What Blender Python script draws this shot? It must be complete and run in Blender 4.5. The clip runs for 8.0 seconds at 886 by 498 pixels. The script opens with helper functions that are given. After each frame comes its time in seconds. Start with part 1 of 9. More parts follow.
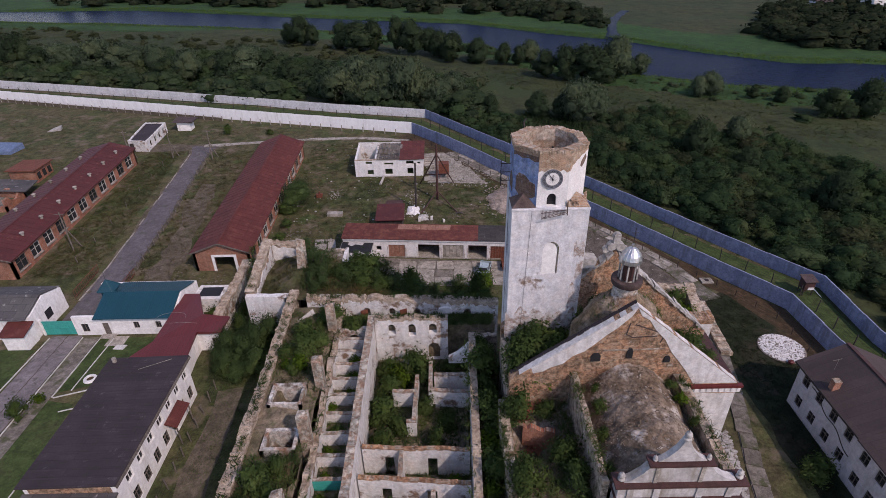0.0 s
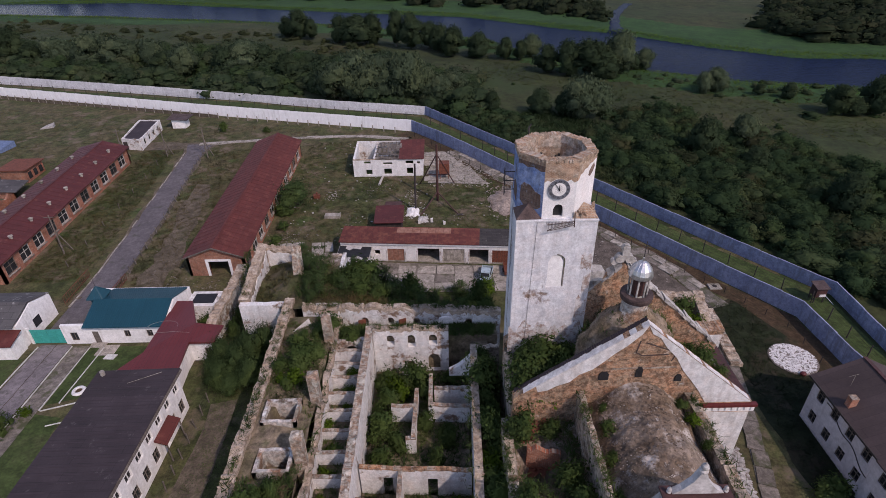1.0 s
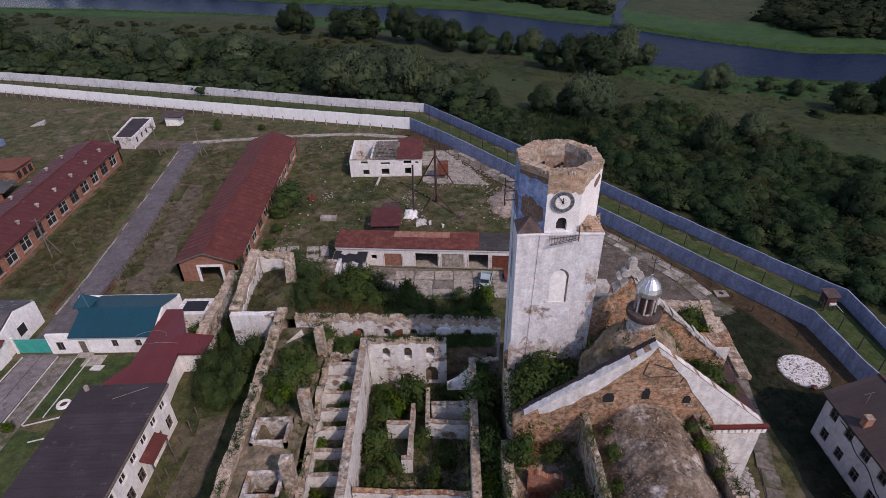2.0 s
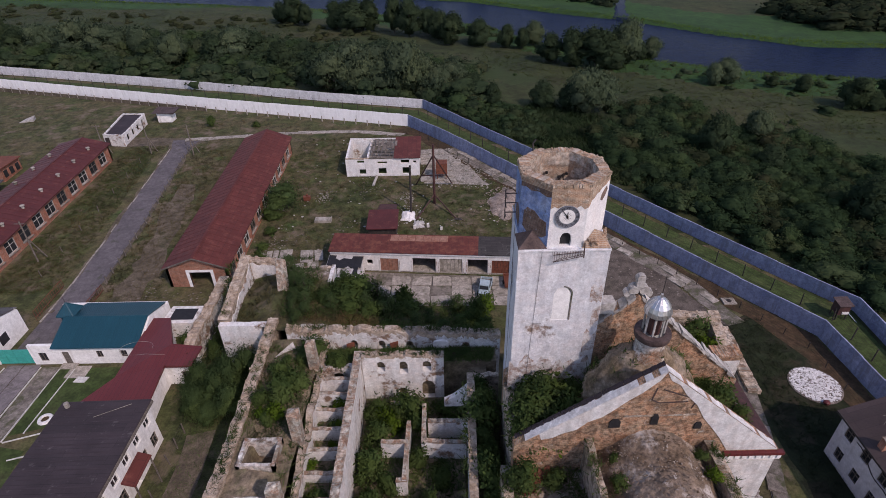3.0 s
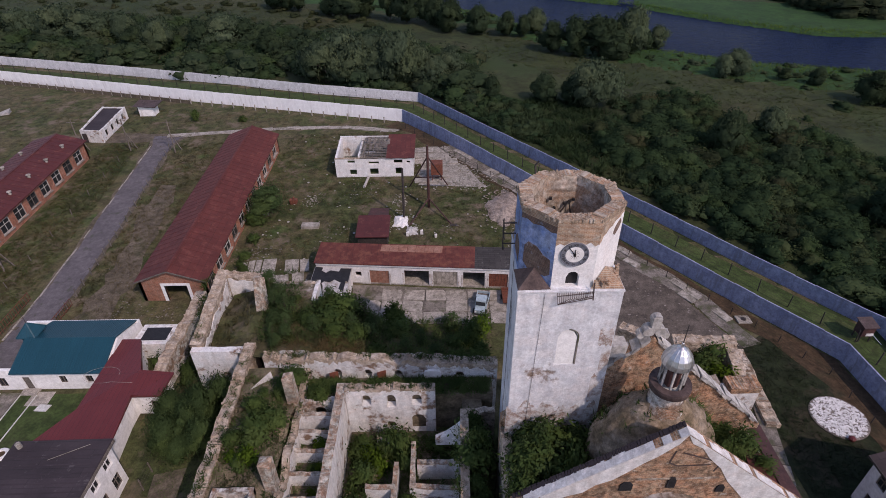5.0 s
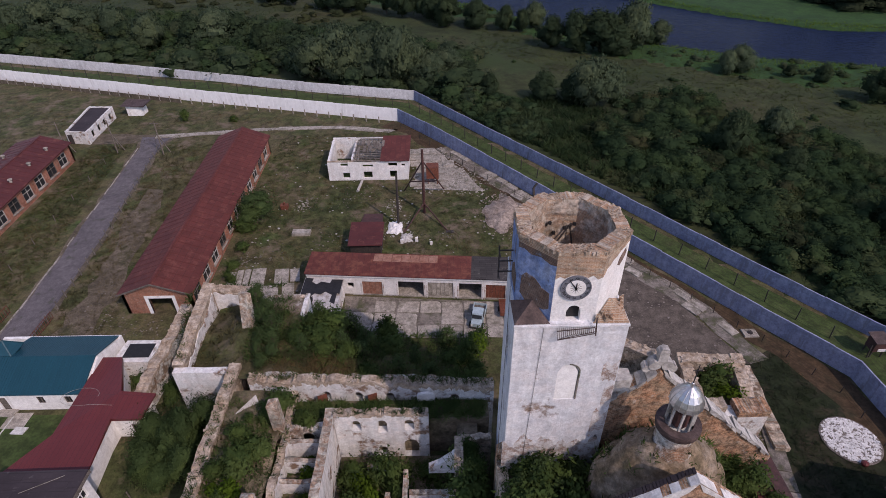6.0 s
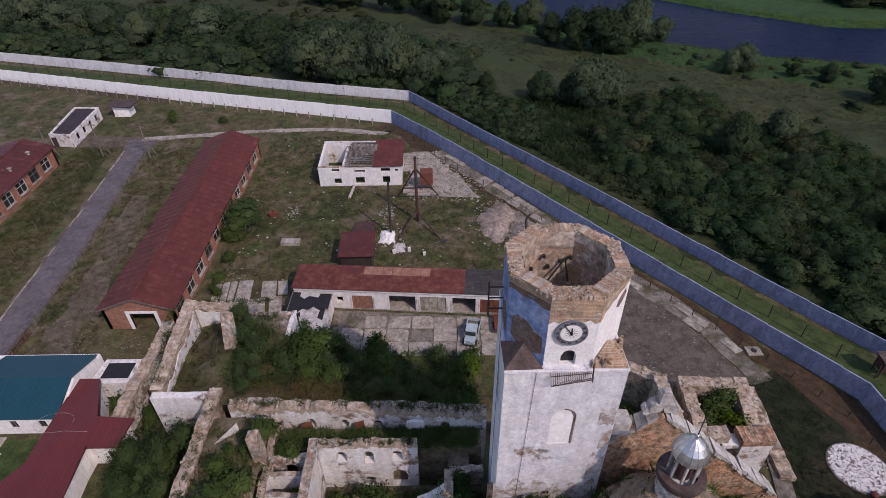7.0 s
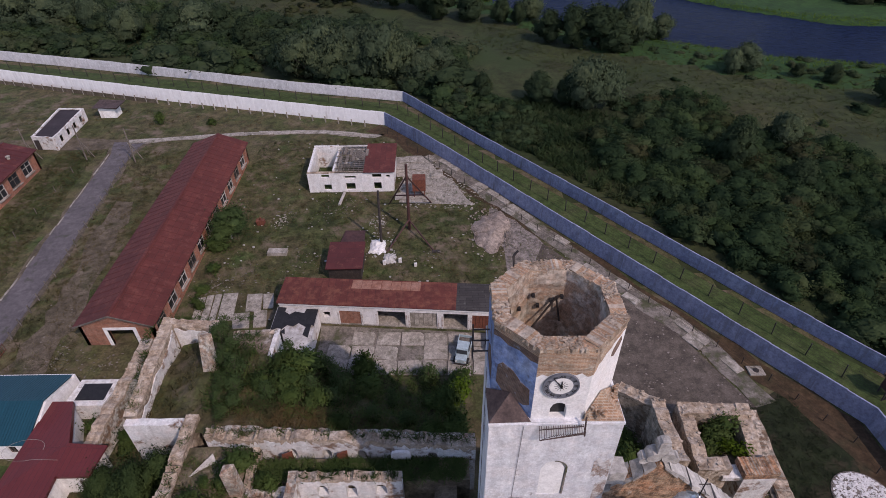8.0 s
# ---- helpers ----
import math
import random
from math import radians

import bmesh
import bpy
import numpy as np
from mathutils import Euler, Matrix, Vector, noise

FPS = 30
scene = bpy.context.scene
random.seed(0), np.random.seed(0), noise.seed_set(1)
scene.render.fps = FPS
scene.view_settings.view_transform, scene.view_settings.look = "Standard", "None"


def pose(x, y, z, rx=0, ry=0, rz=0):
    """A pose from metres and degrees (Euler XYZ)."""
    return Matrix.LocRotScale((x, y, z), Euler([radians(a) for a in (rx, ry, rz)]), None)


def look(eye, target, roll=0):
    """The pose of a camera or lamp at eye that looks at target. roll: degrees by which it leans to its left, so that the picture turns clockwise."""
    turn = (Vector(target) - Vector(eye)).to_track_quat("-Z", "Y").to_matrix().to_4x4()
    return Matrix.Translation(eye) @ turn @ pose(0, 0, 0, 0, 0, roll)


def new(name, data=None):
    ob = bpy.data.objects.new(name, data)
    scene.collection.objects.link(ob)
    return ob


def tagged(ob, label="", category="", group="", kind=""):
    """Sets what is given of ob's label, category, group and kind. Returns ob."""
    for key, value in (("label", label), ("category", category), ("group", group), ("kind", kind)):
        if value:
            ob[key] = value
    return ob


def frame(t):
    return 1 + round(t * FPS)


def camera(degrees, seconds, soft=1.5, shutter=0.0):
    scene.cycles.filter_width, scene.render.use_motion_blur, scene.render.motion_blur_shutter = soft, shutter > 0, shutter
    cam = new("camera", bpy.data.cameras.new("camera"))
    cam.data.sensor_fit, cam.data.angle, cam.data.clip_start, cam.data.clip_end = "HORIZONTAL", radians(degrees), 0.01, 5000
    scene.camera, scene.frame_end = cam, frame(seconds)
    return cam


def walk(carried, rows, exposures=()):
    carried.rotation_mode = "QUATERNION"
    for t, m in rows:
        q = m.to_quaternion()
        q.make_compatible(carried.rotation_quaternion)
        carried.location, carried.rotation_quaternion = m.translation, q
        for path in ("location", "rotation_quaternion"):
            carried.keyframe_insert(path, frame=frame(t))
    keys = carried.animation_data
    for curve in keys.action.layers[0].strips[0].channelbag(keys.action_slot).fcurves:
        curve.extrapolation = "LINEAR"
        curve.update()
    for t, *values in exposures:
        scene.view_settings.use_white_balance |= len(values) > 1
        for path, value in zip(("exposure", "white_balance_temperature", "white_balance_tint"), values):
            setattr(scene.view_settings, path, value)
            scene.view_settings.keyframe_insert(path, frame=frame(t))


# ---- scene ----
cam = camera(77.8, 8.0, soft=0.7)
METRES, EYE = 28.85, 50.0
ROWS = [
    (0.0, 0.0, 0.0, 0.0, -0.63, -31.12, 1.04),
    (0.5, -0.0037, 0.0514, 0.0043, -0.61, -31.46, 1.02),
    (1.0, -0.0006, 0.1075, 0.0097, -0.61, -31.86, 1.02),
    (1.5, 0.0041, 0.1606, 0.0145, -0.6, -32.21, 1.0),
    (3.0, 0.0221, 0.3408, 0.0222, -0.53, -33.47, 0.93),
    (3.5, 0.0285, 0.3986, 0.0214, -0.51, -33.86, 0.88),
    (4.0, 0.0364, 0.4608, 0.0198, -0.49, -34.27, 0.81),
    (4.5, 0.0427, 0.5182, 0.0196, -0.48, -34.63, 0.75),
    (6.0, 0.0717, 0.7147, 0.0354, -0.63, -35.9, 0.79),
    (6.5, 0.0858, 0.7798, 0.0443, -0.68, -36.31, 0.78),
    (7.0, 0.1043, 0.8493, 0.055, -0.66, -36.69, 0.72),
    (7.5, 0.1235, 0.9129, 0.065, -0.66, -37.04, 0.68),
    (8.0, 0.1445, 0.9814, 0.0705, -0.64, -37.42, 0.61),
]
walk(cam, [(t, pose(METRES * x, METRES * y, EYE + METRES * z, 90 + pitch, roll, yaw)) for t, x, y, z, yaw, pitch, roll in ROWS],
     [(0.0, -0.36, 7150, 28), (8.0, -0.36, 7150, 28)])

# ---- light ----
SUN_DIR = Vector((0.67, -0.735, 0.98)).normalized()
world = bpy.data.worlds.new("sky")
scene.world = world
world.use_nodes = True
sky = world.node_tree.nodes.new("ShaderNodeTexSky")
sky.sky_type, sky.sun_disc = "NISHITA", False
sky.ozone_density, sky.dust_density = 2.6, 0.9
sky.sun_elevation = math.asin(SUN_DIR.z)
sky.sun_rotation = math.atan2(SUN_DIR.x, SUN_DIR.y)
world.node_tree.links.new(sky.outputs[0], world.node_tree.nodes["Background"].inputs[0])
world.node_tree.nodes["Background"].inputs[1].default_value = 0.235
sun = new("sun", bpy.data.lights.new("sun", "SUN"))
sun.data.energy, sun.data.angle, sun.data.color = 3.0, radians(0.55), (1.0, 0.935, 0.86)
sun.matrix_world = look(SUN_DIR * 200, (0, 0, 0))


# ---- materials ----
def nodes_of(name, rough, metal):
    m = bpy.data.materials.new(name)
    m.use_nodes = True
    nt = m.node_tree
    b = nt.nodes["Principled BSDF"]
    b.inputs["Roughness"].default_value, b.inputs["Metallic"].default_value = rough, metal
    b.inputs["Specular IOR Level"].default_value = 0.3
    return m, nt, b


def noise_of(nt, vec, scale, detail=5.0, rough=0.6):
    n = nt.nodes.new("ShaderNodeTexNoise")
    n.inputs["Scale"].default_value, n.inputs["Detail"].default_value, n.inputs["Roughness"].default_value = scale, detail, rough
    nt.links.new(vec, n.inputs["Vector"])
    return n.outputs["Fac"]


def ramp_of(nt, fac, stops):
    r = nt.nodes.new("ShaderNodeValToRGB")
    e = r.color_ramp.elements
    while len(e) < len(stops):
        e.new(0.5)
    for el, (p, c) in zip(e, stops):
        el.position, el.color = p, (*c, 1)
    nt.links.new(fac, r.inputs[0])
    return r.outputs[0]


def mix_of(nt, fac, a, b, mode="MIX"):
    m = nt.nodes.new("ShaderNodeMix")
    m.data_type, m.blend_type = "RGBA", mode
    for sock, v in ((m.inputs[0], fac), (m.inputs[6], a), (m.inputs[7], b)):
        if isinstance(v, (int, float)):
            sock.default_value = v
        elif isinstance(v, tuple):
            sock.default_value = (*v, 1)
        else:
            nt.links.new(v, sock)
    return m.outputs[2]


def math_of(nt, op, a, b=0.0):
    m = nt.nodes.new("ShaderNodeMath")
    m.operation = op
    for sock, v in ((m.inputs[0], a), (m.inputs[1], b)):
        if isinstance(v, (int, float)):
            sock.default_value = v
        else:
            nt.links.new(v, sock)
    return m.outputs[0]


def coords(nt):
    tc = nt.nodes.new("ShaderNodeTexCoord")
    info = nt.nodes.new("ShaderNodeObjectInfo")
    add = nt.nodes.new("ShaderNodeVectorMath")
    add.operation = "ADD"
    comb = nt.nodes.new("ShaderNodeCombineXYZ")
    nt.links.new(math_of(nt, "MULTIPLY", info.outputs["Random"], 40.0), comb.inputs[2])
    nt.links.new(tc.outputs["Object"], add.inputs[0])
    nt.links.new(comb.outputs[0], add.inputs[1])
    return tc.outputs["Object"], add.outputs[0], info.outputs["Random"]


def wall_uv(nt, obj):
    """Along a wall and up it."""
    sep, comb = nt.nodes.new("ShaderNodeSeparateXYZ"), nt.nodes.new("ShaderNodeCombineXYZ")
    nt.links.new(obj, sep.inputs[0])
    nt.links.new(math_of(nt, "ADD", sep.outputs[0], sep.outputs[1]), comb.inputs[0])
    nt.links.new(sep.outputs[2], comb.inputs[1])
    return comb.outputs[0]


def bump_of(nt, b, height, strength, dist=0.05):
    n = nt.nodes.new("ShaderNodeBump")
    n.inputs["Strength"].default_value, n.inputs["Distance"].default_value = strength, dist
    nt.links.new(height, n.inputs["Height"])
    nt.links.new(n.outputs[0], b.inputs["Normal"])


def brick_of(nt, vec, c1, c2, mortar, w=0.3, h=0.1, gap=0.018):
    t = nt.nodes.new("ShaderNodeTexBrick")
    for k, v in (("Color1", c1), ("Color2", c2), ("Mortar", mortar)):
        t.inputs[k].default_value = (*v, 1)
    for k, v in (("Scale", 1.0), ("Brick Width", w), ("Row Height", h), ("Mortar Size", gap), ("Bias", -0.1)):
        t.inputs[k].default_value = v
    nt.links.new(vec, t.inputs["Vector"])
    return t


def mottled(name, stops, scale=0.4, rough=0.9, metal=0.0, grain=9.0, amount=0.35, bump=0.4, spec=None, stains=None, streak=False, hue=0.0):
    """Mottled matter: large patches from stops, fine grain over them, stains as (colour, scale, from, to)."""
    m, nt, b = nodes_of(name, rough, metal)
    obj, vec, rnd = coords(nt)
    col = ramp_of(nt, noise_of(nt, vec, scale), stops)
    fine = noise_of(nt, vec, grain, 6.0, 0.7)
    col = mix_of(nt, amount, col, ramp_of(nt, fine, [(0.3, (0.25, 0.25, 0.25)), (0.7, (1.2, 1.2, 1.2))]), "MULTIPLY")
    mid = noise_of(nt, vec, math.sqrt(scale * grain), 5.0, 0.65)
    col = mix_of(nt, amount * 0.9, col, ramp_of(nt, mid, [(0.38, (0.4, 0.4, 0.4)), (0.62, (1.3, 1.3, 1.3))]), "MULTIPLY")
    if stains:
        sc, ss, s0, s1 = stains
        v2 = vec
        if streak:
            mp = nt.nodes.new("ShaderNodeMapping")
            mp.inputs["Scale"].default_value = (1.0, 1.0, 0.18)
            nt.links.new(vec, mp.inputs[0])
            v2 = mp.outputs[0]
        fac = ramp_of(nt, noise_of(nt, v2, ss, 7.0, 0.65), [(s0, (0, 0, 0)), (s1, (1, 1, 1))])
        col = mix_of(nt, fac, col, sc)
    if hue:
        col = mix_of(nt, 1.0, col, ramp_of(nt, rnd, [(0.0, (1 - hue, 1 - hue, 1 - hue)), (1.0, (1, 1, 1))]), "MULTIPLY")
    nt.links.new(col, b.inputs["Base Color"])
    bump_of(nt, b, fine, bump)
    return m


def masonry(name, c1, c2, mortar, plaster=None, cover=0.5, soft=0.04, pscale=0.35, grime=0.5, grime_col=(0.2, 0.16, 0.12), rugged=0.6):
    """Brickwork, under what is left of a coat of plaster (two colours); cover: how much is left."""
    m, nt, b = nodes_of(name, 0.92, 0.0)
    obj, vec, rnd = coords(nt)
    br = brick_of(nt, wall_uv(nt, obj), c1, c2, mortar)
    big, fine = noise_of(nt, vec, 0.5, 6.0), noise_of(nt, vec, 7.0, 6.0, 0.7)
    col = mix_of(nt, 0.65, br.outputs[0], ramp_of(nt, big, [(0.3, (0.35, 0.33, 0.32)), (0.7, (1.0, 1.0, 1.0))]), "MULTIPLY")
    height = br.outputs[1]
    if plaster:
        pn = noise_of(nt, vec, pscale, 9.0, 0.68)
        mask = ramp_of(nt, pn, [(1 - cover - soft, (0, 0, 0)), (1 - cover + soft, (1, 1, 1))])
        pc = ramp_of(nt, noise_of(nt, vec, 0.8, 6.0, 0.65), [(0.35, plaster[0]), (0.65, plaster[1])])
        mp = nt.nodes.new("ShaderNodeMapping")
        mp.inputs["Scale"].default_value = (1.0, 1.0, 0.15)
        nt.links.new(vec, mp.inputs[0])
        run = ramp_of(nt, noise_of(nt, mp.outputs[0], 1.6, 6.0), [(0.42, (1, 1, 1)), (0.75, grime_col)])
        pc = mix_of(nt, grime, pc, run, "MULTIPLY")
        col = mix_of(nt, mask, col, pc)
        height = math_of(nt, "ADD", math_of(nt, "MULTIPLY", height, -0.3), mask)
    col = mix_of(nt, rugged, col, ramp_of(nt, noise_of(nt, vec, 2.4, 6.0, 0.7), [(0.4, (0.3, 0.29, 0.28)), (0.6, (1.25, 1.25, 1.25))]), "MULTIPLY")
    col = mix_of(nt, rugged * 0.5, col, ramp_of(nt, noise_of(nt, vec, 0.9, 5.0), [(0.38, (0.75, 0.95, 1.0)), (0.5, (1.0, 1.0, 1.0)), (0.62, (1.3, 0.95, 0.75))]), "MULTIPLY")
    col = mix_of(nt, 0.4, col, ramp_of(nt, fine, [(0.3, (0.4, 0.4, 0.4)), (0.7, (1.15, 1.15, 1.15))]), "MULTIPLY")
    nt.links.new(col, b.inputs["Base Color"])
    bump_of(nt, b, math_of(nt, "ADD", height, fine), 0.8, 0.06)
    return m


def sheeted(name, c1, c2, seam, w, h, rough=0.6, metal=0.0, rust=None, turn=False, amount=0.4, r0=0.52, r1=0.7):
    """A roof of sheets laid in rows, with seams and rust."""
    m, nt, b = nodes_of(name, rough, metal)
    obj, vec, rnd = coords(nt)
    v = obj
    if turn:
        mp = nt.nodes.new("ShaderNodeMapping")
        mp.inputs["Rotation"].default_value = (0, 0, radians(90))
        nt.links.new(obj, mp.inputs[0])
        v = mp.outputs[0]
    br = brick_of(nt, v, c1, c2, seam, w, h, 0.02)
    fine, big = noise_of(nt, vec, 6.0, 6.0, 0.7), noise_of(nt, vec, 0.35, 6.0)
    col = mix_of(nt, amount, br.outputs[0], ramp_of(nt, big, [(0.3, (0.35, 0.35, 0.35)), (0.7, (1, 1, 1))]), "MULTIPLY")
    col = mix_of(nt, 0.35, col, ramp_of(nt, fine, [(0.3, (0.4, 0.4, 0.4)), (0.7, (1, 1, 1))]), "MULTIPLY")
    if rust:
        col = mix_of(nt, ramp_of(nt, noise_of(nt, vec, 0.9, 7.0, 0.7), [(r0, (0, 0, 0)), (r1, (1, 1, 1))]), col, rust)
    nt.links.new(col, b.inputs["Base Color"])
    bump_of(nt, b, math_of(nt, "ADD", math_of(nt, "MULTIPLY", br.outputs[1], 1.5), fine), 0.4, 0.03)
    return m


def leafy(name, dark, light, hue=0.35, through_light=0.42, cell=0.2):
    m = bpy.data.materials.new(name)
    m.use_nodes = True
    nt = m.node_tree
    nt.nodes.remove(nt.nodes["Principled BSDF"])
    g = nt.nodes.new("ShaderNodeNewGeometry")
    info = nt.nodes.new("ShaderNodeObjectInfo")
    tc = nt.nodes.new("ShaderNodeTexCoord")
    col = ramp_of(nt, g.outputs["Random Per Island"], [(0.0, tuple((c + d) / 2 for c, d in zip(dark, light))), (0.75, light), (1.0, tuple(min(1, c * 1.15) for c in light))])
    vor = nt.nodes.new("ShaderNodeTexVoronoi")
    vor.inputs["Scale"].default_value = cell
    nt.links.new(tc.outputs["Object"], vor.inputs["Vector"])
    sep = nt.nodes.new("ShaderNodeSeparateColor")
    nt.links.new(vor.outputs["Color"], sep.inputs[0])
    col = mix_of(nt, 0.9, col, ramp_of(nt, sep.outputs[0], [(0.0, (0.6, 0.7, 0.64)), (0.35, (0.85, 0.98, 0.82)), (0.6, (1.05, 1.12, 0.85)), (0.8, (1.2, 1.2, 1.08)), (1.0, (1.4, 1.2, 1.0))]), "MULTIPLY")
    col = mix_of(nt, 0.7, col, ramp_of(nt, noise_of(nt, tc.outputs["Object"], 0.7, 5.0, 0.7), [(0.35, (0.72, 0.76, 0.74)), (0.65, (1.18, 1.18, 1.1))]), "MULTIPLY")
    col = mix_of(nt, 1.0, col, ramp_of(nt, info.outputs["Random"], [(0.0, (1 - hue, 1 - hue, 1 - hue)), (1.0, (1, 1, 1))]), "MULTIPLY")
    d, t, mx = nt.nodes.new("ShaderNodeBsdfDiffuse"), nt.nodes.new("ShaderNodeBsdfTranslucent"), nt.nodes.new("ShaderNodeMixShader")
    mx.inputs[0].default_value = through_light
    for s in (d, t):
        nt.links.new(col, s.inputs[0])
    nt.links.new(d.outputs[0], mx.inputs[1])
    nt.links.new(t.outputs[0], mx.inputs[2])
    nt.links.new(mx.outputs[0], nt.nodes["Material Output"].inputs[0])
    return m


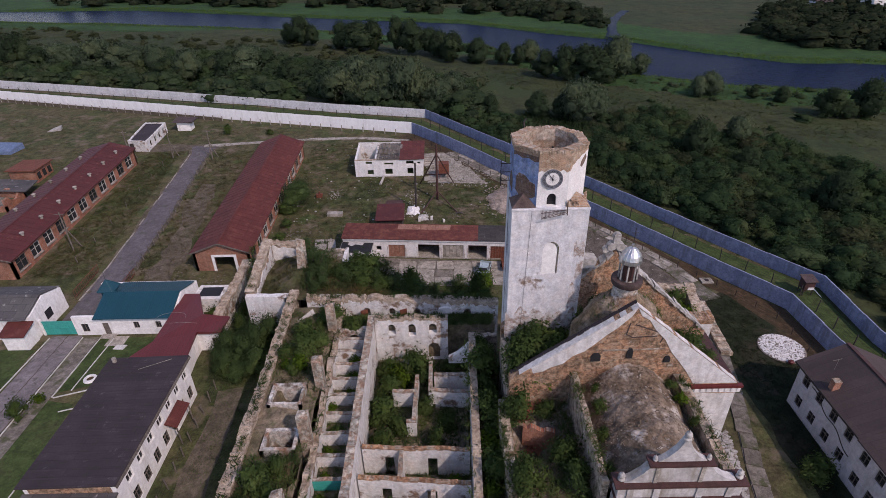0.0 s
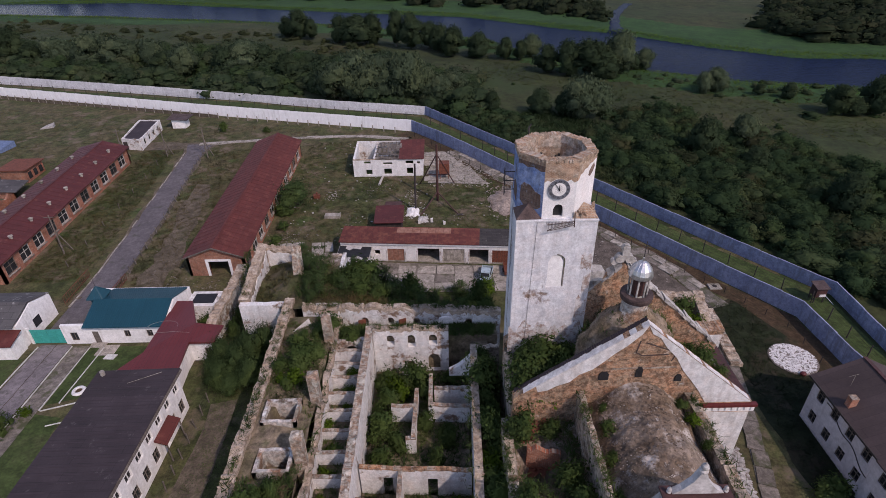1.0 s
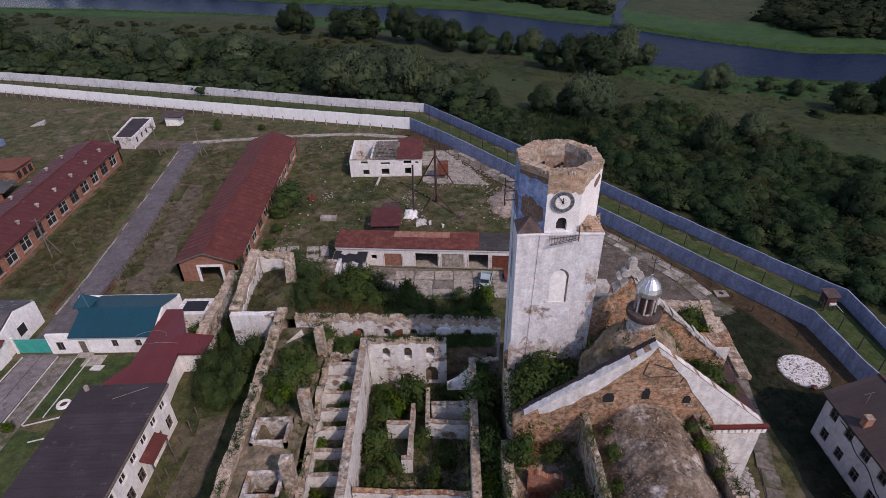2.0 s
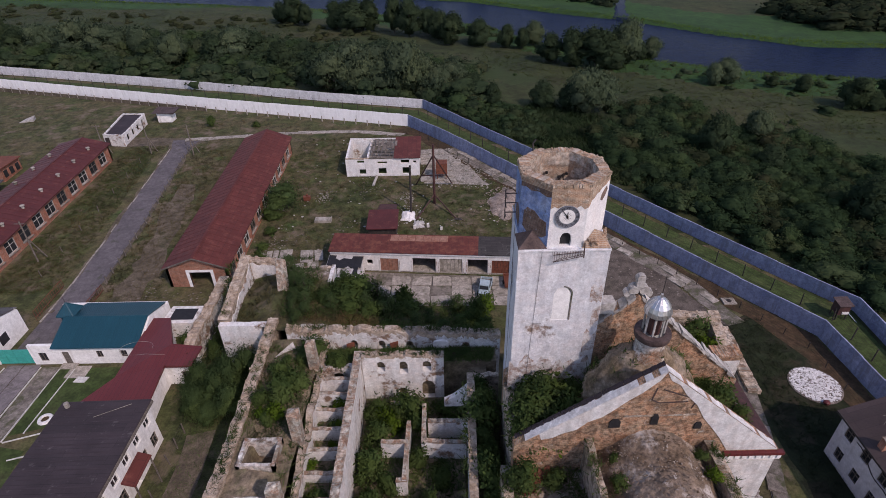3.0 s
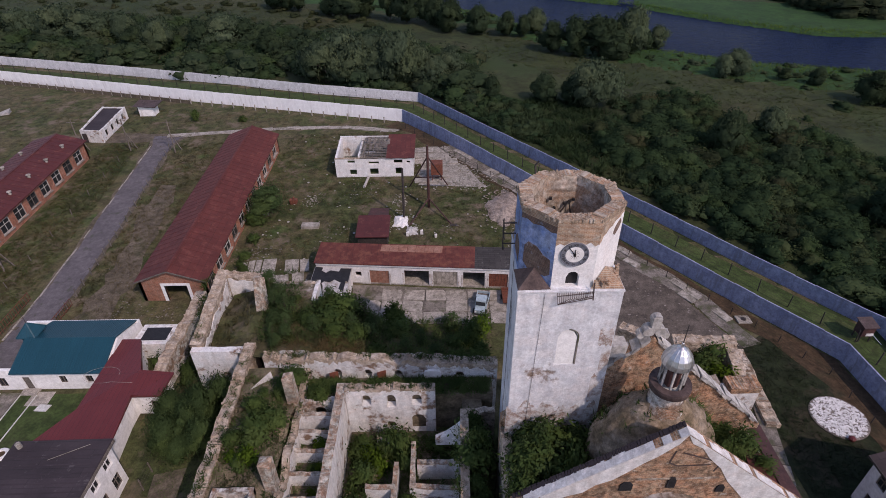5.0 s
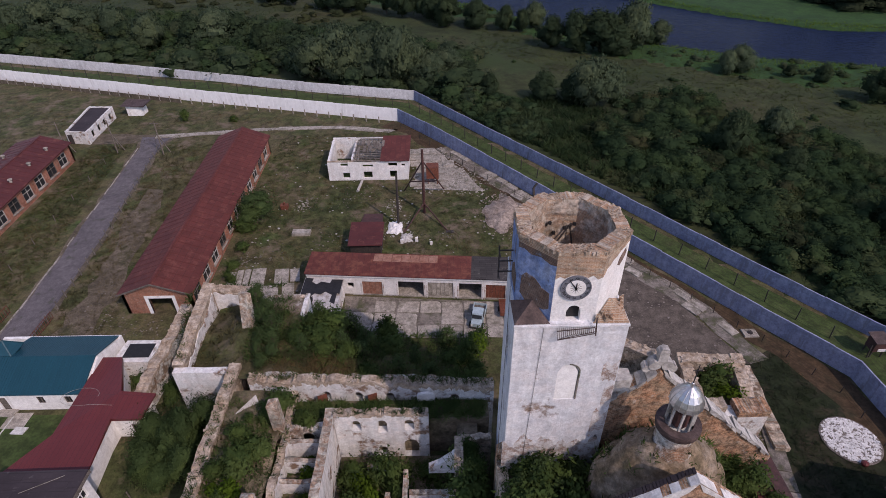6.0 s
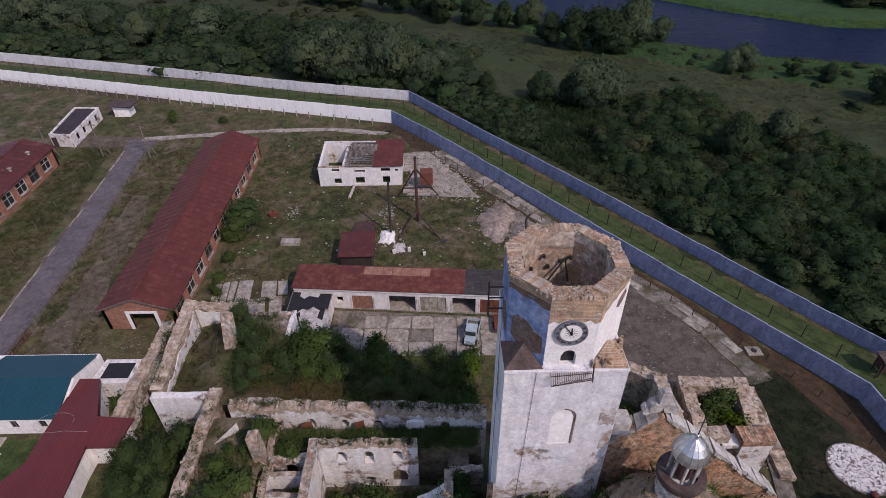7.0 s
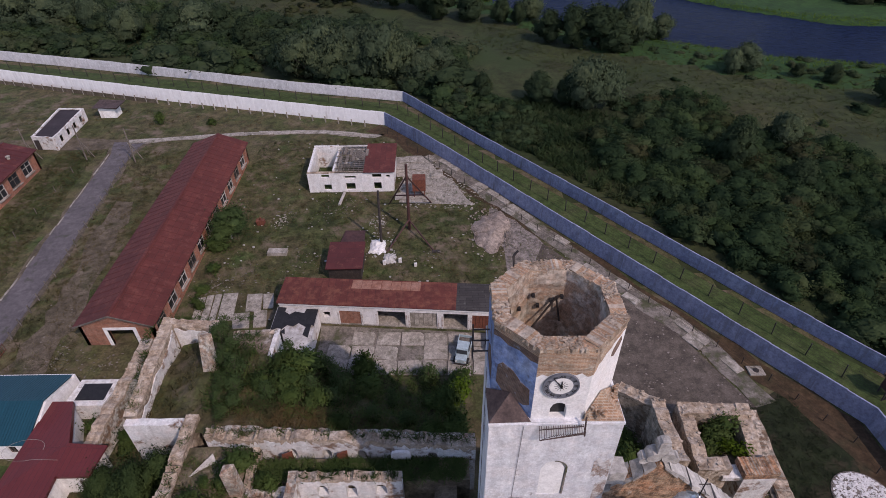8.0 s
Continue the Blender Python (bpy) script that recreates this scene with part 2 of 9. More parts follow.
WHITE = ((0.72, 0.71, 0.69), (0.83, 0.825, 0.81))
MATS = {
    "grass": mottled("grass", [(0.3, (0.044, 0.06, 0.02)), (0.44, (0.078, 0.086, 0.032)), (0.56, (0.112, 0.094, 0.048)), (0.72, (0.056, 0.096, 0.025))], 0.12, 1.0, grain=3.2, amount=0.75, bump=0.9, stains=((0.142, 0.11, 0.078), 0.25, 0.53, 0.66)),
    "lawn": mottled("lawn", [(0.3, (0.038, 0.066, 0.017)), (0.55, (0.056, 0.085, 0.025)), (0.75, (0.075, 0.085, 0.035))], 0.25, 1.0, grain=3.0, amount=0.6, bump=0.8),
    "meadow": mottled("meadow", [(0.3, (0.024, 0.039, 0.013)), (0.5, (0.038, 0.051, 0.017)), (0.7, (0.055, 0.056, 0.022))], 0.035, 1.0, grain=0.8, amount=0.6, bump=1.0, stains=((0.026, 0.045, 0.013), 0.05, 0.5, 0.68)),
    "bank": mottled("bank_grass", [(0.3, (0.015, 0.053, 0.012)), (0.7, (0.028, 0.077, 0.016))], 0.06, 1.0, grain=1.0, amount=0.5, bump=0.8),
    "soil": mottled("soil", [(0.3, (0.05, 0.034, 0.02)), (0.5, (0.082, 0.052, 0.029)), (0.7, (0.036, 0.036, 0.018))], 0.25, 1.0, grain=3.0, amount=0.6, bump=0.9),
    "dirt": mottled("dirt", [(0.3, (0.1, 0.083, 0.056)), (0.55, (0.15, 0.122, 0.09)), (0.7, (0.075, 0.075, 0.038))], 0.2, 1.0, grain=4.0, amount=0.6, bump=0.8),
    "gravel": mottled("gravel", [(0.3, (0.2, 0.17, 0.15)), (0.6, (0.3, 0.26, 0.235)), (0.75, (0.14, 0.125, 0.09))], 0.3, 1.0, grain=9.0, amount=0.8, bump=1.0),
    "gravel_dark": mottled("trodden_gravel", [(0.3, (0.085, 0.07, 0.058)), (0.55, (0.135, 0.112, 0.094)), (0.75, (0.062, 0.056, 0.04))], 0.14, 1.0, grain=6.0, amount=0.65, bump=0.8),
    "gravel_red": mottled("reddish_gravel", [(0.3, (0.26, 0.205, 0.17)), (0.6, (0.37, 0.305, 0.26)), (0.75, (0.28, 0.23, 0.185))], 0.3, 1.0, grain=9.0, amount=0.7, bump=1.0),
    "asphalt": mottled("asphalt", [(0.3, (0.1, 0.09, 0.096)), (0.7, (0.15, 0.135, 0.142))], 0.3, 0.9, grain=7.0, amount=0.4, bump=0.3, stains=((0.07, 0.07, 0.06), 0.7, 0.56, 0.66)),
    "concrete": mottled("concrete", [(0.3, (0.32, 0.29, 0.25)), (0.7, (0.46, 0.42, 0.37))], 0.5, 0.9, grain=8.0, amount=0.45, bump=0.4, stains=((0.14, 0.13, 0.1), 0.8, 0.5, 0.66), hue=0.12),
    "concrete_dirty": mottled("concrete_dirty", [(0.3, (0.15, 0.13, 0.11)), (0.7, (0.28, 0.25, 0.22))], 0.5, 0.95, grain=6.0, amount=0.6, bump=0.6, stains=((0.07, 0.075, 0.04), 0.6, 0.5, 0.62), hue=0.15),
    "drive": mottled("worn_concrete_drive", [(0.3, (0.17, 0.15, 0.155)), (0.7, (0.25, 0.22, 0.225))], 0.3, 0.9, grain=6.0, amount=0.45, bump=0.3, stains=((0.09, 0.085, 0.075), 0.6, 0.54, 0.64)),
    "facade": mottled("weathered_limewash", [(0.3, (0.38, 0.365, 0.35)), (0.6, (0.54, 0.525, 0.515))], 0.5, 0.9, grain=5.0, amount=0.35, bump=0.3, stains=((0.22, 0.185, 0.145), 0.7, 0.52, 0.7), streak=True),
    "house_wall": mottled("greyish_limewash", [(0.3, (0.5, 0.485, 0.5)), (0.6, (0.62, 0.6, 0.62))], 0.6, 0.9, grain=7.0, amount=0.25, bump=0.25, stains=((0.34, 0.31, 0.3), 0.9, 0.54, 0.8), streak=True),
    "rim_rubble": mottled("pale_broken_brick", [(0.3, (0.25, 0.18, 0.125)), (0.5, (0.44, 0.35, 0.265)), (0.7, (0.58, 0.5, 0.42))], 1.1, 0.95, grain=7.0, amount=0.55, bump=0.8),
    "lush": mottled("lush_grass", [(0.3, (0.013, 0.021, 0.008)), (0.5, (0.02, 0.029, 0.011)), (0.62, (0.034, 0.031, 0.018)), (0.75, (0.02, 0.032, 0.011))], 0.16, 1.0, grain=3.0, amount=0.6, bump=0.9, stains=((0.042, 0.034, 0.021), 0.3, 0.54, 0.64)),
    # Streaked whitewash with the blue sky-lit shade mixed into its colour.
    "panel_blue": mottled("whitewash_in_blue_shade", [(0.3, (0.22, 0.25, 0.38)), (0.6, (0.31, 0.345, 0.48)), (0.8, (0.4, 0.42, 0.5))], 0.4, 0.9, grain=5.0, amount=0.4, bump=0.2, stains=((0.16, 0.165, 0.2), 0.9, 0.52, 0.7), streak=True, hue=0.08),
    "kerb": mottled("kerb_white", [(0.3, (0.5, 0.5, 0.47)), (0.7, (0.7, 0.7, 0.68))], 1.0, 0.9, grain=6.0),
    "panel": mottled("whitewashed_concrete", [(0.3, (0.8, 0.8, 0.8)), (0.6, (0.87, 0.87, 0.87))], 0.3, 0.9, grain=5.0, amount=0.1, bump=0.2, stains=((0.5, 0.48, 0.46), 0.8, 0.56, 0.8), streak=True, hue=0.03),
    "panel_grey": mottled("grey_concrete", [(0.3, (0.6, 0.6, 0.61)), (0.6, (0.72, 0.72, 0.73))], 0.4, 0.9, grain=5.0, amount=0.25, bump=0.2, stains=((0.36, 0.35, 0.34), 0.9, 0.54, 0.76), streak=True, hue=0.08),
    "white": mottled("white_plaster", [(0.3, WHITE[0]), (0.6, WHITE[1])], 0.7, 0.9, grain=8.0, amount=0.2, bump=0.25, stains=((0.42, 0.39, 0.35), 0.9, 0.54, 0.8), streak=True),
    "brick": masonry("red_brick", (0.56, 0.19, 0.105), (0.44, 0.14, 0.08), (0.5, 0.36, 0.28), rugged=0.35),
    "brick_old": masonry("old_brick", (0.6, 0.34, 0.19), (0.4, 0.21, 0.12), (0.52, 0.41, 0.31), plaster=((0.56, 0.46, 0.37), (0.72, 0.65, 0.57)), cover=0.36, pscale=1.1, rugged=0.85),
    "ruin": masonry("peeling_plaster_on_brick", (0.36, 0.21, 0.13), (0.27, 0.15, 0.095), (0.38, 0.32, 0.25), plaster=((0.5, 0.46, 0.41), (0.72, 0.7, 0.66)), cover=0.52, pscale=0.4),
    "ruin_white": masonry("flaking_whitewash", (0.36, 0.2, 0.12), (0.28, 0.15, 0.1), (0.38, 0.32, 0.25), plaster=((0.74, 0.73, 0.71), (0.84, 0.83, 0.82)), cover=0.6, pscale=0.55, grime=0.3, rugged=0.22),
    "plaster_coat": masonry("weathered_plaster_coat", (0.5, 0.34, 0.22), (0.4, 0.26, 0.17), (0.5, 0.42, 0.34), plaster=((0.66, 0.65, 0.64), (0.84, 0.83, 0.82)), cover=0.78, pscale=0.6, grime=0.35, rugged=0.2),
    "peeling_white": masonry("peeling_white_paint", (0.5, 0.34, 0.24), (0.4, 0.26, 0.18), (0.5, 0.43, 0.36), plaster=((0.78, 0.77, 0.76), (0.88, 0.875, 0.87)), cover=0.7, pscale=0.9, grime=0.2, rugged=0.1),
    "ruin_bare": masonry("weathered_masonry", (0.34, 0.22, 0.14), (0.28, 0.17, 0.11), (0.38, 0.33, 0.26), plaster=((0.5, 0.41, 0.31), (0.68, 0.6, 0.5)), cover=0.52, pscale=0.9, rugged=0.5),
    "tower": masonry("tower_plaster", (0.38, 0.24, 0.17), (0.3, 0.17, 0.12), (0.42, 0.36, 0.3), plaster=((0.66, 0.67, 0.7), (0.86, 0.865, 0.88)), cover=0.64, pscale=0.3, grime=0.45, grime_col=(0.55, 0.54, 0.55), rugged=0.17),
    "tower_white": masonry("tower_whitewash", (0.38, 0.24, 0.17), (0.3, 0.17, 0.12), (0.42, 0.36, 0.3), plaster=((0.84, 0.835, 0.83), (0.9, 0.895, 0.89)), cover=0.72, pscale=0.35, grime=0.1, rugged=0.1),
    "rubble": masonry("broken_brick", (0.5, 0.34, 0.24), (0.36, 0.23, 0.16), (0.48, 0.41, 0.33), plaster=((0.46, 0.41, 0.34), (0.64, 0.59, 0.51)), cover=0.5, pscale=1.6),
    "earth_top": mottled("overgrown_rubble", [(0.3, (0.12, 0.092, 0.056)), (0.46, (0.19, 0.135, 0.092)), (0.6, (0.27, 0.215, 0.17)), (0.72, (0.12, 0.108, 0.058))], 0.22, 1.0, grain=4.0, amount=0.7, bump=1.0, stains=((0.46, 0.42, 0.38), 0.55, 0.54, 0.66)),
    "dome_earth": mottled("mossy_rubble", [(0.3, (0.13, 0.105, 0.06)), (0.46, (0.24, 0.18, 0.12)), (0.6, (0.33, 0.27, 0.21)), (0.75, (0.12, 0.115, 0.06))], 0.6, 1.0, grain=5.0, amount=0.65, bump=1.0),
    "humus": mottled("overgrown_earth", [(0.3, (0.1, 0.095, 0.048)), (0.45, (0.19, 0.155, 0.1)), (0.58, (0.27, 0.21, 0.15)), (0.72, (0.12, 0.125, 0.055))], 0.3, 1.0, grain=3.0, amount=0.7, bump=1.0),
    "roof_red": sheeted("red_painted_sheet", (0.115, 0.03, 0.028), (0.1, 0.027, 0.025), (0.055, 0.016, 0.015), 2.4, 0.9, 0.6, rust=(0.19, 0.07, 0.05), r0=0.56, r1=0.75),
    "roof_rust": sheeted("rusty_sheet", (0.135, 0.034, 0.027), (0.11, 0.028, 0.023), (0.065, 0.02, 0.017), 2.4, 0.9, 0.7, rust=(0.17, 0.058, 0.045), turn=True, r0=0.52, r1=0.75),
    "roof_orange": sheeted("orange_rusty_sheet", (0.142, 0.037, 0.027), (0.115, 0.03, 0.023), (0.065, 0.02, 0.017), 2.4, 0.9, 0.7, rust=(0.2, 0.072, 0.045), turn=True, r0=0.46, r1=0.7),
    "roof_maroon": sheeted("maroon_sheet", (0.15, 0.032, 0.032), (0.14, 0.03, 0.03), (0.08, 0.02, 0.02), 0.5, 12.0, 0.45, amount=0.2),
    "roof_teal": sheeted("teal_sheet", (0.01, 0.07, 0.1), (0.01, 0.064, 0.092), (0.008, 0.056, 0.08), 0.4, 12.0, 0.4, amount=0.2),
    "roof_black": sheeted("bitumen_felt", (0.058, 0.044, 0.05), (0.046, 0.036, 0.041), (0.03, 0.024, 0.027), 9.0, 0.95, 0.85, rust=(0.11, 0.094, 0.098), amount=0.6, r0=0.6, r1=0.74),
    "roof_brown": sheeted("brown_felt", (0.088, 0.064, 0.062), (0.074, 0.055, 0.053), (0.06, 0.045, 0.045), 9.0, 1.0, 0.9, amount=0.4),
    "roof_slate": sheeted("grey_asbestos_sheet", (0.12, 0.115, 0.115), (0.085, 0.08, 0.085), (0.045, 0.045, 0.045), 1.75, 1.1, 0.9, rust=(0.34, 0.33, 0.32), amount=0.5, r0=0.6, r1=0.68),
    "roof_tar": sheeted("tarred_boards", (0.075, 0.068, 0.066), (0.05, 0.046, 0.046), (0.02, 0.019, 0.019), 1.6, 0.42, 0.95, rust=(0.15, 0.14, 0.13), amount=0.6, r0=0.58, r1=0.7),
    "teal_paint": mottled("teal_paint", [(0.3, (0.02, 0.3, 0.26)), (0.7, (0.03, 0.36, 0.31))], 1.0, 0.5, grain=6.0, amount=0.2),
    "rust": mottled("rusted_iron", [(0.3, (0.13, 0.045, 0.03)), (0.7, (0.22, 0.075, 0.045))], 1.5, 0.8, grain=9.0, amount=0.5),
    "rust_pale": mottled("pale_rust", [(0.3, (0.26, 0.11, 0.07)), (0.7, (0.36, 0.2, 0.15))], 0.9, 0.8, grain=7.0, amount=0.4),
    "iron": mottled("dark_iron", [(0.3, (0.03, 0.028, 0.028)), (0.7, (0.07, 0.055, 0.05))], 2.0, 0.7, grain=9.0, amount=0.4),
    "wire_post": mottled("fence_post", [(0.3, (0.11, 0.09, 0.075)), (0.7, (0.2, 0.175, 0.15))], 2.0, 0.9, grain=9.0),
    "wood": mottled("grey_wood", [(0.3, (0.14, 0.115, 0.095)), (0.7, (0.26, 0.225, 0.195))], 1.5, 0.9, grain=9.0, amount=0.5, hue=0.35),
    "frame": mottled("white_paint", [(0.3, (0.66, 0.65, 0.63)), (0.7, (0.78, 0.77, 0.76))], 2.0, 0.6, grain=8.0, amount=0.2),
    "bark": mottled("bark", [(0.3, (0.07, 0.055, 0.04)), (0.7, (0.14, 0.115, 0.09))], 1.2, 1.0, grain=9.0, bump=0.8),
    "birch_bark": mottled("birch_bark", [(0.4, (0.5, 0.48, 0.44)), (0.62, (0.1, 0.09, 0.08))], 1.5, 0.9, grain=9.0),
    "silver": mottled("galvanised_sheet", [(0.3, (0.55, 0.56, 0.57)), (0.7, (0.7, 0.7, 0.71))], 1.0, 0.35, 0.9, grain=6.0, amount=0.25, bump=0.15),
    "stone": mottled("pale_stone", [(0.3, (0.4, 0.38, 0.35)), (0.7, (0.62, 0.6, 0.57))], 1.2, 0.95, grain=5.0, amount=0.4, hue=0.3),
    "pebble": mottled("white_pebbles", [(0.3, (0.68, 0.67, 0.66)), (0.7, (0.84, 0.83, 0.82))], 1.6, 0.9, grain=5.0, amount=0.35),
    "tin_dark": mottled("dark_tin", [(0.3, (0.06, 0.03, 0.028)), (0.7, (0.1, 0.045, 0.04))], 0.8, 0.6, grain=7.0, amount=0.4),
    "dial": mottled("dial_grey", [(0.3, (0.13, 0.14, 0.165)), (0.7, (0.19, 0.2, 0.23))], 2.0, 0.6, grain=9.0, amount=0.25),
    "dial_white": mottled("dial_white", [(0.3, (0.7, 0.69, 0.67)), (0.7, (0.8, 0.79, 0.78))], 2.0, 0.6, grain=9.0, amount=0.15),
    # Black of painted parts, and of sheets that stand for deep shade.
    "black": mottled("black_paint_and_shade", [(0.3, (0.015, 0.015, 0.017)), (0.7, (0.03, 0.03, 0.032))], 2.0, 0.6),
    "blue_paint": mottled("blue_tarpaulin", [(0.3, (0.1, 0.15, 0.26)), (0.7, (0.16, 0.22, 0.34))], 1.0, 0.7, grain=5.0),
    "truck_paint": mottled("pale_blue_paint", [(0.3, (0.32, 0.42, 0.46)), (0.7, (0.42, 0.52, 0.56))], 1.5, 0.5, grain=8.0, amount=0.3),
    "rubber": mottled("rubber", [(0.3, (0.02, 0.02, 0.02)), (0.7, (0.035, 0.034, 0.032))], 3.0, 0.9),
    "leaf": leafy("green_leaves", (0.06, 0.09, 0.037), (0.096, 0.136, 0.053), 0.3),
    "leaf_tree": leafy("ash_leaves", (0.06, 0.088, 0.042), (0.1, 0.138, 0.064), 0.25),
    "leaf_wood": leafy("woodland_leaves", (0.036, 0.06, 0.034), (0.053, 0.08, 0.044), 0.15),
    "leaf_brown": leafy("russet_leaves", (0.044, 0.055, 0.033), (0.062, 0.07, 0.042), 0.2),
    "leaf_dark": leafy("dark_thicket_leaves", (0.033, 0.056, 0.033), (0.046, 0.073, 0.042), 0.15),
    "leaf_far": leafy("far_wood_leaves", (0.028, 0.038, 0.027), (0.04, 0.052, 0.036), 0.15),
    "leaf_grey": leafy("grey_green_leaves", (0.037, 0.056, 0.037), (0.058, 0.08, 0.052), 0.2),
    "leaf_willow": leafy("silver_willow_leaves", (0.058, 0.08, 0.056), (0.105, 0.13, 0.092), 0.2),
    "leaf_dry": leafy("dry_stalks", (0.075, 0.066, 0.036), (0.16, 0.132, 0.08)),
    "leaf_meadow": leafy("meadow_stalks", (0.05, 0.066, 0.028), (0.075, 0.088, 0.038), 0.2),
    "leaf_bright": leafy("bright_weeds", (0.035, 0.065, 0.01), (0.1, 0.16, 0.025)),
}


def glassy(name, col, rough):
    m, nt, b = nodes_of(name, rough, 0.0)
    obj, vec, rnd = coords(nt)
    nt.links.new(ramp_of(nt, noise_of(nt, vec, 0.6), [(0.3, tuple(c * 0.6 for c in col)), (0.7, col)]), b.inputs["Base Color"])
    b.inputs["Specular IOR Level"].default_value = 0.5
    return m, nt, b, vec


MATS["pane"] = glassy("dark_glass", (0.03, 0.032, 0.036), 0.08)[0]
# The sky's blue reflection is put into the base colour; real gloss is nearly off.
water_mat, wnt, wb, wvec = glassy("river_water_sky_blue", (0.009, 0.017, 0.046), 0.15)
wb.inputs["Specular IOR Level"].default_value = 0.004
bump_of(wnt, wb, noise_of(wnt, wvec, 0.8, 4.0), 0.5, 0.4)
MATS["water"] = water_mat


# ---- shapes ----
def g(y):
    """Height of the ground."""
    return 3.0 * min(max((y - 72.0) / 53.0, 0.0), 1.0)


class Geo:
    def __init__(self):
        self.v, self.f, self.smooth = [], [], False

    def quad(self, *pts):
        n = len(self.v)
        self.v += [tuple(p) for p in pts]
        self.f.append(tuple(range(n, n + len(pts))))

    def box(self, x0, x1, y0, y1, z0, z1):
        self.prism([(x0, y0), (x1, y0), (x1, y1), (x0, y1)], z0, z1)
        return self

    def prism(self, poly, z0, z1):
        """z0, z1: numbers, or one for each corner."""
        n, k = len(self.v), len(poly)
        a = z0 if isinstance(z0, (list, tuple)) else [z0] * k
        b = z1 if isinstance(z1, (list, tuple)) else [z1] * k
        self.v += [(p[0], p[1], z) for p, z in zip(poly, a)] + [(p[0], p[1], z) for p, z in zip(poly, b)]
        self.f += [tuple(range(n + k - 1, n - 1, -1)), tuple(range(n + k, n + 2 * k))]
        self.f += [(n + i, n + (i + 1) % k, n + k + (i + 1) % k, n + k + i) for i in range(k)]
        return self

    def slab(self, poly, y0, y1):
        """A poly in x and z, from y0 to y1."""
        n, k = len(self.v), len(poly)
        self.v += [(p[0], y0, p[1]) for p in poly] + [(p[0], y1, p[1]) for p in poly]
        self.f += [tuple(range(n, n + k)), tuple(range(n + 2 * k - 1, n + k - 1, -1))]
        self.f += [(n + (i + 1) % k, n + i, n + k + i, n + k + (i + 1) % k) for i in range(k)]
        return self

    def tube(self, p0, p1, r0, r1=None, k=8, caps=True):
        r1 = r0 if r1 is None else r1
        p0, p1 = Vector(p0), Vector(p1)
        d = (p1 - p0).normalized()
        a = d.orthogonal().normalized()
        b = d.cross(a)
        n = len(self.v)
        for p, r in ((p0, r0), (p1, r1)):
            self.v += [tuple(p + (a * math.cos(6.2832 * i / k) + b * math.sin(6.2832 * i / k)) * r) for i in range(k)]
        self.f += [(n + i, n + (i + 1) % k, n + k + (i + 1) % k, n + k + i) for i in range(k)]
        if caps:
            self.f += [tuple(range(n + k - 1, n - 1, -1)), tuple(range(n + k, n + 2 * k))]
        return self

    def lathe(self, cx, cy, prof, k=24, start=0.0, sx=1.0, sy=1.0):
        n = len(self.v)
        for r, z in prof:
            self.v += [(cx + sx * r * math.cos(start + 6.28319 * i / k), cy + sy * r * math.sin(start + 6.28319 * i / k), z) for i in range(k)]
        for j in range(len(prof) - 1):
            self.f += [(n + j * k + i, n + j * k + (i + 1) % k, n + (j + 1) * k + (i + 1) % k, n + (j + 1) * k + i) for i in range(k)]
        return self

    def beam(self, p0, p1, w, h):
        """A squared beam from p0 to p1."""
        p0, p1 = Vector(p0), Vector(p1)
        d = (p1 - p0).normalized()
        s = d.cross(Vector((0, 0, 1)))
        s = s.normalized() if s.length > 0.01 else Vector((1, 0, 0))
        u = s.cross(d)
        n = len(self.v)
        for p in (p0, p1):
            self.v += [tuple(p + s * a * w / 2 + u * b * h / 2) for a, b in ((-1, -1), (1, -1), (1, 1), (-1, 1))]
        self.f += [(n + 3, n + 2, n + 1, n), (n + 4, n + 5, n + 6, n + 7)]
        self.f += [(n + i, n + (i + 1) % 4, n + 4 + (i + 1) % 4, n + 4 + i) for i in range(4)]
        return self

    def drape(self):
        self.v = [(x, y, z + g(y)) for x, y, z in self.v]
        return self

    def jitter(self, a, seed=0):
        rr = random.Random(seed)
        at = {}
        out = []
        for p in self.v:
            key = (round(p[0], 3), round(p[1], 3), round(p[2], 3))
            if key not in at:
                at[key] = tuple(c + rr.uniform(-a, a) for c in p)
            out.append(at[key])
        self.v = out
        return self


def mesh_of(name, geo, mat):
    me = bpy.data.meshes.new(name)
    me.from_pydata(geo.v, [], geo.f)
    if geo.smooth:
        me.polygons.foreach_set("use_smooth", [True] * len(me.polygons))
    for m in (mat if isinstance(mat, (list, tuple)) else [mat]):
        me.materials.append(MATS[m])
    me.update()
    return me


def part(name, geo, mat, parent, label=""):
    """One mesh under a thing or a part."""
    ob = new(name, mesh_of(name, geo, mat))
    ob.parent = parent
    if parent.type == "EMPTY":
        ob.matrix_parent_inverse = Matrix.Translation(-Vector(parent.location))
    return tagged(ob, label)


def thing(name, x, y, z, label, category, group="", kind=""):
    ob = new(name)
    ob.location = (x, y, z)
    return tagged(ob, label, category, group, kind)


def solid(name, geo, mat, label, category, group="", kind=""):
    return tagged(new(name, mesh_of(name, geo, mat)), label, category, group, kind)


LAST_HEAD = []


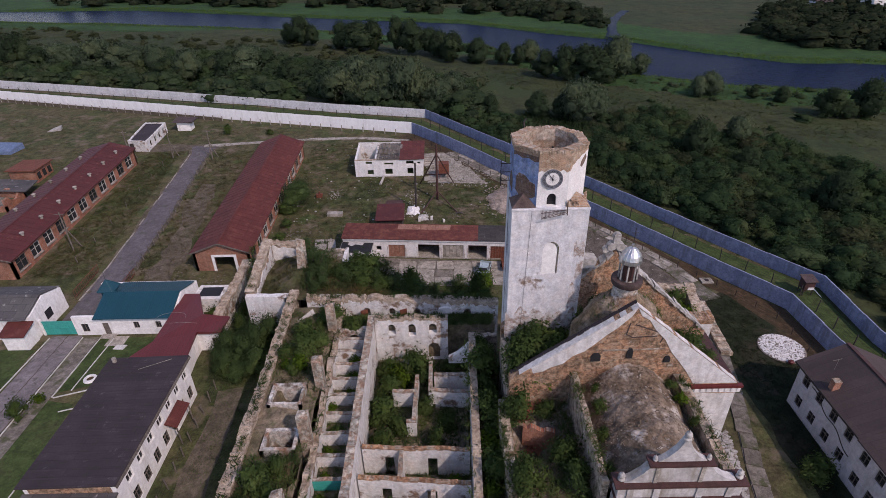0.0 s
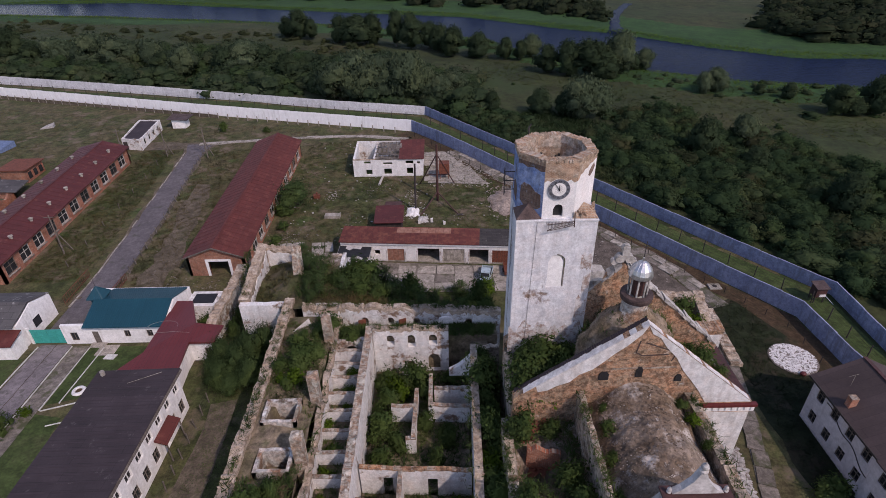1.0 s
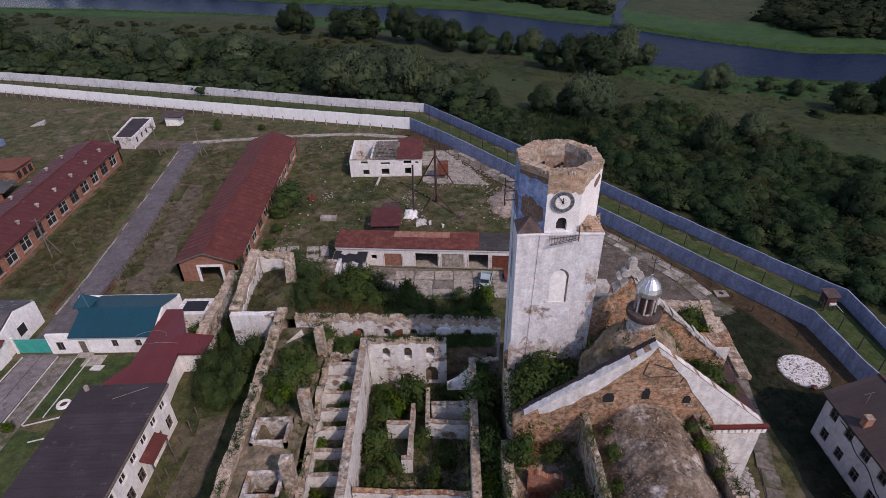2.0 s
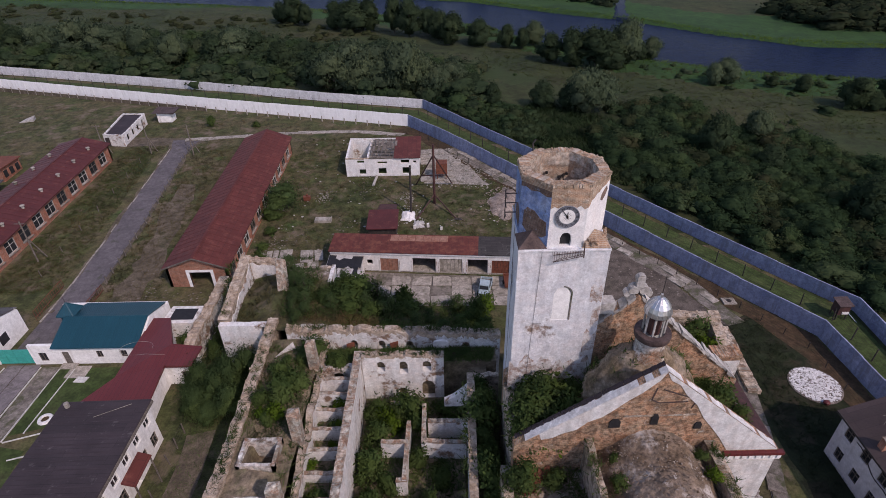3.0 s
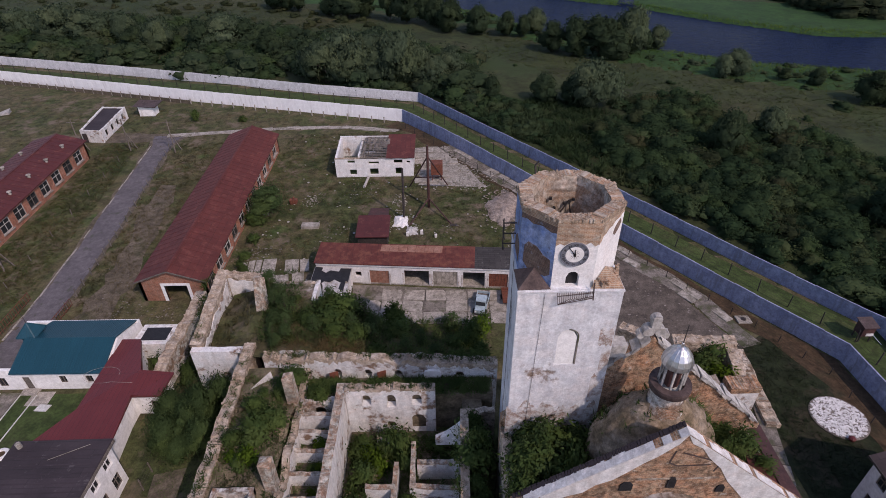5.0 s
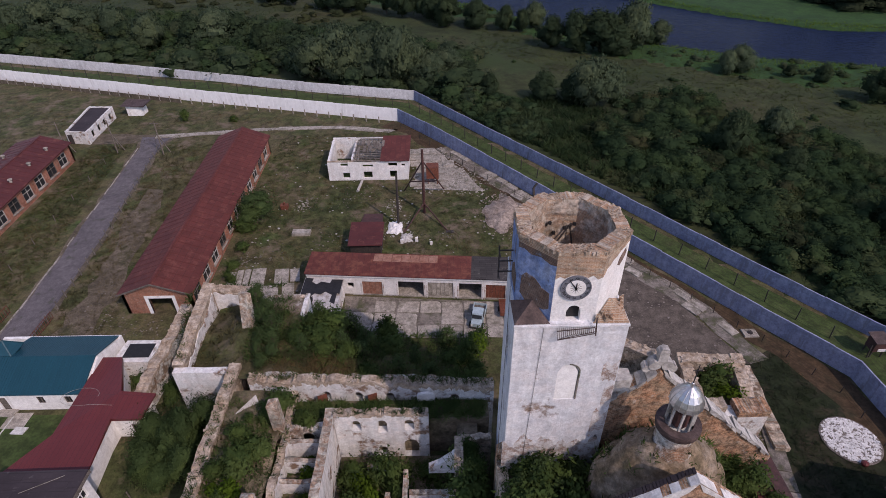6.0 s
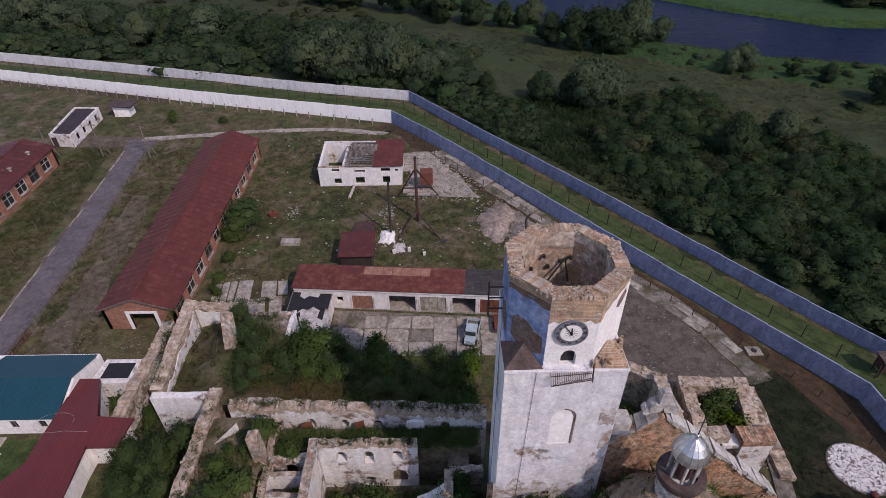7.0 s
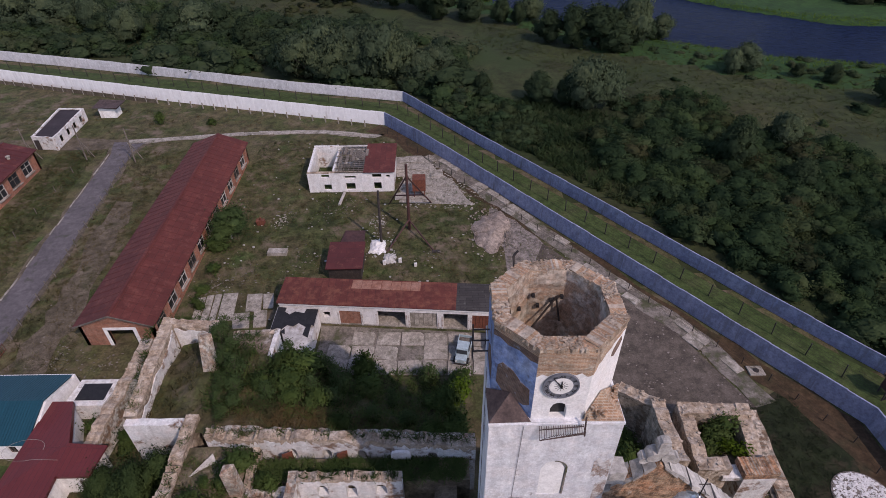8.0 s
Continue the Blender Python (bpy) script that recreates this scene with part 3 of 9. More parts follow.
def wall_head(parent, mat="rubble", deep=0.14, crumbs=3.0, size=0.11, seed=0):
    """Bare broken bricks along the top of the wall that was built last."""
    p0, d, nrm, us, tops = LAST_HEAD
    rr, geo, side = random.Random(seed), Geo(), nrm.normalized() * 0.025
    for i in range(len(us) - 1):
        a, b = p0 + d * us[i] - side, p0 + d * us[i + 1] - side
        c, e = p0 + d * us[i + 1] + nrm + side, p0 + d * us[i] + nrm + side
        lo = [tops[i] - deep * rr.uniform(0.5, 1.6), tops[i + 1] - deep * rr.uniform(0.5, 1.6)]
        hi = [tops[i] + 0.02, tops[i + 1] + 0.02]
        geo.prism([(q.x, q.y) for q in (a, b, c, e)], [lo[0], lo[1], lo[1], lo[0]], [hi[0], hi[1], hi[1], hi[0]])
    length = us[-1]
    for k in range(int(length * crumbs)):
        u, w = rr.uniform(0, length), rr.random()
        i = max(j for j in range(len(us)) if us[j] <= u)
        i = min(i, len(us) - 2)
        t = (u - us[i]) / (us[i + 1] - us[i])
        z = tops[i] + (tops[i + 1] - tops[i]) * t
        q = p0 + d * u + nrm * w
        s, a0 = size * rr.uniform(0.4, 1.4), rr.uniform(0, 6.28)
        geo.prism([(q.x + s * math.cos(a0 + v), q.y + s * rr.uniform(0.5, 0.9) * math.sin(a0 + v)) for v in (0.3, 1.6, 3.2, 4.7)], z - 0.05, [z + s * rr.uniform(0.2, 1.0) for _ in range(4)])
    tagged(part("wall_head", geo, mat, parent, "broken bare brick along the wall head"), kind="stuff")


def ragged(p0, p1, z0, z1, th, holes=(), rag=0.0, step=0.7, seed=0, z1b=None, geo=None):
    """An upright wall from p0 to p1, th thick to its left, with a broken top and holes (from, to, sill, head, arch rise)."""
    geo = geo or Geo()
    rr = random.Random(seed * 17 + 3)
    p0, p1 = Vector((p0[0], p0[1], 0)), Vector((p1[0], p1[1], 0))
    length = (p1 - p0).length
    d = (p1 - p0) / length
    nrm = Vector((-d.y, d.x, 0)) * th
    us = {0.0, length}
    if rag:
        us |= {i * length / max(1, round(length / step)) for i in range(1, max(1, round(length / step)))}
    us = {u for u in us if not any(h[0] < u < h[1] for h in holes)}
    for a, b, s, h, r in holes:
        us |= {a, b}
        if r:
            us |= {a + (b - a) * i / 6 for i in range(1, 6)}
    us = sorted(us)
    z1b = z1 if z1b is None else z1b
    tops, low = [], 0.0
    for u in us:
        low = low * 0.6 + rr.uniform(-rag, rag * 0.4) * 0.7
        tops.append(z1 + (z1b - z1) * u / length + low)

    LAST_HEAD[:] = [p0, d, nrm, us, tops]

    def pt(u, z, back):
        q = p0 + d * u + (nrm if back else Vector())
        return (q.x, q.y, z)

    def head(hole, u):
        a, b, s, h, r = hole
        if not r:
            return h
        x = (u - a) / (b - a) * 2 - 1
        return h - r + r * math.sqrt(max(0.0, 1 - x * x))
    for i in range(len(us) - 1):
        u, w = us[i], us[i + 1]
        spans, lo = [], (z0, z0)
        for hole in sorted((h for h in holes if h[0] <= u + 1e-6 and h[1] >= w - 1e-6), key=lambda h: h[2]):
            if hole[2] > lo[0] + 1e-4:
                spans.append((lo, (hole[2], hole[2])))
                geo.quad(pt(u, hole[2], 0), pt(w, hole[2], 0), pt(w, hole[2], 1), pt(u, hole[2], 1))
            hu, hw = head(hole, u), head(hole, w)
            geo.quad(pt(u, hu, 1), pt(w, hw, 1), pt(w, hw, 0), pt(u, hu, 0))
            lo = (hu, hw)
        spans.append((lo, (tops[i], tops[i + 1])))
        for (a0, a1), (b0, b1) in spans:
            geo.quad(pt(u, a0, 0), pt(w, a1, 0), pt(w, b1, 0), pt(u, b0, 0))
            geo.quad(pt(w, a1, 1), pt(u, a0, 1), pt(u, b0, 1), pt(w, b1, 1))
        geo.quad(pt(u, tops[i], 0), pt(w, tops[i + 1], 0), pt(w, tops[i + 1], 1), pt(u, tops[i], 1))
    for hole in holes:
        for u in hole[:2]:
            geo.quad(pt(u, hole[2], 0), pt(u, head(hole, u) if hole[4] else hole[3], 0), pt(u, head(hole, u) if hole[4] else hole[3], 1), pt(u, hole[2], 1))
    geo.quad(pt(0, z0, 1), pt(0, z0, 0), pt(0, tops[0], 0), pt(0, tops[0], 1))
    geo.quad(pt(length, z0, 0), pt(length, z0, 1), pt(length, tops[-1], 1), pt(length, tops[-1], 0))
    return geo


def window(parent, p, d, w, h, frame_w=0.1, bars=(1, 1), deep=0.0, mat="frame", label="", name="window"):
    """A glazed window: p its lower corner at the wall's face, d the way along the wall; the face looks to the right of d."""
    p, d = Vector(p), Vector((d[0], d[1], 0)).normalized()
    n = Vector((d.y, -d.x, 0))

    def bx(geo, u0, u1, z0, z1, a, b):
        q = [p + d * u + n * o for u, o in ((u0, a), (u1, a), (u1, b), (u0, b))]
        geo.prism([(c.x, c.y) for c in q], p.z + z0, p.z + z1)
    fr = Geo()
    a, b = -deep + 0.05, -deep - 0.06
    f = frame_w
    for r in ((0, w, 0, f), (0, w, h - f, h), (0, f, f, h - f), (w - f, w, f, h - f)):
        bx(fr, *r, a, b)
    glaze = []
    for i in range(bars[0]):
        u = w * (i + 1) / (bars[0] + 1)
        glaze.append(Geo())
        bx(glaze[-1], u - f / 3, u + f / 3, f, h - f, a - 0.01, b)
    for i in range(bars[1]):
        z = h * (0.62 if bars[1] == 1 else (i + 1) / (bars[1] + 1))
        glaze.append(Geo())
        bx(glaze[-1], f, w - f, z - f / 3, z + f / 3, a - 0.015, b)
    win = part(name, fr, mat, parent, label)
    for bar in glaze:
        part("glazing_bar", bar, mat, win)
    pn = Geo()
    bx(pn, f * 0.5, w - f * 0.5, f * 0.5, h - f * 0.5, b + 0.03, b + 0.015)
    part("pane", pn, "pane", win)
    return win


# ---- ground, river, roads ----
NEAR_BANK = [(-900, 560), (-400, 395), (-252, 345), (-144, 318), (-49, 289), (18, 247), (46, 205), (93, 176), (135, 164), (220, 150), (420, 130), (900, 60)]
FAR_BANK = [(-900, 640), (-400, 440), (-286, 390), (-193, 385), (-90, 343), (13, 306), (49, 275), (66, 262), (81, 252), (105, 223), (128, 205), (158, 199), (240, 192), (440, 175), (900, 110)]


def along(pts, x):
    for (a, b), (c, d) in zip(pts, pts[1:]):
        if a <= x <= c:
            return b + (d - b) * (x - a) / (c - a)
    return pts[0][1] if x < pts[0][0] else pts[-1][1]


def in_river(x, y):
    """How far inside the river, in metres along y; below nothing it is dry land."""
    return min(y - along(NEAR_BANK, x), along(FAR_BANK, x) - y)


def gz(x, y):
    z = g(y)
    if y > 160:
        z += 0.5 * noise.noise((x * 0.03, y * 0.03, 0.0))
        d = in_river(x, y)
        z -= 1.6 * min(max((d + 2.0) / 6.0, 0.0), 1.0)
    return z


def spread(a, b, step, far):
    out = [a + i * step for i in range(int((b - a) / step) + 1)]
    s, lo, hi = step, [], []
    x = a
    while x > -far:
        s *= 1.35
        x -= s
        lo.insert(0, x)
    s, x = step, out[-1]
    while x < far:
        s *= 1.35
        x += s
        hi.append(x)
    return lo + out + hi


gx, gy = spread(-220, 190, 3.5, 3500), spread(-20, 420, 3.5, 3500)
ground_geo = Geo()
ground_geo.smooth = True
ground_geo.v = [(x, y, gz(x, y)) for y in gy for x in gx]
nx = len(gx)
ground_geo.f = [(j * nx + i, j * nx + i + 1, (j + 1) * nx + i + 1, (j + 1) * nx + i) for j in range(len(gy) - 1) for i in range(nx - 1)]
INNER = [(-240, 209), (-140, 175.6), (-60, 150.6), (-7.2, 135.3), (6.3, 118.9), (30.1, 89.4), (45.0, 70.8), (50.1, 63.8), (50.7, 53.5), (53, 40), (60, 5)]
OUTER = [(-240, 223), (-149, 190.8), (-84.4, 172.2), (-28.7, 154.4), (-4.0, 147.8), (12.0, 125.2), (29.3, 104.2), (47.2, 81.8), (58.0, 68.8), (57.6, 56.0), (60, 40), (68, 5)]


def outside(x, y):
    """Beyond the outer wall."""
    best = None
    for (a, b), (c, d) in zip(OUTER, OUTER[1:]):
        s = (c - a) * (y - b) - (d - b) * (x - a)
        t = max(0.0, min(1.0, ((x - a) * (c - a) + (y - b) * (d - b)) / ((c - a) ** 2 + (d - b) ** 2)))
        q = math.hypot(x - a - t * (c - a), y - b - t * (d - b))
        if best is None or q < best[0]:
            best = (q, s)
    return best[1] > 0


me = mesh_of("ground", ground_geo, ["grass", "meadow", "bank"])
kinds = []
for j in range(len(gy) - 1):
    for i in range(nx - 1):
        x, y = (gx[i] + gx[i + 1]) / 2, (gy[j] + gy[j + 1]) / 2
        d = in_river(x, y) + 4 * noise.noise((x * 0.05, y * 0.05, 3.0))
        kinds.append(0 if not outside(x, y) else 2 if -52 < d < 60 and not (x < -60 and y < 300) and y > along(NEAR_BANK, x) - 23 else 1)
me.polygons.foreach_set("material_index", kinds)
tagged(new("ground", me), "rough weedy grass, meadow and river bank", "ground", kind="structure")

water_geo = Geo()
xs = sorted({p[0] for p in NEAR_BANK} | {p[0] for p in FAR_BANK})
for a, c in zip(xs, xs[1:]):
    water_geo.quad((a, along(NEAR_BANK, a) - 4, 2.35), (c, along(NEAR_BANK, c) - 4, 2.35), (c, along(FAR_BANK, c) + 4, 2.35), (a, along(FAR_BANK, a) + 4, 2.35))
solid("water", water_geo, "water", "still river water between green banks, reflected sky blue put in its colour", "river", kind="structure")


def strip(name, left, right, mat, label, category, lift=0.04, rag=0.0, cuts=4, seed=0, kind="structure"):
    """A sheet on the ground between two lines of as many points."""
    rr = random.Random(seed)
    geo = Geo()
    rows = []
    for k in range(len(left) - 1):
        n = max(1, int(math.hypot(left[k + 1][0] - left[k][0], left[k + 1][1] - left[k][1]) / 2.5))
        for i in range(n + (k == len(left) - 2)):
            t = i / n
            a = [left[k][c] + (left[k + 1][c] - left[k][c]) * t for c in (0, 1)]
            b = [right[k][c] + (right[k + 1][c] - right[k][c]) * t for c in (0, 1)]
            rows.append(([c + rr.uniform(-rag, rag) for c in a], [c + rr.uniform(-rag, rag) for c in b]))
    for a, b in rows:
        for c in range(cuts + 1):
            x, y = a[0] + (b[0] - a[0]) * c / cuts, a[1] + (b[1] - a[1]) * c / cuts
            geo.v.append((x, y, gz(x, y) + lift))
    w = cuts + 1
    geo.f = [(r * w + c, r * w + c + 1, (r + 1) * w + c + 1, (r + 1) * w + c) for r in range(len(rows) - 1) for c in range(cuts)]
    return solid(name, geo, mat, label, category, kind=kind)


def patch(name, x, y, rx, ry, mat, label, category, lift=0.05, rag=0.25, mound=0.0, seed=0, kind="structure"):
    """A patch with an uneven outline; mound: its height in the middle."""
    rr = random.Random(seed)
    geo, k = Geo(), 36
    ph = [rr.uniform(0, 6.28) for _ in range(4)]
    edge = [1 + rag * (0.5 * math.sin(2 * a + ph[0]) + 0.35 * math.sin(3 * a + ph[1]) + 0.2 * math.sin(7 * a + ph[2]) + 0.1 * math.sin(13 * a + ph[3])) for a in (6.28319 * i / k for i in range(k))]
    rings = 6
    geo.v.append((x, y, gz(x, y) + lift + mound))
    for r in range(1, rings + 1):
        for i in range(k):
            q = r / rings * edge[i]
            px, py = x + rx * q * math.cos(6.28319 * i / k), y + ry * q * math.sin(6.28319 * i / k)
            h = mound * max(0.0, 1 - (r / rings) ** 2) * (1 + 0.4 * noise.noise((px * 0.7, py * 0.7, 2.0)))
            geo.v.append((px, py, gz(px, py) + (lift if r < rings else lift * 0.5) + h))
    geo.f = [(0, 1 + i, 1 + (i + 1) % k) for i in range(k)]
    geo.f += [(1 + (r - 1) * k + i, 1 + r * k + i, 1 + r * k + (i + 1) % k, 1 + (r - 1) * k + (i + 1) % k) for r in range(1, rings) for i in range(k)]
    return solid(name, geo, mat, label, category, kind=kind)


# the road between the brick sheds, and on through the gate
strip("road", [(-56.6, 69), (-56.6, 78), (-57.2, 92), (-59.4, 124), (-61, 129)], [(-52.2, 69), (-52.2, 78), (-52.8, 92), (-55.4, 124), (-54.6, 129)], "asphalt", "worn grey asphalt road with patches", "road", 0.06, 0.22)
strip("dirt_path", [(-57.2, 70), (-57.1, 78), (-57.8, 92), (-60.1, 124), (-62, 129)], [(-56, 70), (-56, 78), (-56.6, 92), (-58.8, 124), (-60, 129)], "dirt", "bare tan verge beside the road", "verge", 0.045, 0.45, seed=22)
strip("dirt_path", [(-52.8, 78), (-53.4, 92), (-56, 124), (-55.2, 129)], [(-51.6, 78), (-52.1, 92), (-54.7, 124), (-53, 130)], "dirt", "bare tan verge beside the road", "verge", 0.045, 0.45, seed=23)
strip("road", [(-56.4, 62), (-56.6, 69.2)], [(-52.6, 62), (-52.2, 69.2)], "asphalt", "grey asphalt road behind the gate", "road", 0.07, 0.05)
strip("road", [(-56.0, 8), (-55.8, 30), (-55.7, 61)], [(-51.5, 8), (-51.6, 30), (-51.4, 61)], "drive", "grey concrete drive between white kerbs", "drive", 0.06)
strip("pavement", [(-51.0, 36), (-51.0, 60.6)], [(-49.0, 36), (-48.8, 60.6)], "concrete_dirty", "grey concrete walk beside a lawn", "pavement", 0.06)
strip("track", [(-60, 127), (-47, 129.6), (-33, 131.6), (-20, 131.6), (-9, 129)], [(-58, 129.5), (-47, 131.2), (-33, 133), (-20, 133.2), (-7, 130.8)], "concrete", "broken pale concrete track beside the wall", "track", 0.05, 0.3)
strip("lawn", [(-48.6, 50), (-48.6, 60.4)], [(-44.2, 51.3), (-38.6, 60.4)], "lawn", "mown green lawn behind white kerbs", "lawn", 0.05)
strip("lawn", [(-50.7, 12), (-50.6, 49)], [(-40.5, 12), (-45.6, 48)], "lawn", "green lawn beside the drive", "lawn", 0.03, 0.3)
strip("lawn", [(-64, 40), (-64, 58)], [(-56.4, 40), (-56.4, 58)], "lawn", "green lawn beside the drive", "lawn", 0.03, 0.3)
strip("pavement", [(-47.2, 58.6), (-47.2, 60.7)], [(-44.6, 58.6), (-44.6, 60.7)], "concrete", "pale concrete landing at a house door", "pavement", 0.1)
strip("dirt_path", [(-28.6, 10), (-28.4, 35), (-28.2, 50)], [(-24.5, 10), (-24.8, 35), (-25.6, 50)], "dirt", "bare trodden earth path", "path", 0.04, 0.4, seed=3)
strip("dirt_path", [(-49.8, 70), (-49, 80), (-50.5, 95), (-51, 108)], [(-45, 70), (-44.5, 80), (-46.5, 95), (-48, 108)], "dirt", "bare brown earth beside the road", "path", 0.04, 0.8, seed=4)
strip("soil_strip", [(-11, 132), (-5.5, 128.5), (3, 117), (27.2, 87), (41.2, 69.4), (45.6, 62), (46.8, 52), (49, 40)], [(-8.5, 135.2), (-6.2, 134), (6, 118.6), (29.8, 89.1), (44.7, 70.5), (49.7, 63.6), (50.3, 53.4), (52.6, 40)], "soil", "bare orange-brown soil along the wall", "soil", 0.05, 0.5, seed=5)
strip("track", [(1, 121), (9, 111), (19, 98), (26, 88), (36, 74.5), (39.5, 66)], [(3.4, 122.4), (11, 112.6), (20.8, 99.6), (28, 89.6), (38.4, 76), (42, 67)], "concrete_dirty", "pale stony track beside the wall", "track", 0.07, 0.35, seed=6)
strip("gravel_yard", [(17, 89), (20, 78), (24, 68), (27, 62.5)], [(19.5, 96), (27, 88), (36, 75), (39, 66)], "gravel_dark", "bare stony yard behind the church", "yard", 0.05, 0.5, seed=7)
strip("concrete_yard", [(-11.6, 71.5), (-11.6, 79.4)], [(11.5, 71.0), (11.5, 77.9)], "concrete_dirty", "cracked pale concrete yard before the garages", "yard", 0.05, 0.3, seed=8)
strip("pavement", [(29.0, 26), (30.7, 34.8), (32.5, 41.4), (34.1, 47.2), (35.1, 52), (36.3, 58), (36.9, 62)], [(31.0, 26), (32.5, 34.8), (34.3, 41.8), (35.9, 47.6), (36.9, 52), (38.1, 58), (38.7, 62)], "concrete_dirty", "cracked concrete path beside the church", "pavement", 0.06, 0.1, seed=9)
strip("dirt_path", [(26.6, 26), (28.3, 34.9), (29.4, 40.6)], [(28.4, 26), (30.3, 34.9), (31.6, 42)], "gravel", "strip of pale rubble at the foot of the church", "path", 0.06, 0.25, seed=10)
patch("gravel_heap", 12.0, 98.9, 3.0, 4.6, "gravel_red", "low heap of reddish gravel in the yard", "gravel heap", 0.06, 0.35, 0.8, 2, "stuff")
strip("gravel_patch", [(12.0, 104.5), (13.5, 97), (13.0, 90), (15.5, 84)], [(15.5, 104.5), (18.5, 98.5), (21.0, 91), (22.0, 84)], "gravel", "pale gravel spread beside a heap", "gravel", 0.045, 0.6, seed=27)
strip("concrete_yard", [(-3.0, 106.5), (-2.6, 114), (-2.8, 122)], [(9.4, 106), (6.2, 112.5), (0.6, 121.5)], "concrete", "broken pale concrete apron beside a ruined house", "yard", 0.06, 0.5, seed=17)
patch("dirt_patch", -65, 128.5, 9, 3, "dirt", "bare earth at the end of the road", "earth", 0.05, 0.4, 0.0, 7)

strip("lush_grass", [(36.6, 20), (36.4, 45), (37.4, 60), (38.5, 66)], [(48, 20), (48.6, 47), (46.4, 61), (43.0, 68)], "lush", "lush dark green grass beside the church", "grass", 0.03, 0.6, seed=13)
strip("lush_grass", [(-138, 178), (-60, 152.8), (-6.2, 138), (8.5, 119.8), (30.6, 92), (46, 73), (51.5, 65), (51.8, 54), (54, 42)], [(-148, 187.5), (-61, 162.4), (-5, 145.5), (11.6, 123), (29.4, 101.6), (46.4, 80.4), (57, 68.6), (56.8, 56), (58.8, 42)], "lawn", "green grass strip between two walls", "grass", 0.22, 0.1, seed=14)

strip("water", [(74, 256), (79, 272), (84, 290), (92, 312), (104, 336)], [(80, 250), (83, 270), (87.5, 288), (96, 310), (108, 334)], "water", "narrow still side stream of the river", "river", 0.07, 0.6, seed=21)

edging = thing("road_edging", -57, 95, 1.2, "pale broken concrete edging along the asphalt road", "kerb", kind="structure")
rr = random.Random(61)
for (a, b), (c, d) in zip([(-56.7, 69.5), (-56.7, 78), (-57.3, 92), (-59.5, 124)], [(-56.7, 78), (-57.3, 92), (-59.5, 124)]):
    n = round(math.hypot(c - a, d - b) / 2.4)
    for i in range(n):
        if rr.random() < 0.18:
            continue
        p, q = (a + (c - a) * i / n, b + (d - b) * i / n), (a + (c - a) * (i + 0.93) / n, b + (d - b) * (i + 0.93) / n)
        o = rr.uniform(-0.08, 0.08)
        part("kerb_stone", Geo().beam((p[0] + o, p[1], gz(*p) + 0.06), (q[0] + o, q[1], gz(*q) + 0.06), rr.uniform(0.14, 0.26), 0.16), "concrete", edging)

# round bed of white stones
bed = thing("flower_bed", 44.7, 55.2, 0, "round bed of white stones with one red stone", "stone bed")
geo = Geo()
geo.lathe(44.8, 55.3, [(2.95, -0.1), (2.95, 0.12), (2.8, 0.15), (0.01, 0.17)], 40)
part("base", geo, "gravel", bed)
rr = random.Random(4)
geo = Geo()
for i in range(1500):
    r, a, s = 2.75 * math.sqrt(rr.random()), rr.uniform(0, 6.28), rr.choice([0.05, 0.07, 0.1, 0.13, 0.17])
    cx, cy = 44.8 + r * math.cos(a), 55.3 + r * math.sin(a)
    geo.prism([(cx + s * rr.uniform(0.6, 1) * math.cos(q), cy + s * rr.uniform(0.6, 1) * math.sin(q)) for q in (0.2, 1.4, 2.7, 4.0, 5.2)], 0.1, [0.165 + s * rr.uniform(0.05, 0.4) for _ in range(5)])
tagged(part("pebble_fill", geo, "pebble", bed), kind="stuff")
geo = Geo()
geo.lathe(44.4, 52.4, [(0.34, 0.2), (0.36, 0.42), (0.22, 0.55), (0.01, 0.58)], 9)
part("red_stone", geo, "roof_maroon", bed, "red painted stone")


# kerbs of the drive and the lawns
def kerb(x0, y0, x1, y1):
    k = thing("kerb", (x0 + x1) / 2, (y0 + y1) / 2, 0, "whitewashed concrete kerb beside a lawn", "kerb", "kerbs", "structure")
    part("stone", Geo().beam((x0, y0, 0.06), (x1, y1, 0.06), 0.1, 0.14), "kerb", k)


for line in ((-56.1, 50, -55.9, 60.6), (-51.2, 30, -51.2, 60.6), (-48.8, 49.2, -48.6, 60.2), (-45.0, 50.3, -48.6, 49.1), (-47, 50.3, -46.6, 60.2), (-44.9, 35, -44.6, 46.5), (-46.6, 46.8, -44.7, 47.4), (-56.1, 50, -57.8, 47.4)):
    kerb(*line)


planter = thing("tyre_planter", -45.6, 52.2, 0, "whitewashed old tyre lying on the lawn as a planter", "planter")
part("tyre", Geo().lathe(-45.6, 52.2, [(0.75, 0.0), (0.85, 0.12), (0.75, 0.3), (0.5, 0.34), (0.42, 0.2), (0.42, 0.0)], 24), "frame", planter)
part("soil", Geo().lathe(-45.6, 52.2, [(0.45, 0.15), (0.01, 0.2)], 16), "soil", planter)
solid("paving_slab", Geo().prism([(-45.6, 57.9), (-44.2, 57.8), (-44.0, 58.7), (-45.4, 58.8)], 0.05, 0.16), "kerb", "pale square slab lying on the lawn", "slab")
for x0, y0, x1, y1 in ((-53.6, 44.0, -53.5, 61.0),):
    for k in range(9):
        solid("expansion_joint", Geo().beam((x0, y0 + 2 * k - 0.0, 0.062), (x1, y0 + 2 * k + 1.9, 0.062), 0.07, 0.02), "soil", "dark weedy joint in the concrete drive", "joint", "joints of the drive", "structure")

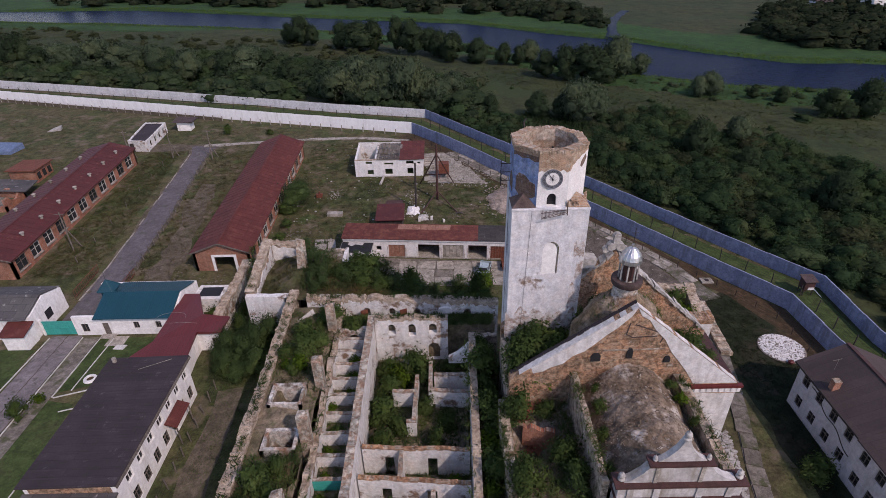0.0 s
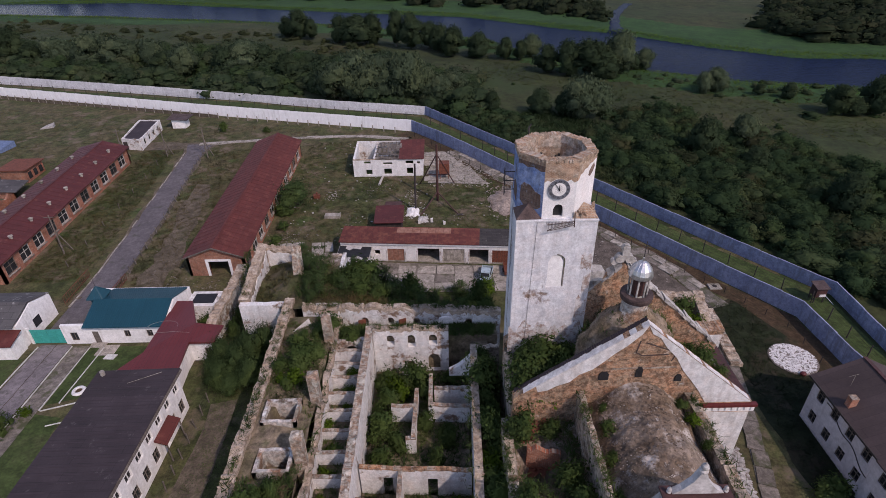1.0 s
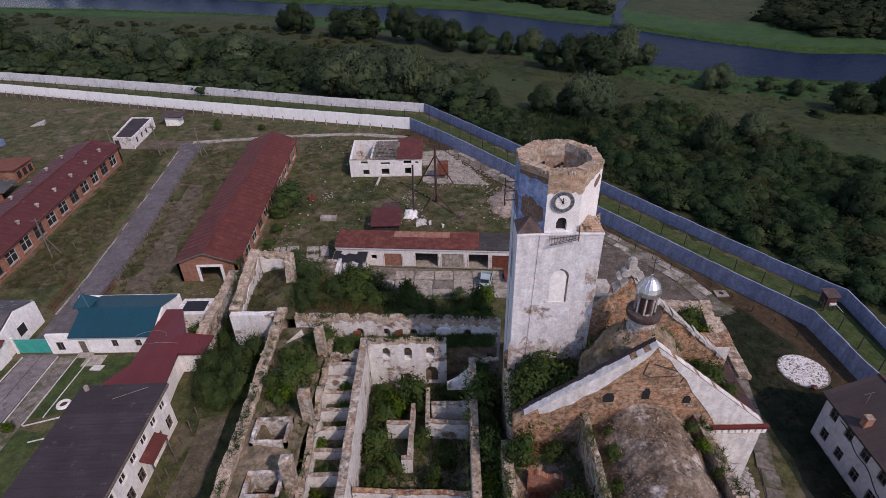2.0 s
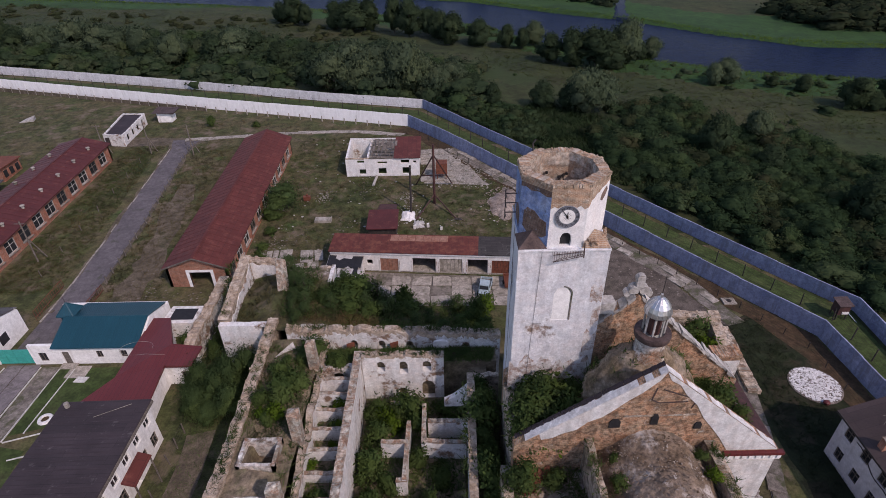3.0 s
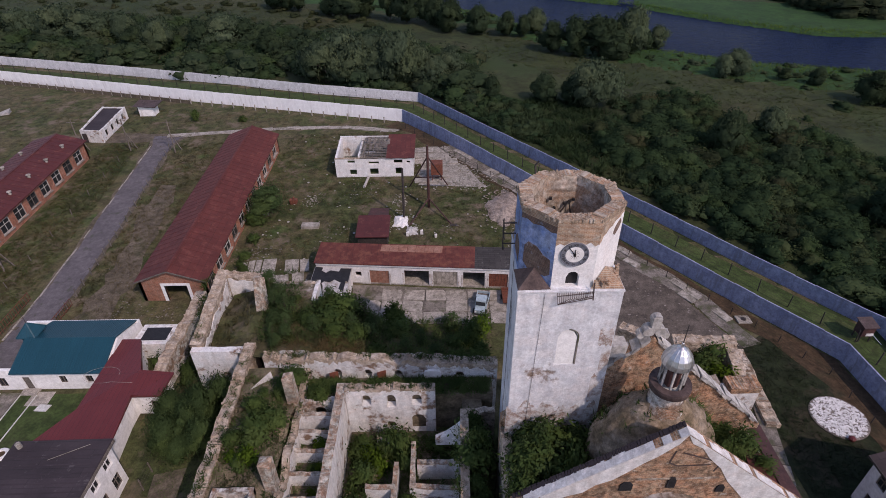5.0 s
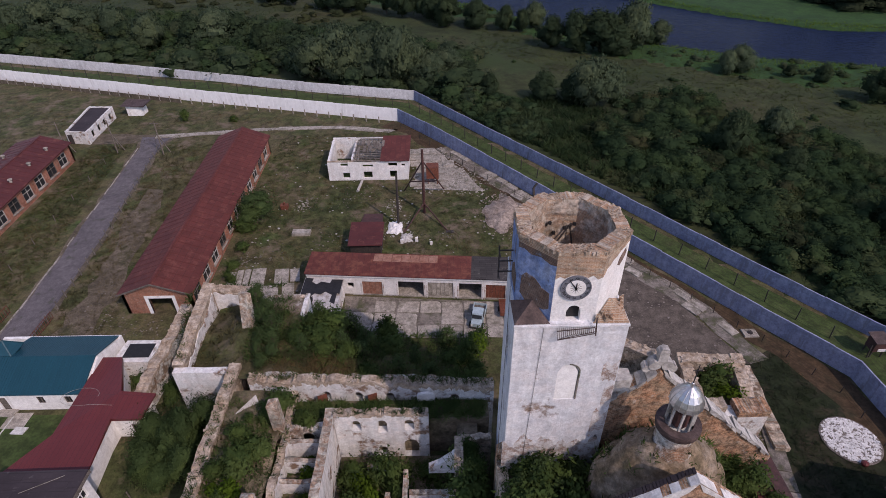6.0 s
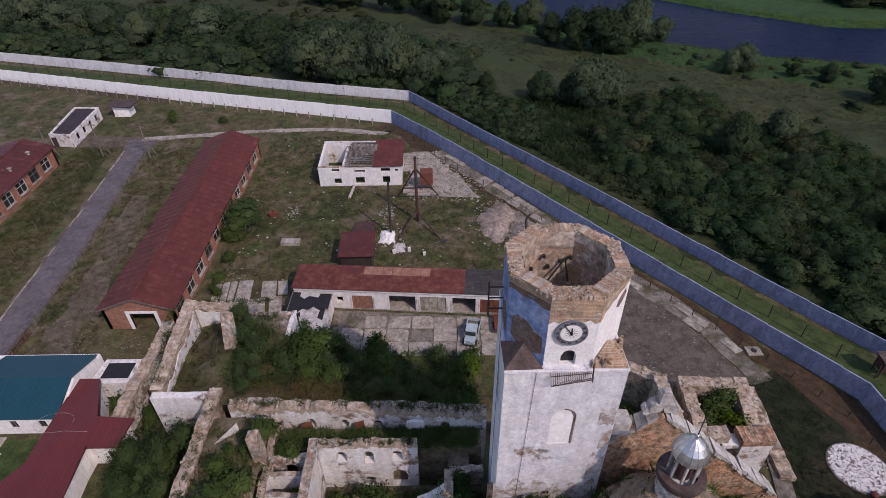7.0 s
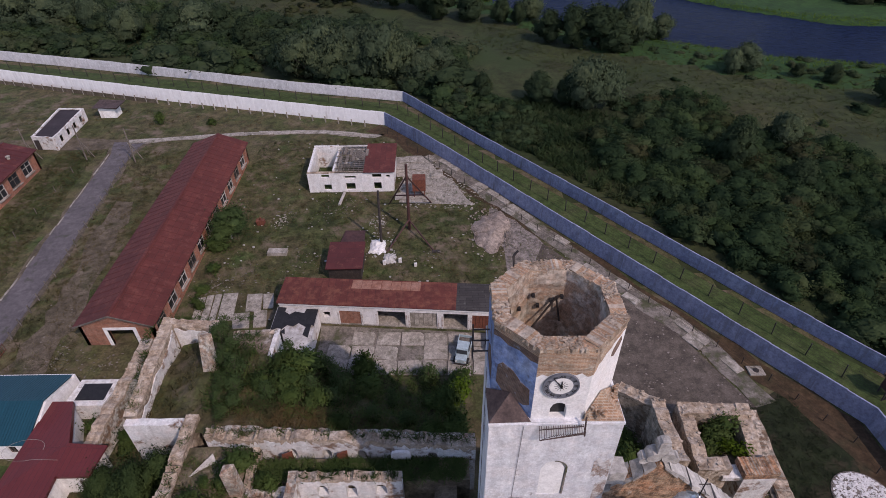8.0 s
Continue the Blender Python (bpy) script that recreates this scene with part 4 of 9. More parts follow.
# ---- the double perimeter wall ----
def panel_wall(name, line, mats, height, label, group):
    w = thing(name, line[2][0], line[2][1], g(line[2][1]), label, "wall", group, "structure")
    protos = {}
    for k, ((a, b), (c, d)) in enumerate(zip(line, line[1:])):
        length = math.hypot(c - a, d - b)
        n = max(1, round(length / 3.05))
        ang = math.atan2(d - b, c - a)
        lp = length / n
        key = (round(lp, 3), mats[k])
        if key not in protos:
            geo = Geo()
            geo.box(0.01, lp - 0.01, -0.09, 0.09, -1.2, height)
            geo.box(-0.06, 0.06, -0.12, 0.12, -1.2, height - 0.04)
            protos[key] = mesh_of("panel", geo, mats[k])
        for i in range(n):
            x, y = a + (c - a) * i / n, b + (d - b) * i / n
            ob = new("panel", protos[key])
            ob.parent = w
            ob.matrix_basis = Matrix.Translation(-Vector(w.location)) @ pose(x, y, g(y) + 0.04 * math.sin(i * 2.3), 0, -math.degrees(math.atan2(g(b + (d - b) * (i + 1) / n) - g(y), lp)), math.degrees(ang))
    return w


# The runs turned from the sun get panels with shade in their colour.
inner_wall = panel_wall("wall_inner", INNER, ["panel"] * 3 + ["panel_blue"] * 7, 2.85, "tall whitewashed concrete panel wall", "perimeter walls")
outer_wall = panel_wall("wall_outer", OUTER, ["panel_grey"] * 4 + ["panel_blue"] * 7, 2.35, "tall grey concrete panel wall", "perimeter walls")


def wire_fence(label, line, height=1.6, gap=3.2, rails=3, mat="wire_post", thick=0.09, name="fence", lean=0.05, seed=0):
    rr = random.Random(seed)
    f = thing(name, line[0][0], line[0][1], gz(*line[0]), label, "fence", "", "")
    proto = mesh_of("post", Geo().box(-thick / 2, thick / 2, -thick / 2, thick / 2, -0.2, height), mat)
    tops = []
    for (a, b), (c, d) in zip(line, line[1:]):
        n = max(1, round(math.hypot(c - a, d - b) / gap))
        for i in range(n + ((c, d) == line[-1])):
            x, y = a + (c - a) * i / n, b + (d - b) * i / n
            ob = new("post", proto)
            ob.parent = f
            ob.matrix_basis = Matrix.Translation(-Vector(f.location)) @ pose(x, y, gz(x, y), rr.uniform(-3, 3), rr.uniform(-3, 3), math.degrees(math.atan2(d - b, c - a)))
            tops.append((x, y, gz(x, y)))
    geo = Geo()
    for p, q in zip(tops, tops[1:]):
        for r in range(rails):
            h = height * (r + 0.9) / rails
            geo.tube((p[0], p[1], p[2] + h), (q[0], q[1], q[2] + h), 0.012, k=3, caps=False)
    part("wire", geo, "iron", f)
    return f


wire_fence("leaning posts and wires of a fence beside the road", [(-51.2, 70), (-51.3, 78), (-51.9, 92), (-54.8, 124)], 1.4, 2.3, 3, "concrete_dirty", 0.13, seed=1)
wire_fence("tall dark posts strung with wire between two walls", [(-146, 185), (-60, 158.5), (-5, 142.5), (9.5, 121.8), (29.6, 97.4), (46, 76.8), (53.6, 66.6), (54, 55), (56.5, 40)], 2.3, 4.2, 5, "iron", 0.11, seed=2)
wire_fence("low posts and wires along the wall", [(-6.4, 131), (4, 117.6), (28, 88), (42.4, 69.8), (47.4, 61.5), (48, 51), (50, 40)], 1.2, 3.5, 3, "iron", 0.08, seed=3)
wire_fence("row of thin posts in the grass strip", [(-62.6, 80), (-63.4, 124)], 1.2, 6, 1, seed=4)
wire_fence("grey rail fence along the white house", [(-28.9, 30), (-28.7, 50)], 1.7, 2.0, 4, "wire_post", 0.1, seed=5)

# low dark slab fence before the white wall
low = thing("slab_fence", -60, 142, 3, "low weathered concrete slab fence with posts", "fence", kind="structure")
slab_mesh = mesh_of("slab", Geo().box(0.06, 2.94, -0.05, 0.05, -0.4, 0.95), "dirt")
post_mesh = mesh_of("post", Geo().box(-0.09, 0.09, -0.1, 0.1, -0.4, 1.4), "concrete")
for (a, b), (c, d) in zip([(-140, 173.4), (-60, 148.6), (-8.5, 133.8)], [(-60, 148.6), (-8.5, 133.8)]):
    n = round(math.hypot(c - a, d - b) / 3.0)
    for i in range(n):
        m = Matrix.Translation(-Vector(low.location)) @ pose(a + (c - a) * i / n, b + (d - b) * i / n, 3, 0, 0, math.degrees(math.atan2(d - b, c - a)))
        for nm, me in (("slab", slab_mesh), ("post", post_mesh)):
            if nm == "slab" and a > -65:
                continue
            ob = new(nm, me)
            ob.parent, ob.matrix_basis = low, m


# ---- the bell tower ----
MATS["brick_washed"] = masonry("whitewashed_brick", (0.52, 0.34, 0.26), (0.42, 0.26, 0.2), (0.58, 0.53, 0.49), plaster=((0.66, 0.64, 0.63), (0.8, 0.785, 0.78)), cover=0.52, soft=0.07, pscale=1.5, grime=0.2, rugged=0.12)
MATS["brick_worn"] = masonry("worn_brick", (0.5, 0.33, 0.25), (0.38, 0.22, 0.16), (0.56, 0.52, 0.48), plaster=((0.55, 0.53, 0.5), (0.72, 0.71, 0.7)), cover=0.4, pscale=1.6, rugged=0.2)
MATS["rust_dull"] = mottled("dull_rusty_tin", [(0.3, (0.055, 0.036, 0.034)), (0.6, (0.1, 0.068, 0.062)), (0.75, (0.16, 0.125, 0.115))], 1.2, 0.7, grain=8.0, amount=0.5)
MATS["rim_brick"] = masonry("rim_brick", (0.56, 0.37, 0.24), (0.44, 0.27, 0.17), (0.62, 0.52, 0.42), plaster=((0.58, 0.47, 0.35), (0.7, 0.62, 0.53)), cover=0.4, pscale=1.3, rugged=0.4)
MATS["lining_brick"] = masonry("lining_brick", (0.62, 0.43, 0.29), (0.5, 0.33, 0.22), (0.62, 0.53, 0.44), plaster=((0.58, 0.47, 0.37), (0.74, 0.67, 0.58)), cover=0.5, pscale=1.1, rugged=0.5)
TX, TY, TH = 10.3, 49.9, 3.7
SKEW = 0.42  # the west side runs inwards towards the back
tower = thing("bell_tower", TX, TY, 0, "tall whitewashed ruined bell tower, roofless octagon on a square shaft", "tower")
shaft = Geo()
ragged((TX - TH, TY - TH), (TX + TH, TY - TH), 0, 26.3, 1.1, [(3.25, 4.75, 19.0, 22.6, 0.75)], geo=shaft)
ragged((TX + TH, TY - TH + 1.1), (TX + TH, TY + TH - 1.1), 0, 26.3, 1.1, [(1.9, 3.3, 19.0, 22.6, 0.7)], geo=shaft)
ragged((TX + TH, TY + TH), (TX - TH + SKEW, TY + TH), 0, 26.3, 1.1, geo=shaft)
ragged((TX - TH + SKEW * 0.85, TY + TH - 1.1), (TX - TH + SKEW * 0.15, TY - TH + 1.1), 0, 26.3, 1.1, [(1.9, 3.3, 19.0, 22.6, 0.7)], geo=shaft)
part("shaft", shaft, "tower", tower, "patched white plaster over brick")
blind = Geo()
blind.slab([(9.8, 18.95), (11.27, 18.95), (11.27, 21.85), (11.0, 22.35), (10.6, 22.55), (10.1, 22.4), (9.8, 21.85)], TY - TH + 0.035, TY - TH + 0.4)
part("blind_window", blind, "white", tower, "walled-up arched window")
edge = Geo()
for i in range(7):
    a0, a1 = math.pi * 0.5 * i / 7, math.pi * 0.5 * (i + 1) / 7
    edge.quad(*[(10.6 + r * math.sin(a), TY - TH - 0.015, 21.85 + r * math.cos(a)) for r, a in ((0.72, a0), (0.72, a1), (0.83, a1), (0.83, a0))])
edge.box(11.32, 11.43, TY - TH - 0.02, TY - TH + 0.02, 19.0, 21.85)
part("window_moulding", edge, "concrete_dirty", tower)
ledge = Geo()
for o, za, zb in ((0.05, 26.14, 26.28), (-0.03, 26.28, 26.4)):
    ledge.prism([(TX - TH - o, TY - TH - o), (TX + TH + o, TY - TH - o), (TX + TH + o, TY + TH + o), (TX - TH + SKEW - o, TY + TH + o)], za, zb)
part("ledge", ledge, "tower", tower, "weathered stone ledge")
# eight sides of the upper storey
AP = 3.45
SIDE = 2 * AP * math.tan(math.pi / 8)
RAD = AP / math.cos(math.pi / 8)
corner = [(TX + RAD * math.cos(a), TY + RAD * math.sin(a)) for a in (math.pi * (-5 / 8 + i / 4) for i in range(8))]
# The last two sides face away from the sun; their plaster colour holds blue shade.
SIDES = ["tower_white", "tower_white", "tower", "tower", "tower", "tower", "tower_blue", "tower_blue"]
MATS["tower_blue"] = masonry("flaking_plaster_in_blue_shade", (0.22, 0.15, 0.12), (0.17, 0.11, 0.09), (0.24, 0.2, 0.18), plaster=((0.16, 0.28, 0.58), (0.42, 0.52, 0.74)), cover=0.6, pscale=0.45, rugged=0.4)
for i in range(8):
    p0, p1 = corner[i], corner[(i + 1) % 8]
    holes = [(SIDE / 2 - 0.45, SIDE / 2 + 0.45, 26.5, 27.75, 0.45)] if i == 0 else [(SIDE / 2 - 0.5, SIDE / 2 + 0.5, 26.9, 29.0, 0.5)] if i in (2, 4) else []
    plaster_top = {0: 30.25, 1: 31.35, 6: 31.3, 7: 31.3}.get(i, 30.6)
    part("upper_wall", ragged(p0, p1, 26.3, plaster_top, 0.85, holes, rag=0.0), SIDES[i], tower)
    part("wall_head", ragged(p0, p1, plaster_top, 32.0, 0.85, rag=0.16, step=0.22, seed=i), "rim_brick", tower, "bare broken brick above the plaster")
    rim = Geo()
    rr = random.Random(i)
    d = Vector((p1[0] - p0[0], p1[1] - p0[1], 0)) / SIDE
    nrm = Vector((-d.y, d.x, 0))
    for k in range(190):
        q = Vector((*p0, 0)) + d * (SIDE * rr.random()) + nrm * rr.uniform(-0.02, 0.86)
        s = rr.uniform(0.06, 0.13)
        z = 31.92 + rr.uniform(0.0, 0.1)
        rim.prism([(q.x + s * math.cos(a + k), q.y + s * 0.7 * math.sin(a + k)) for a in (0, 1.5, 3.1, 4.6)], 31.7, [z - 0.05 + rr.uniform(-0.04, 0.04) for _ in range(4)])
    tagged(part("broken_brick", rim, "rim_rubble", tower, "loose broken bricks along the rim"), kind="stuff")
lining = Geo()
lining.lathe(TX, TY, [(RAD - 0.97, 31.9), (RAD - 0.97, 24.0), (0.02, 23.8)], 8, -5 * math.pi / 8)
part("lining", lining, "lining_brick", tower, "bare ochre brick lining of the open shaft")
# No holes are cut: black blocks paint the shade of the beam sockets.
for a, z in ((1.9, 30.1), (1.75, 29.2), (1.45, 29.6), (1.2, 30.0), (2.3, 29.5), (2.5, 28.6)):
    x, y = TX + (AP - 0.98) * math.cos(a), TY + (AP - 0.98) * math.sin(a)
    part("beam_socket", Geo().box(x - 0.09, x + 0.09, y - 0.1, y + 0.12, z, z + 0.2), "black", tower, "black block standing for the shade in a beam socket")
beams = Geo()
beams.beam((9.2, 51.6, 27.6), (10.9, 52.3, 30.0), 0.09, 0.09).beam((10.9, 52.3, 30.0), (11.2, 52.0, 28.3), 0.08, 0.08)
part("white_box", Geo().box(9.2, 9.75, 51.4, 51.8, 27.3, 27.75).jitter(0.03, 8), "frame", tower, "small pale box on a beam")
part("charred_beams", beams, "iron", tower, "leftover dark timber beams")
bent = Geo()
bent.beam((8.45, 52.9, 31.0), (8.3, 53.1, 32.5), 0.14, 0.08).beam((8.3, 53.1, 32.5), (8.55, 53.2, 32.8), 0.14, 0.06)
part("bent_sheet", bent, "iron", tower, "bent rusty metal strip")
# corner fillings beside the octagon
for sx, sy, mat in ((-1, -1, "rust_dull"), (1, -1, "rubble"), (1, 1, "rubble"), (-1, 1, "rubble")):
    x, y = TX + sx * TH + (SKEW if sx < 0 < sy else 0), TY + sy * TH
    cx, cy = TX + sx * 1.4, TY + sy * 1.4
    geo = Geo()
    a, b, c = (x, TY + sy * 1.35, 26.4), (TX + sx * 1.35, y, 26.4), (x, y, 26.4)
    top = (TX + sx * (AP * 0.72), TY + sy * (AP * 0.72), 27.5)
    geo.quad(a, c, top)
    geo.quad(c, b, top)
    geo.quad(b, a, top)
    if mat == "rubble":
        rr = random.Random(int(x * 10 + y))
        for k in range(70):
            w = [rr.random() for _ in range(3)]
            f = sum(w)
            q = (Vector(a) * w[0] + Vector(c) * w[1] * 0.8 + Vector(b) * w[2] + Vector(top) * 0.2 * w[1]) / f
            lean = (q - Vector(c)).length / 2.4
            r0, t0 = rr.uniform(0.08, 0.17), rr.uniform(0, 6.28)
            geo.prism([(q.x + r0 * math.cos(t0 + e), q.y + r0 * 0.6 * math.sin(t0 + e)) for e in (0.3, 1.5, 3.3, 4.7)], 26.38, [26.42 + 0.75 * lean * rr.uniform(0.85, 1.1) for _ in range(4)])
    part("corner_cap", geo.jitter(0.05, 1), "rim_brick" if mat == "rubble" else mat, tower, "dented rusty tin corner roof" if mat == "rust_dull" else "crumbling brick corner cap")
# patches where the plaster has fallen
rr = random.Random(31)
for x0, x1, z0, z1, crest in ((6.45, 13.98, 9.6, 14.2, 1.6), (12.9, 13.98, 14.4, 17.8, 1.4), (13.3, 13.98, 18.0, 20.4, 0.6), (12.9, 13.95, 20.8, 22.6, 0.8)):
    n = max(10, round((x1 - x0) / 0.16))
    lower = [(x0 + (x1 - x0) * i / n, z0 + rr.uniform(0, 0.3)) for i in range(n + 1)]
    upper = [(x0 + (x1 - x0) * i / n, z1 + crest * noise.noise((i * 0.17 + x0, z0, 2.0)) + 0.5 * noise.noise((i * 0.7, z0, 5.0)) + rr.uniform(-0.15, 0.15) + (0.0 if i else -0.4)) for i in range(n, -1, -1)]
    part("bare_brick_patch", Geo().slab(lower + upper, TY - TH - 0.012, TY - TH + 0.1), "brick_washed", tower, "pinkish brick showing where whitewash has fallen")
# the clock
clock = part("clock", Geo().tube((10.2, TY - AP + 0.05, 29.25), (10.2, TY - AP - 0.1, 29.25), 0.93, k=40), "dial", tower, "round grey clock face with white middle")
part("dial", Geo().tube((10.2, TY - AP - 0.1, 29.25), (10.2, TY - AP - 0.115, 29.25), 0.62, k=36), "dial_white", clock, "white middle of the dial")
geo = Geo()
geo.tube((10.2, TY - AP - 0.1, 29.25), (10.2, TY - AP - 0.13, 29.25), 0.1, k=12)
for i in range(12):
    a = 6.28319 * i / 12
    geo.beam((10.2 + 0.14 * math.sin(a), TY - AP - 0.122, 29.25 + 0.14 * math.cos(a)), (10.2 + 0.36 * math.sin(a), TY - AP - 0.122, 29.25 + 0.36 * math.cos(a)), 0.012, 0.014)
part("sunburst", geo, "black", clock)
NUMERALS = ["XII", "I", "II", "III", "IV", "V", "VI", "VII", "VIII", "IX", "X", "XI"]
for i, text in enumerate(NUMERALS):
    cu = bpy.data.curves.new("numeral", "FONT")
    cu.body, cu.size, cu.align_x, cu.align_y, cu.extrude = text, 0.27, "CENTER", "CENTER", 0.008
    cu.materials.append(MATS["black"])
    ob = new("numeral", cu)
    a = 6.28319 * i / 12
    ob.parent = clock
    ob.matrix_basis = Matrix.Translation((10.2 + 0.765 * math.sin(a), TY - AP - 0.118, 29.25 + 0.765 * math.cos(a))) @ pose(0, 0, 0, 90, 0, 0) @ pose(0, 0, 0, 0, 0, -math.degrees(a))
ringg = Geo()
n = len(ringg.v)
for r, yy in ((0.88, 0.1), (0.88, 0.15), (0.95, 0.15), (0.95, 0.02)):
    ringg.v += [(10.2 + r * math.cos(6.28319 * i / 40), TY - AP - yy, 29.25 + r * math.sin(6.28319 * i / 40)) for i in range(40)]
ringg.f = [(j * 40 + i, j * 40 + (i + 1) % 40, (j + 1) * 40 + (i + 1) % 40, (j + 1) * 40 + i) for j in range(3) for i in range(40)]
part("bezel", ringg, "dial", clock)
for nm, a, r, w in (("hour_hand", 0.02, 0.42, 0.07), ("minute_hand", -0.62, 0.74, 0.05)):
    part(nm, Geo().beam((10.2 - 0.15 * math.sin(a), TY - AP - 0.15, 29.25 - 0.15 * math.cos(a)), (10.2 + r * math.sin(a), TY - AP - 0.15, 29.25 + r * math.cos(a)), 0.02, w), "black", clock)
def face_patch(i, outline, mat, label):
    """A patch on one of the eight sides; its outline in shares of the side and heights."""
    p0, p1 = Vector((*corner[i], 0)), Vector((*corner[(i + 1) % 8], 0))
    out = Vector((p1.y - p0.y, p0.x - p1.x, 0)).normalized() * 0.025
    geo, k = Geo(), len(outline)
    for o in (Vector(), out):
        geo.v += [tuple(p0 + (p1 - p0) * u + o + Vector((0, 0, z))) for u, z in outline]
    geo.f = [tuple(range(k, 2 * k)), tuple(range(k - 1, -1, -1))] + [(j, (j + 1) % k, k + (j + 1) % k, k + j) for j in range(k)]
    part("bare_brick_patch", geo, mat, tower, label)


MATS["dark_brick"] = masonry("sooty_brick", (0.26, 0.16, 0.12), (0.18, 0.11, 0.085), (0.28, 0.23, 0.2), plaster=((0.3, 0.3, 0.34), (0.4, 0.41, 0.47)), cover=0.36, pscale=1.6, rugged=0.4)
BARE = "bare brick where plaster has fallen"
face_patch(0, [(0.0, 29.9), (0.1, 30.1), (0.2, 29.95), (0.35, 30.2), (0.55, 30.15), (0.7, 30.0), (0.8, 30.15), (0.92, 29.85), (1.0, 30.0), (1.0, 30.3), (0.0, 30.3)], "rim_brick", BARE)
face_patch(1, [(0.0, 29.95), (0.08, 30.1), (0.14, 30.45), (0.25, 30.5), (0.36, 30.75), (0.5, 30.8), (0.62, 31.05), (0.8, 31.1), (0.9, 31.3), (1.0, 31.3), (1.0, 31.4), (0.0, 31.4)], "rim_brick", BARE)
face_patch(1, [(0.6, 30.0), (0.7, 29.8), (0.82, 30.1), (0.92, 30.6), (0.86, 30.95), (0.74, 30.7), (0.64, 30.4)], "dark_brick", "dark broken hole in the plaster")
face_patch(7, [(0.12, 27.5), (0.3, 27.0), (0.8, 27.1), (0.93, 27.4), (0.9, 28.6), (0.7, 28.75), (0.5, 29.2), (0.25, 29.3), (0.14, 28.9)], "dark_brick", BARE)
face_patch(7, [(0.0, 30.95), (0.15, 31.05), (0.35, 30.85), (0.6, 31.0), (0.85, 30.8), (1.0, 30.9), (1.0, 31.35), (0.0, 31.35)], "dark_brick", BARE)
face_patch(6, [(0.3, 27.2), (0.9, 27.0), (0.95, 28.4), (0.6, 28.9), (0.35, 28.3)], "dark_brick", BARE)
# Added black backing draws the arch's inner shade.
part("dark_recess", Geo().box(9.7, 10.9, TY - AP + 0.35, TY - AP + 0.4, 26.45, 27.8), "black", tower, "black sheet standing for the shade behind a small arch")
# iron balcony hanging askew under the clock
balc = Geo()
LX, RX, BY0, BY1 = 9.35, 11.75, TY - TH + 0.2, TY - TH - 0.5


def balcony_at(t, out, lift=0.0):
    """A point on the sagging platform: t along it, out from the wall."""
    return (LX + (RX - LX) * t, BY0 + (BY1 - BY0) * out, 26.36 - 0.6 * out * (1.5 - 1.1 * t) + 0.12 * out * math.sin(5.0 * t) + lift * (0.7 + 0.5 * math.sin(2.6 * t)))


for o in (0.0, 0.5, 1.0):
    balc.tube(balcony_at(0, o), balcony_at(1, o), 0.03, k=5)
for i in range(20):
    balc.tube(balcony_at(i / 19, 0), balcony_at(i / 19, 1), 0.018, k=4)
    balc.tube(balcony_at(i / 19, 1), balcony_at(min(1, i / 19 + 0.03), 1.12, 0.34), 0.014, k=4)
balc.tube(balcony_at(0, 1.12, 0.34), balcony_at(1, 1.12, 0.34), 0.025, k=5)
balc.tube(balcony_at(1, 1.0, -0.2), balcony_at(1.0, 0.55, 0.95), 0.05, k=5)
part("balcony", balc, "rust_dull", tower, "twisted rusty iron balcony railing")
rod = Geo()
rod.tube((8.5, TY - TH - 0.04, 26.3), (8.1, TY - TH - 0.04, 12), 0.013, k=4).tube((6.78, 50.2, 26.3), (6.78, 50.2, 10), 0.02, k=4)
part("lightning_cable", rod, "iron", tower)
iron = Geo()
for z in (27.4, 28.3, 29.2):
    iron.tube((TX - TH + 0.5, TY + 0.6, z), (TX - TH - 0.75, TY + 0.6, z), 0.05, k=4).tube((TX - TH - 0.7, TY - 0.2, z), (TX - TH - 0.7, TY + 1.0, z), 0.04, k=4)
iron.tube((TX - TH - 0.7, TY + 0.6, 26.8), (TX - TH - 0.7, TY + 0.6, 29.6), 0.05, k=4)
part("aerial_bracket", iron, "iron", tower, "rusty iron bracket")

# ---- the church ----
church = thing("church", 17.4, 44.5, 0, "roofless brick church with gables, a low dome and a lantern", "church")
GY = 39.0
gable = Geo()
gable.slab([(6.2, 0), (28.7, 0), (28.7, 10.4), (17.35, 20.0), (6.2, 11.5)], GY, GY + 0.9)
part("south_gable", gable, "brick_old", church, "bare ochre brick gable wall")
plast = Geo()
plast.slab([(17.35, 19.9), (17.8, 19.0), (18.6, 18.5), (19.3, 17.4), (20.4, 16.2), (21.3, 14.6), (22.4, 13.2), (23.2, 12.1), (24.2, 10.5), (28.5, 10.5)], GY - 0.06, GY)
part("plaster_coat", plast, "plaster_coat", church, "white plaster left on the rake")
plast = Geo()
plast.slab([(17.35, 19.95), (8.2, 12.96), (8.4, 12.3), (9.3, 12.5), (10.0, 13.0), (11.2, 13.5), (12.0, 14.4), (13.1, 15.0), (14.0, 15.9), (14.9, 16.9), (15.8, 17.7), (16.9, 19.0)], GY - 0.06, GY)
part("plaster_coat", plast, "plaster_coat", church, "white plaster left on the rake")
plast = Geo()
plast.slab([(24.4, 0), (28.66, 0), (28.66, 9.1), (24.4, 9.1)], GY - 0.05, GY)
part("plaster_coat", plast, "plaster_coat", church, "white plastered corner wall")
